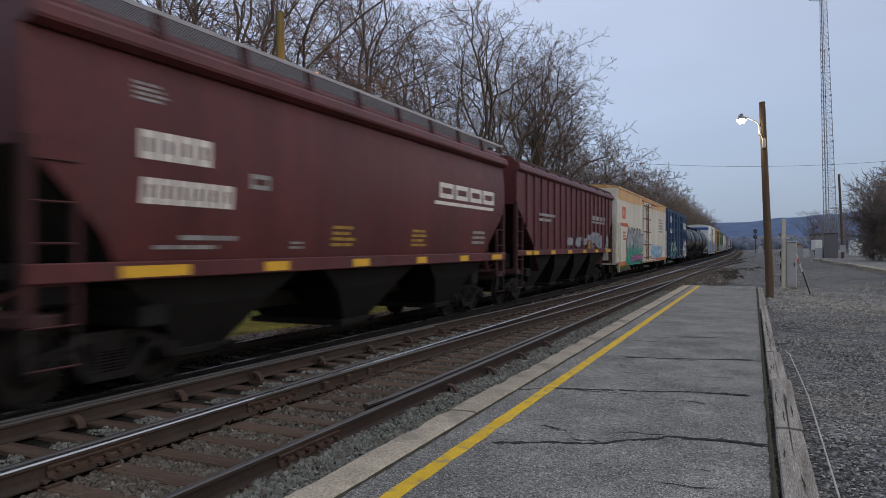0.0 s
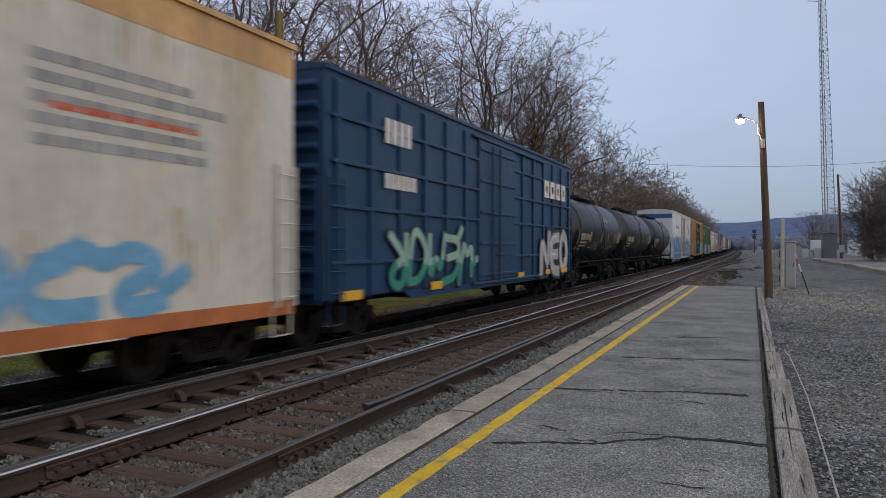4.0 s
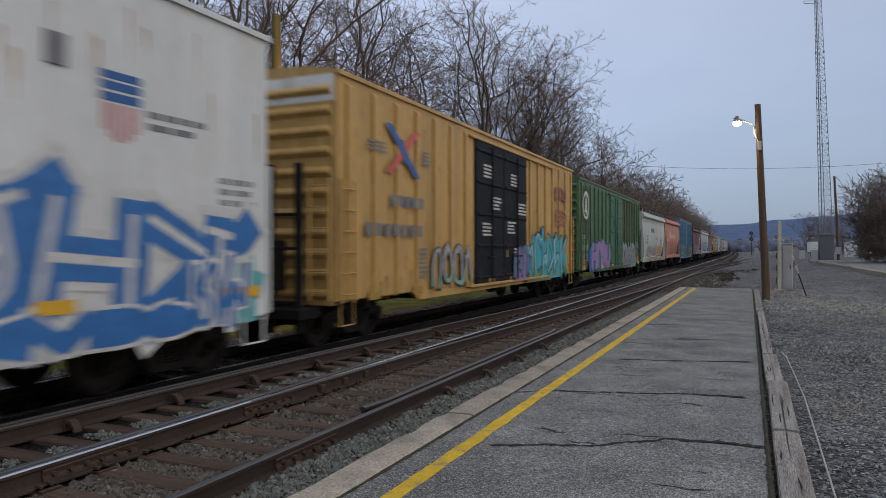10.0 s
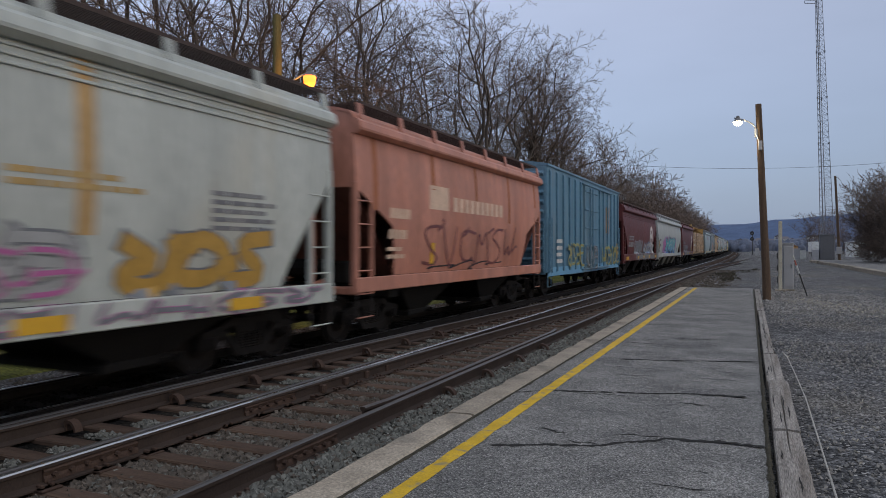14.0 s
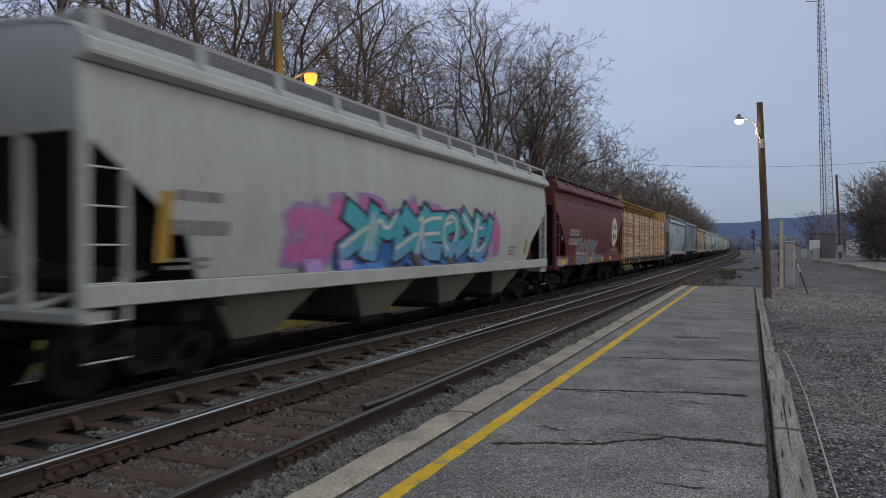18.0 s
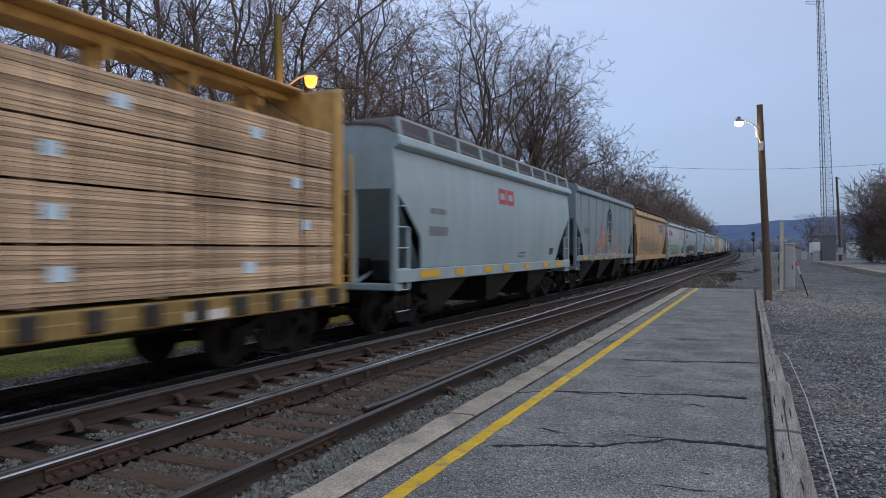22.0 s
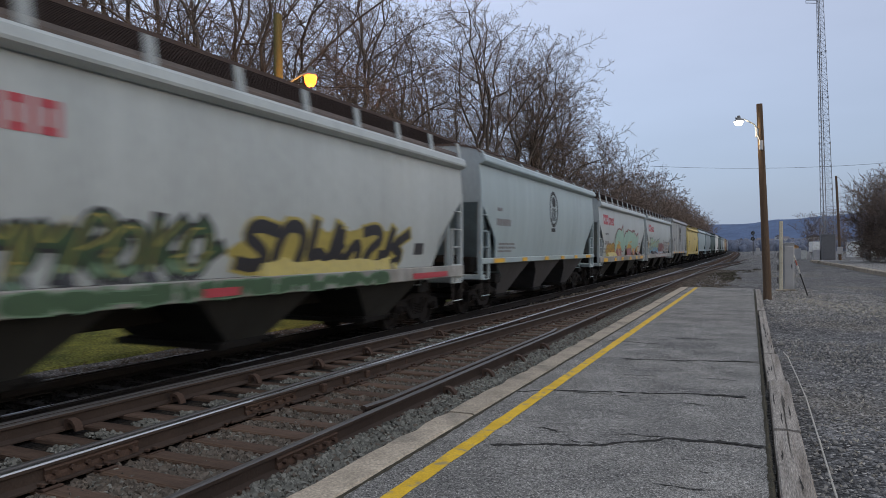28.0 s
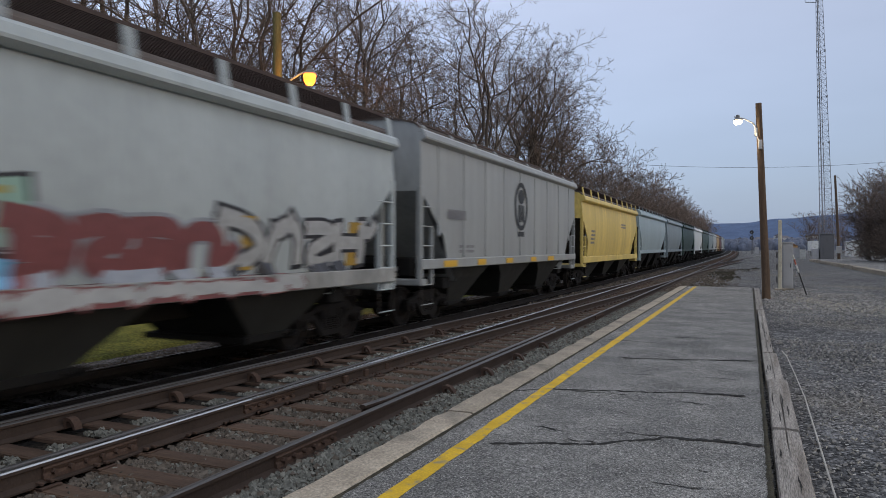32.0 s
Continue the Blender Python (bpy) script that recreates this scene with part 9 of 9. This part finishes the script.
c = c22
sprayed(c[0], c[1], -4.6, 1.4, -1.4, 2.25, 6, "green", "black", 47, None, low="lime", split=0.3, weight=0.24, rim=0.05, lean=0.25, shine="yellow")
sprayed(c[0], c[1], -0.9, 1.4, 4.3, 2.3, 6, "black", "yellow", 48, "yellow", weight=0.24, rim=0.05, lean=0.2, puff=-0.05)
sprayed(c[0], c[1] + 0.045, -4.4, 1.16, 3.6, 1.4, 13, "green", "lime", 49, None, weight=0.2, rim=0.02)
marks_yellow(c, [(-6.0, -4.6), (-1.6, -0.9), (4.6, 6.4)], 1.18, 1.3, INK_RED, out=0.1)
c = c23
emblem(c, 0.3, 3.2, 0.66, mat("crest_ink", (0.05, 0.054, 0.06)), INK_GREY, "crest")
lines(c, -5.85, -5.37, 2.92, 3.1, 1, INK_GREY, 42)
stencil(c, -5.87, -4.59, 2.5, 2.7, 6, INK_GREY, 0.15)
lines(c, -5.5, -3.85, 1.72, 2.05, 3, INK_GREY, 43)
marks_yellow(c, [(-6.28, -5.38), (-3.66, -3.18), (-1.1, -0.6), (1.12, 1.6), (3.3, 3.8), (5.4, 6.2)], 1.43, 1.55, out=0.1)
c = c24
sprayed(c[0], c[1], -5.4, 1.42, -2.0, 2.1, 4, "tan", "maroon", 52, "yellow", weight=0.16, rim=0.03, puff=0.05)
sprayed(c[0], c[1] + 0.012, -3.1, 1.45, 4.6, 3.0, 4, "mint", "maroon", 50, None, low="tan", split=0.3, weight=0.4, rim=0.07, taper=0.25)
sprayed(c[0], c[1] + 0.012, 4.5, 1.45, 5.6, 2.2, 1, "silver", "maroon", 51, None, weight=0.25, rim=0.05)
marks_yellow(c, [(-6.56, -5.61), (-3.73, -3.16), (-1.64, -1.06), (1.02, 1.7), (3.42, 3.99), (5.24, 6.25)], 1.17, 1.34, out=0.1)
c = c25
sprayed(c[0], c[1], -5.2, 1.42, -0.6, 2.6, 5, "mint", "black", 53, None, low="sky", split=0.4, weight=0.38, rim=0.05, shine="yellow", taper=0.1)
sprayed(c[0], c[1], -0.7, 1.42, 2.4, 2.25, 4, "maroon", "grey", 54, None, weight=0.34, rim=0.05)
sprayed(c[0], c[1], 2.3, 1.45, 6.2, 2.35, 4, "silver", "black", 55, None, weight=0.24, rim=0.06, lean=0.15)
blob_letters(c[0], c[1] + 0.045, -3.0, 1.16, 4.0, 1.4, 9, "silver", "maroon", 56)
marks_yellow(c, [(-6.3, -6.05), (2.8, 3.1), (5.7, 6.1)], 1.5, 2.3, INK_YELLOW, out=0.05)
c = c27
lines(c, -5.8, -4.8, 2.0, 2.7, 4, INK_GREY, 44)
lines(c, 2.0, 4.0, 2.9, 3.2, 2, INK_GREY, 45)



# paint lies on the bowed sides of the hopper cars
SIDE_MARKS = ("graffiti", "stencil", "small_print", "reflector", "emblem", "logo_block", "rust_streak", "rust_stain", "notice_plate", "roof_crease")
for car, _ in TRAIN:
    if car.name not in BOWED:
        continue
    for ob in car.children_recursive:
        if ob.type == "MESH" and ob.name.startswith(SIDE_MARKS):
            for v in ob.data.vertices:
                v.co.x -= BOWED[car.name](v.co.z)


# ---- what moves: the train rolls past, its wheels turn ----
def rolled(t):
    """How far the train has come after t seconds."""
    return 12.4277 * t + 0.002375 * t * t + 0.000099 * t ** 3


def car_pose(y):
    slope = -2 * max(y - 100.0, 0.0) / 16000.0
    return pose(TRAIN_X + bend(y), y, TRAIN_Z, 0, 0, -math.degrees(math.atan(slope)))


def motions():
    for car, start in TRAIN:
        walk(car, [(t, car_pose(start - rolled(t))) for t in range(0, 33, 2)])
    starts = dict((car.name, start) for car, start in TRAIN)
    for w, car, a in WHEELS:
        start = starts[car.name]
        home = w.matrix_basis.copy()
        # the turning is keyed while the car is within sight of the platform
        rows, last = [], None
        for k in range(0, 961):
            t = k / FPS
            y = start - rolled(t)
            if -25 < y < 75:
                rows.append((t, home @ pose(0, 0, 0, math.degrees(rolled(t) / WHEEL_R) % 360)))
        if not rows:
            rows = [(0, home)]
        if rows[0][0] > 0:
            rows.insert(0, (0, rows[0][1]))
        if rows[-1][0] < 32:
            rows.append((32, rows[-1][1]))
        walk(w, rows)


motions()
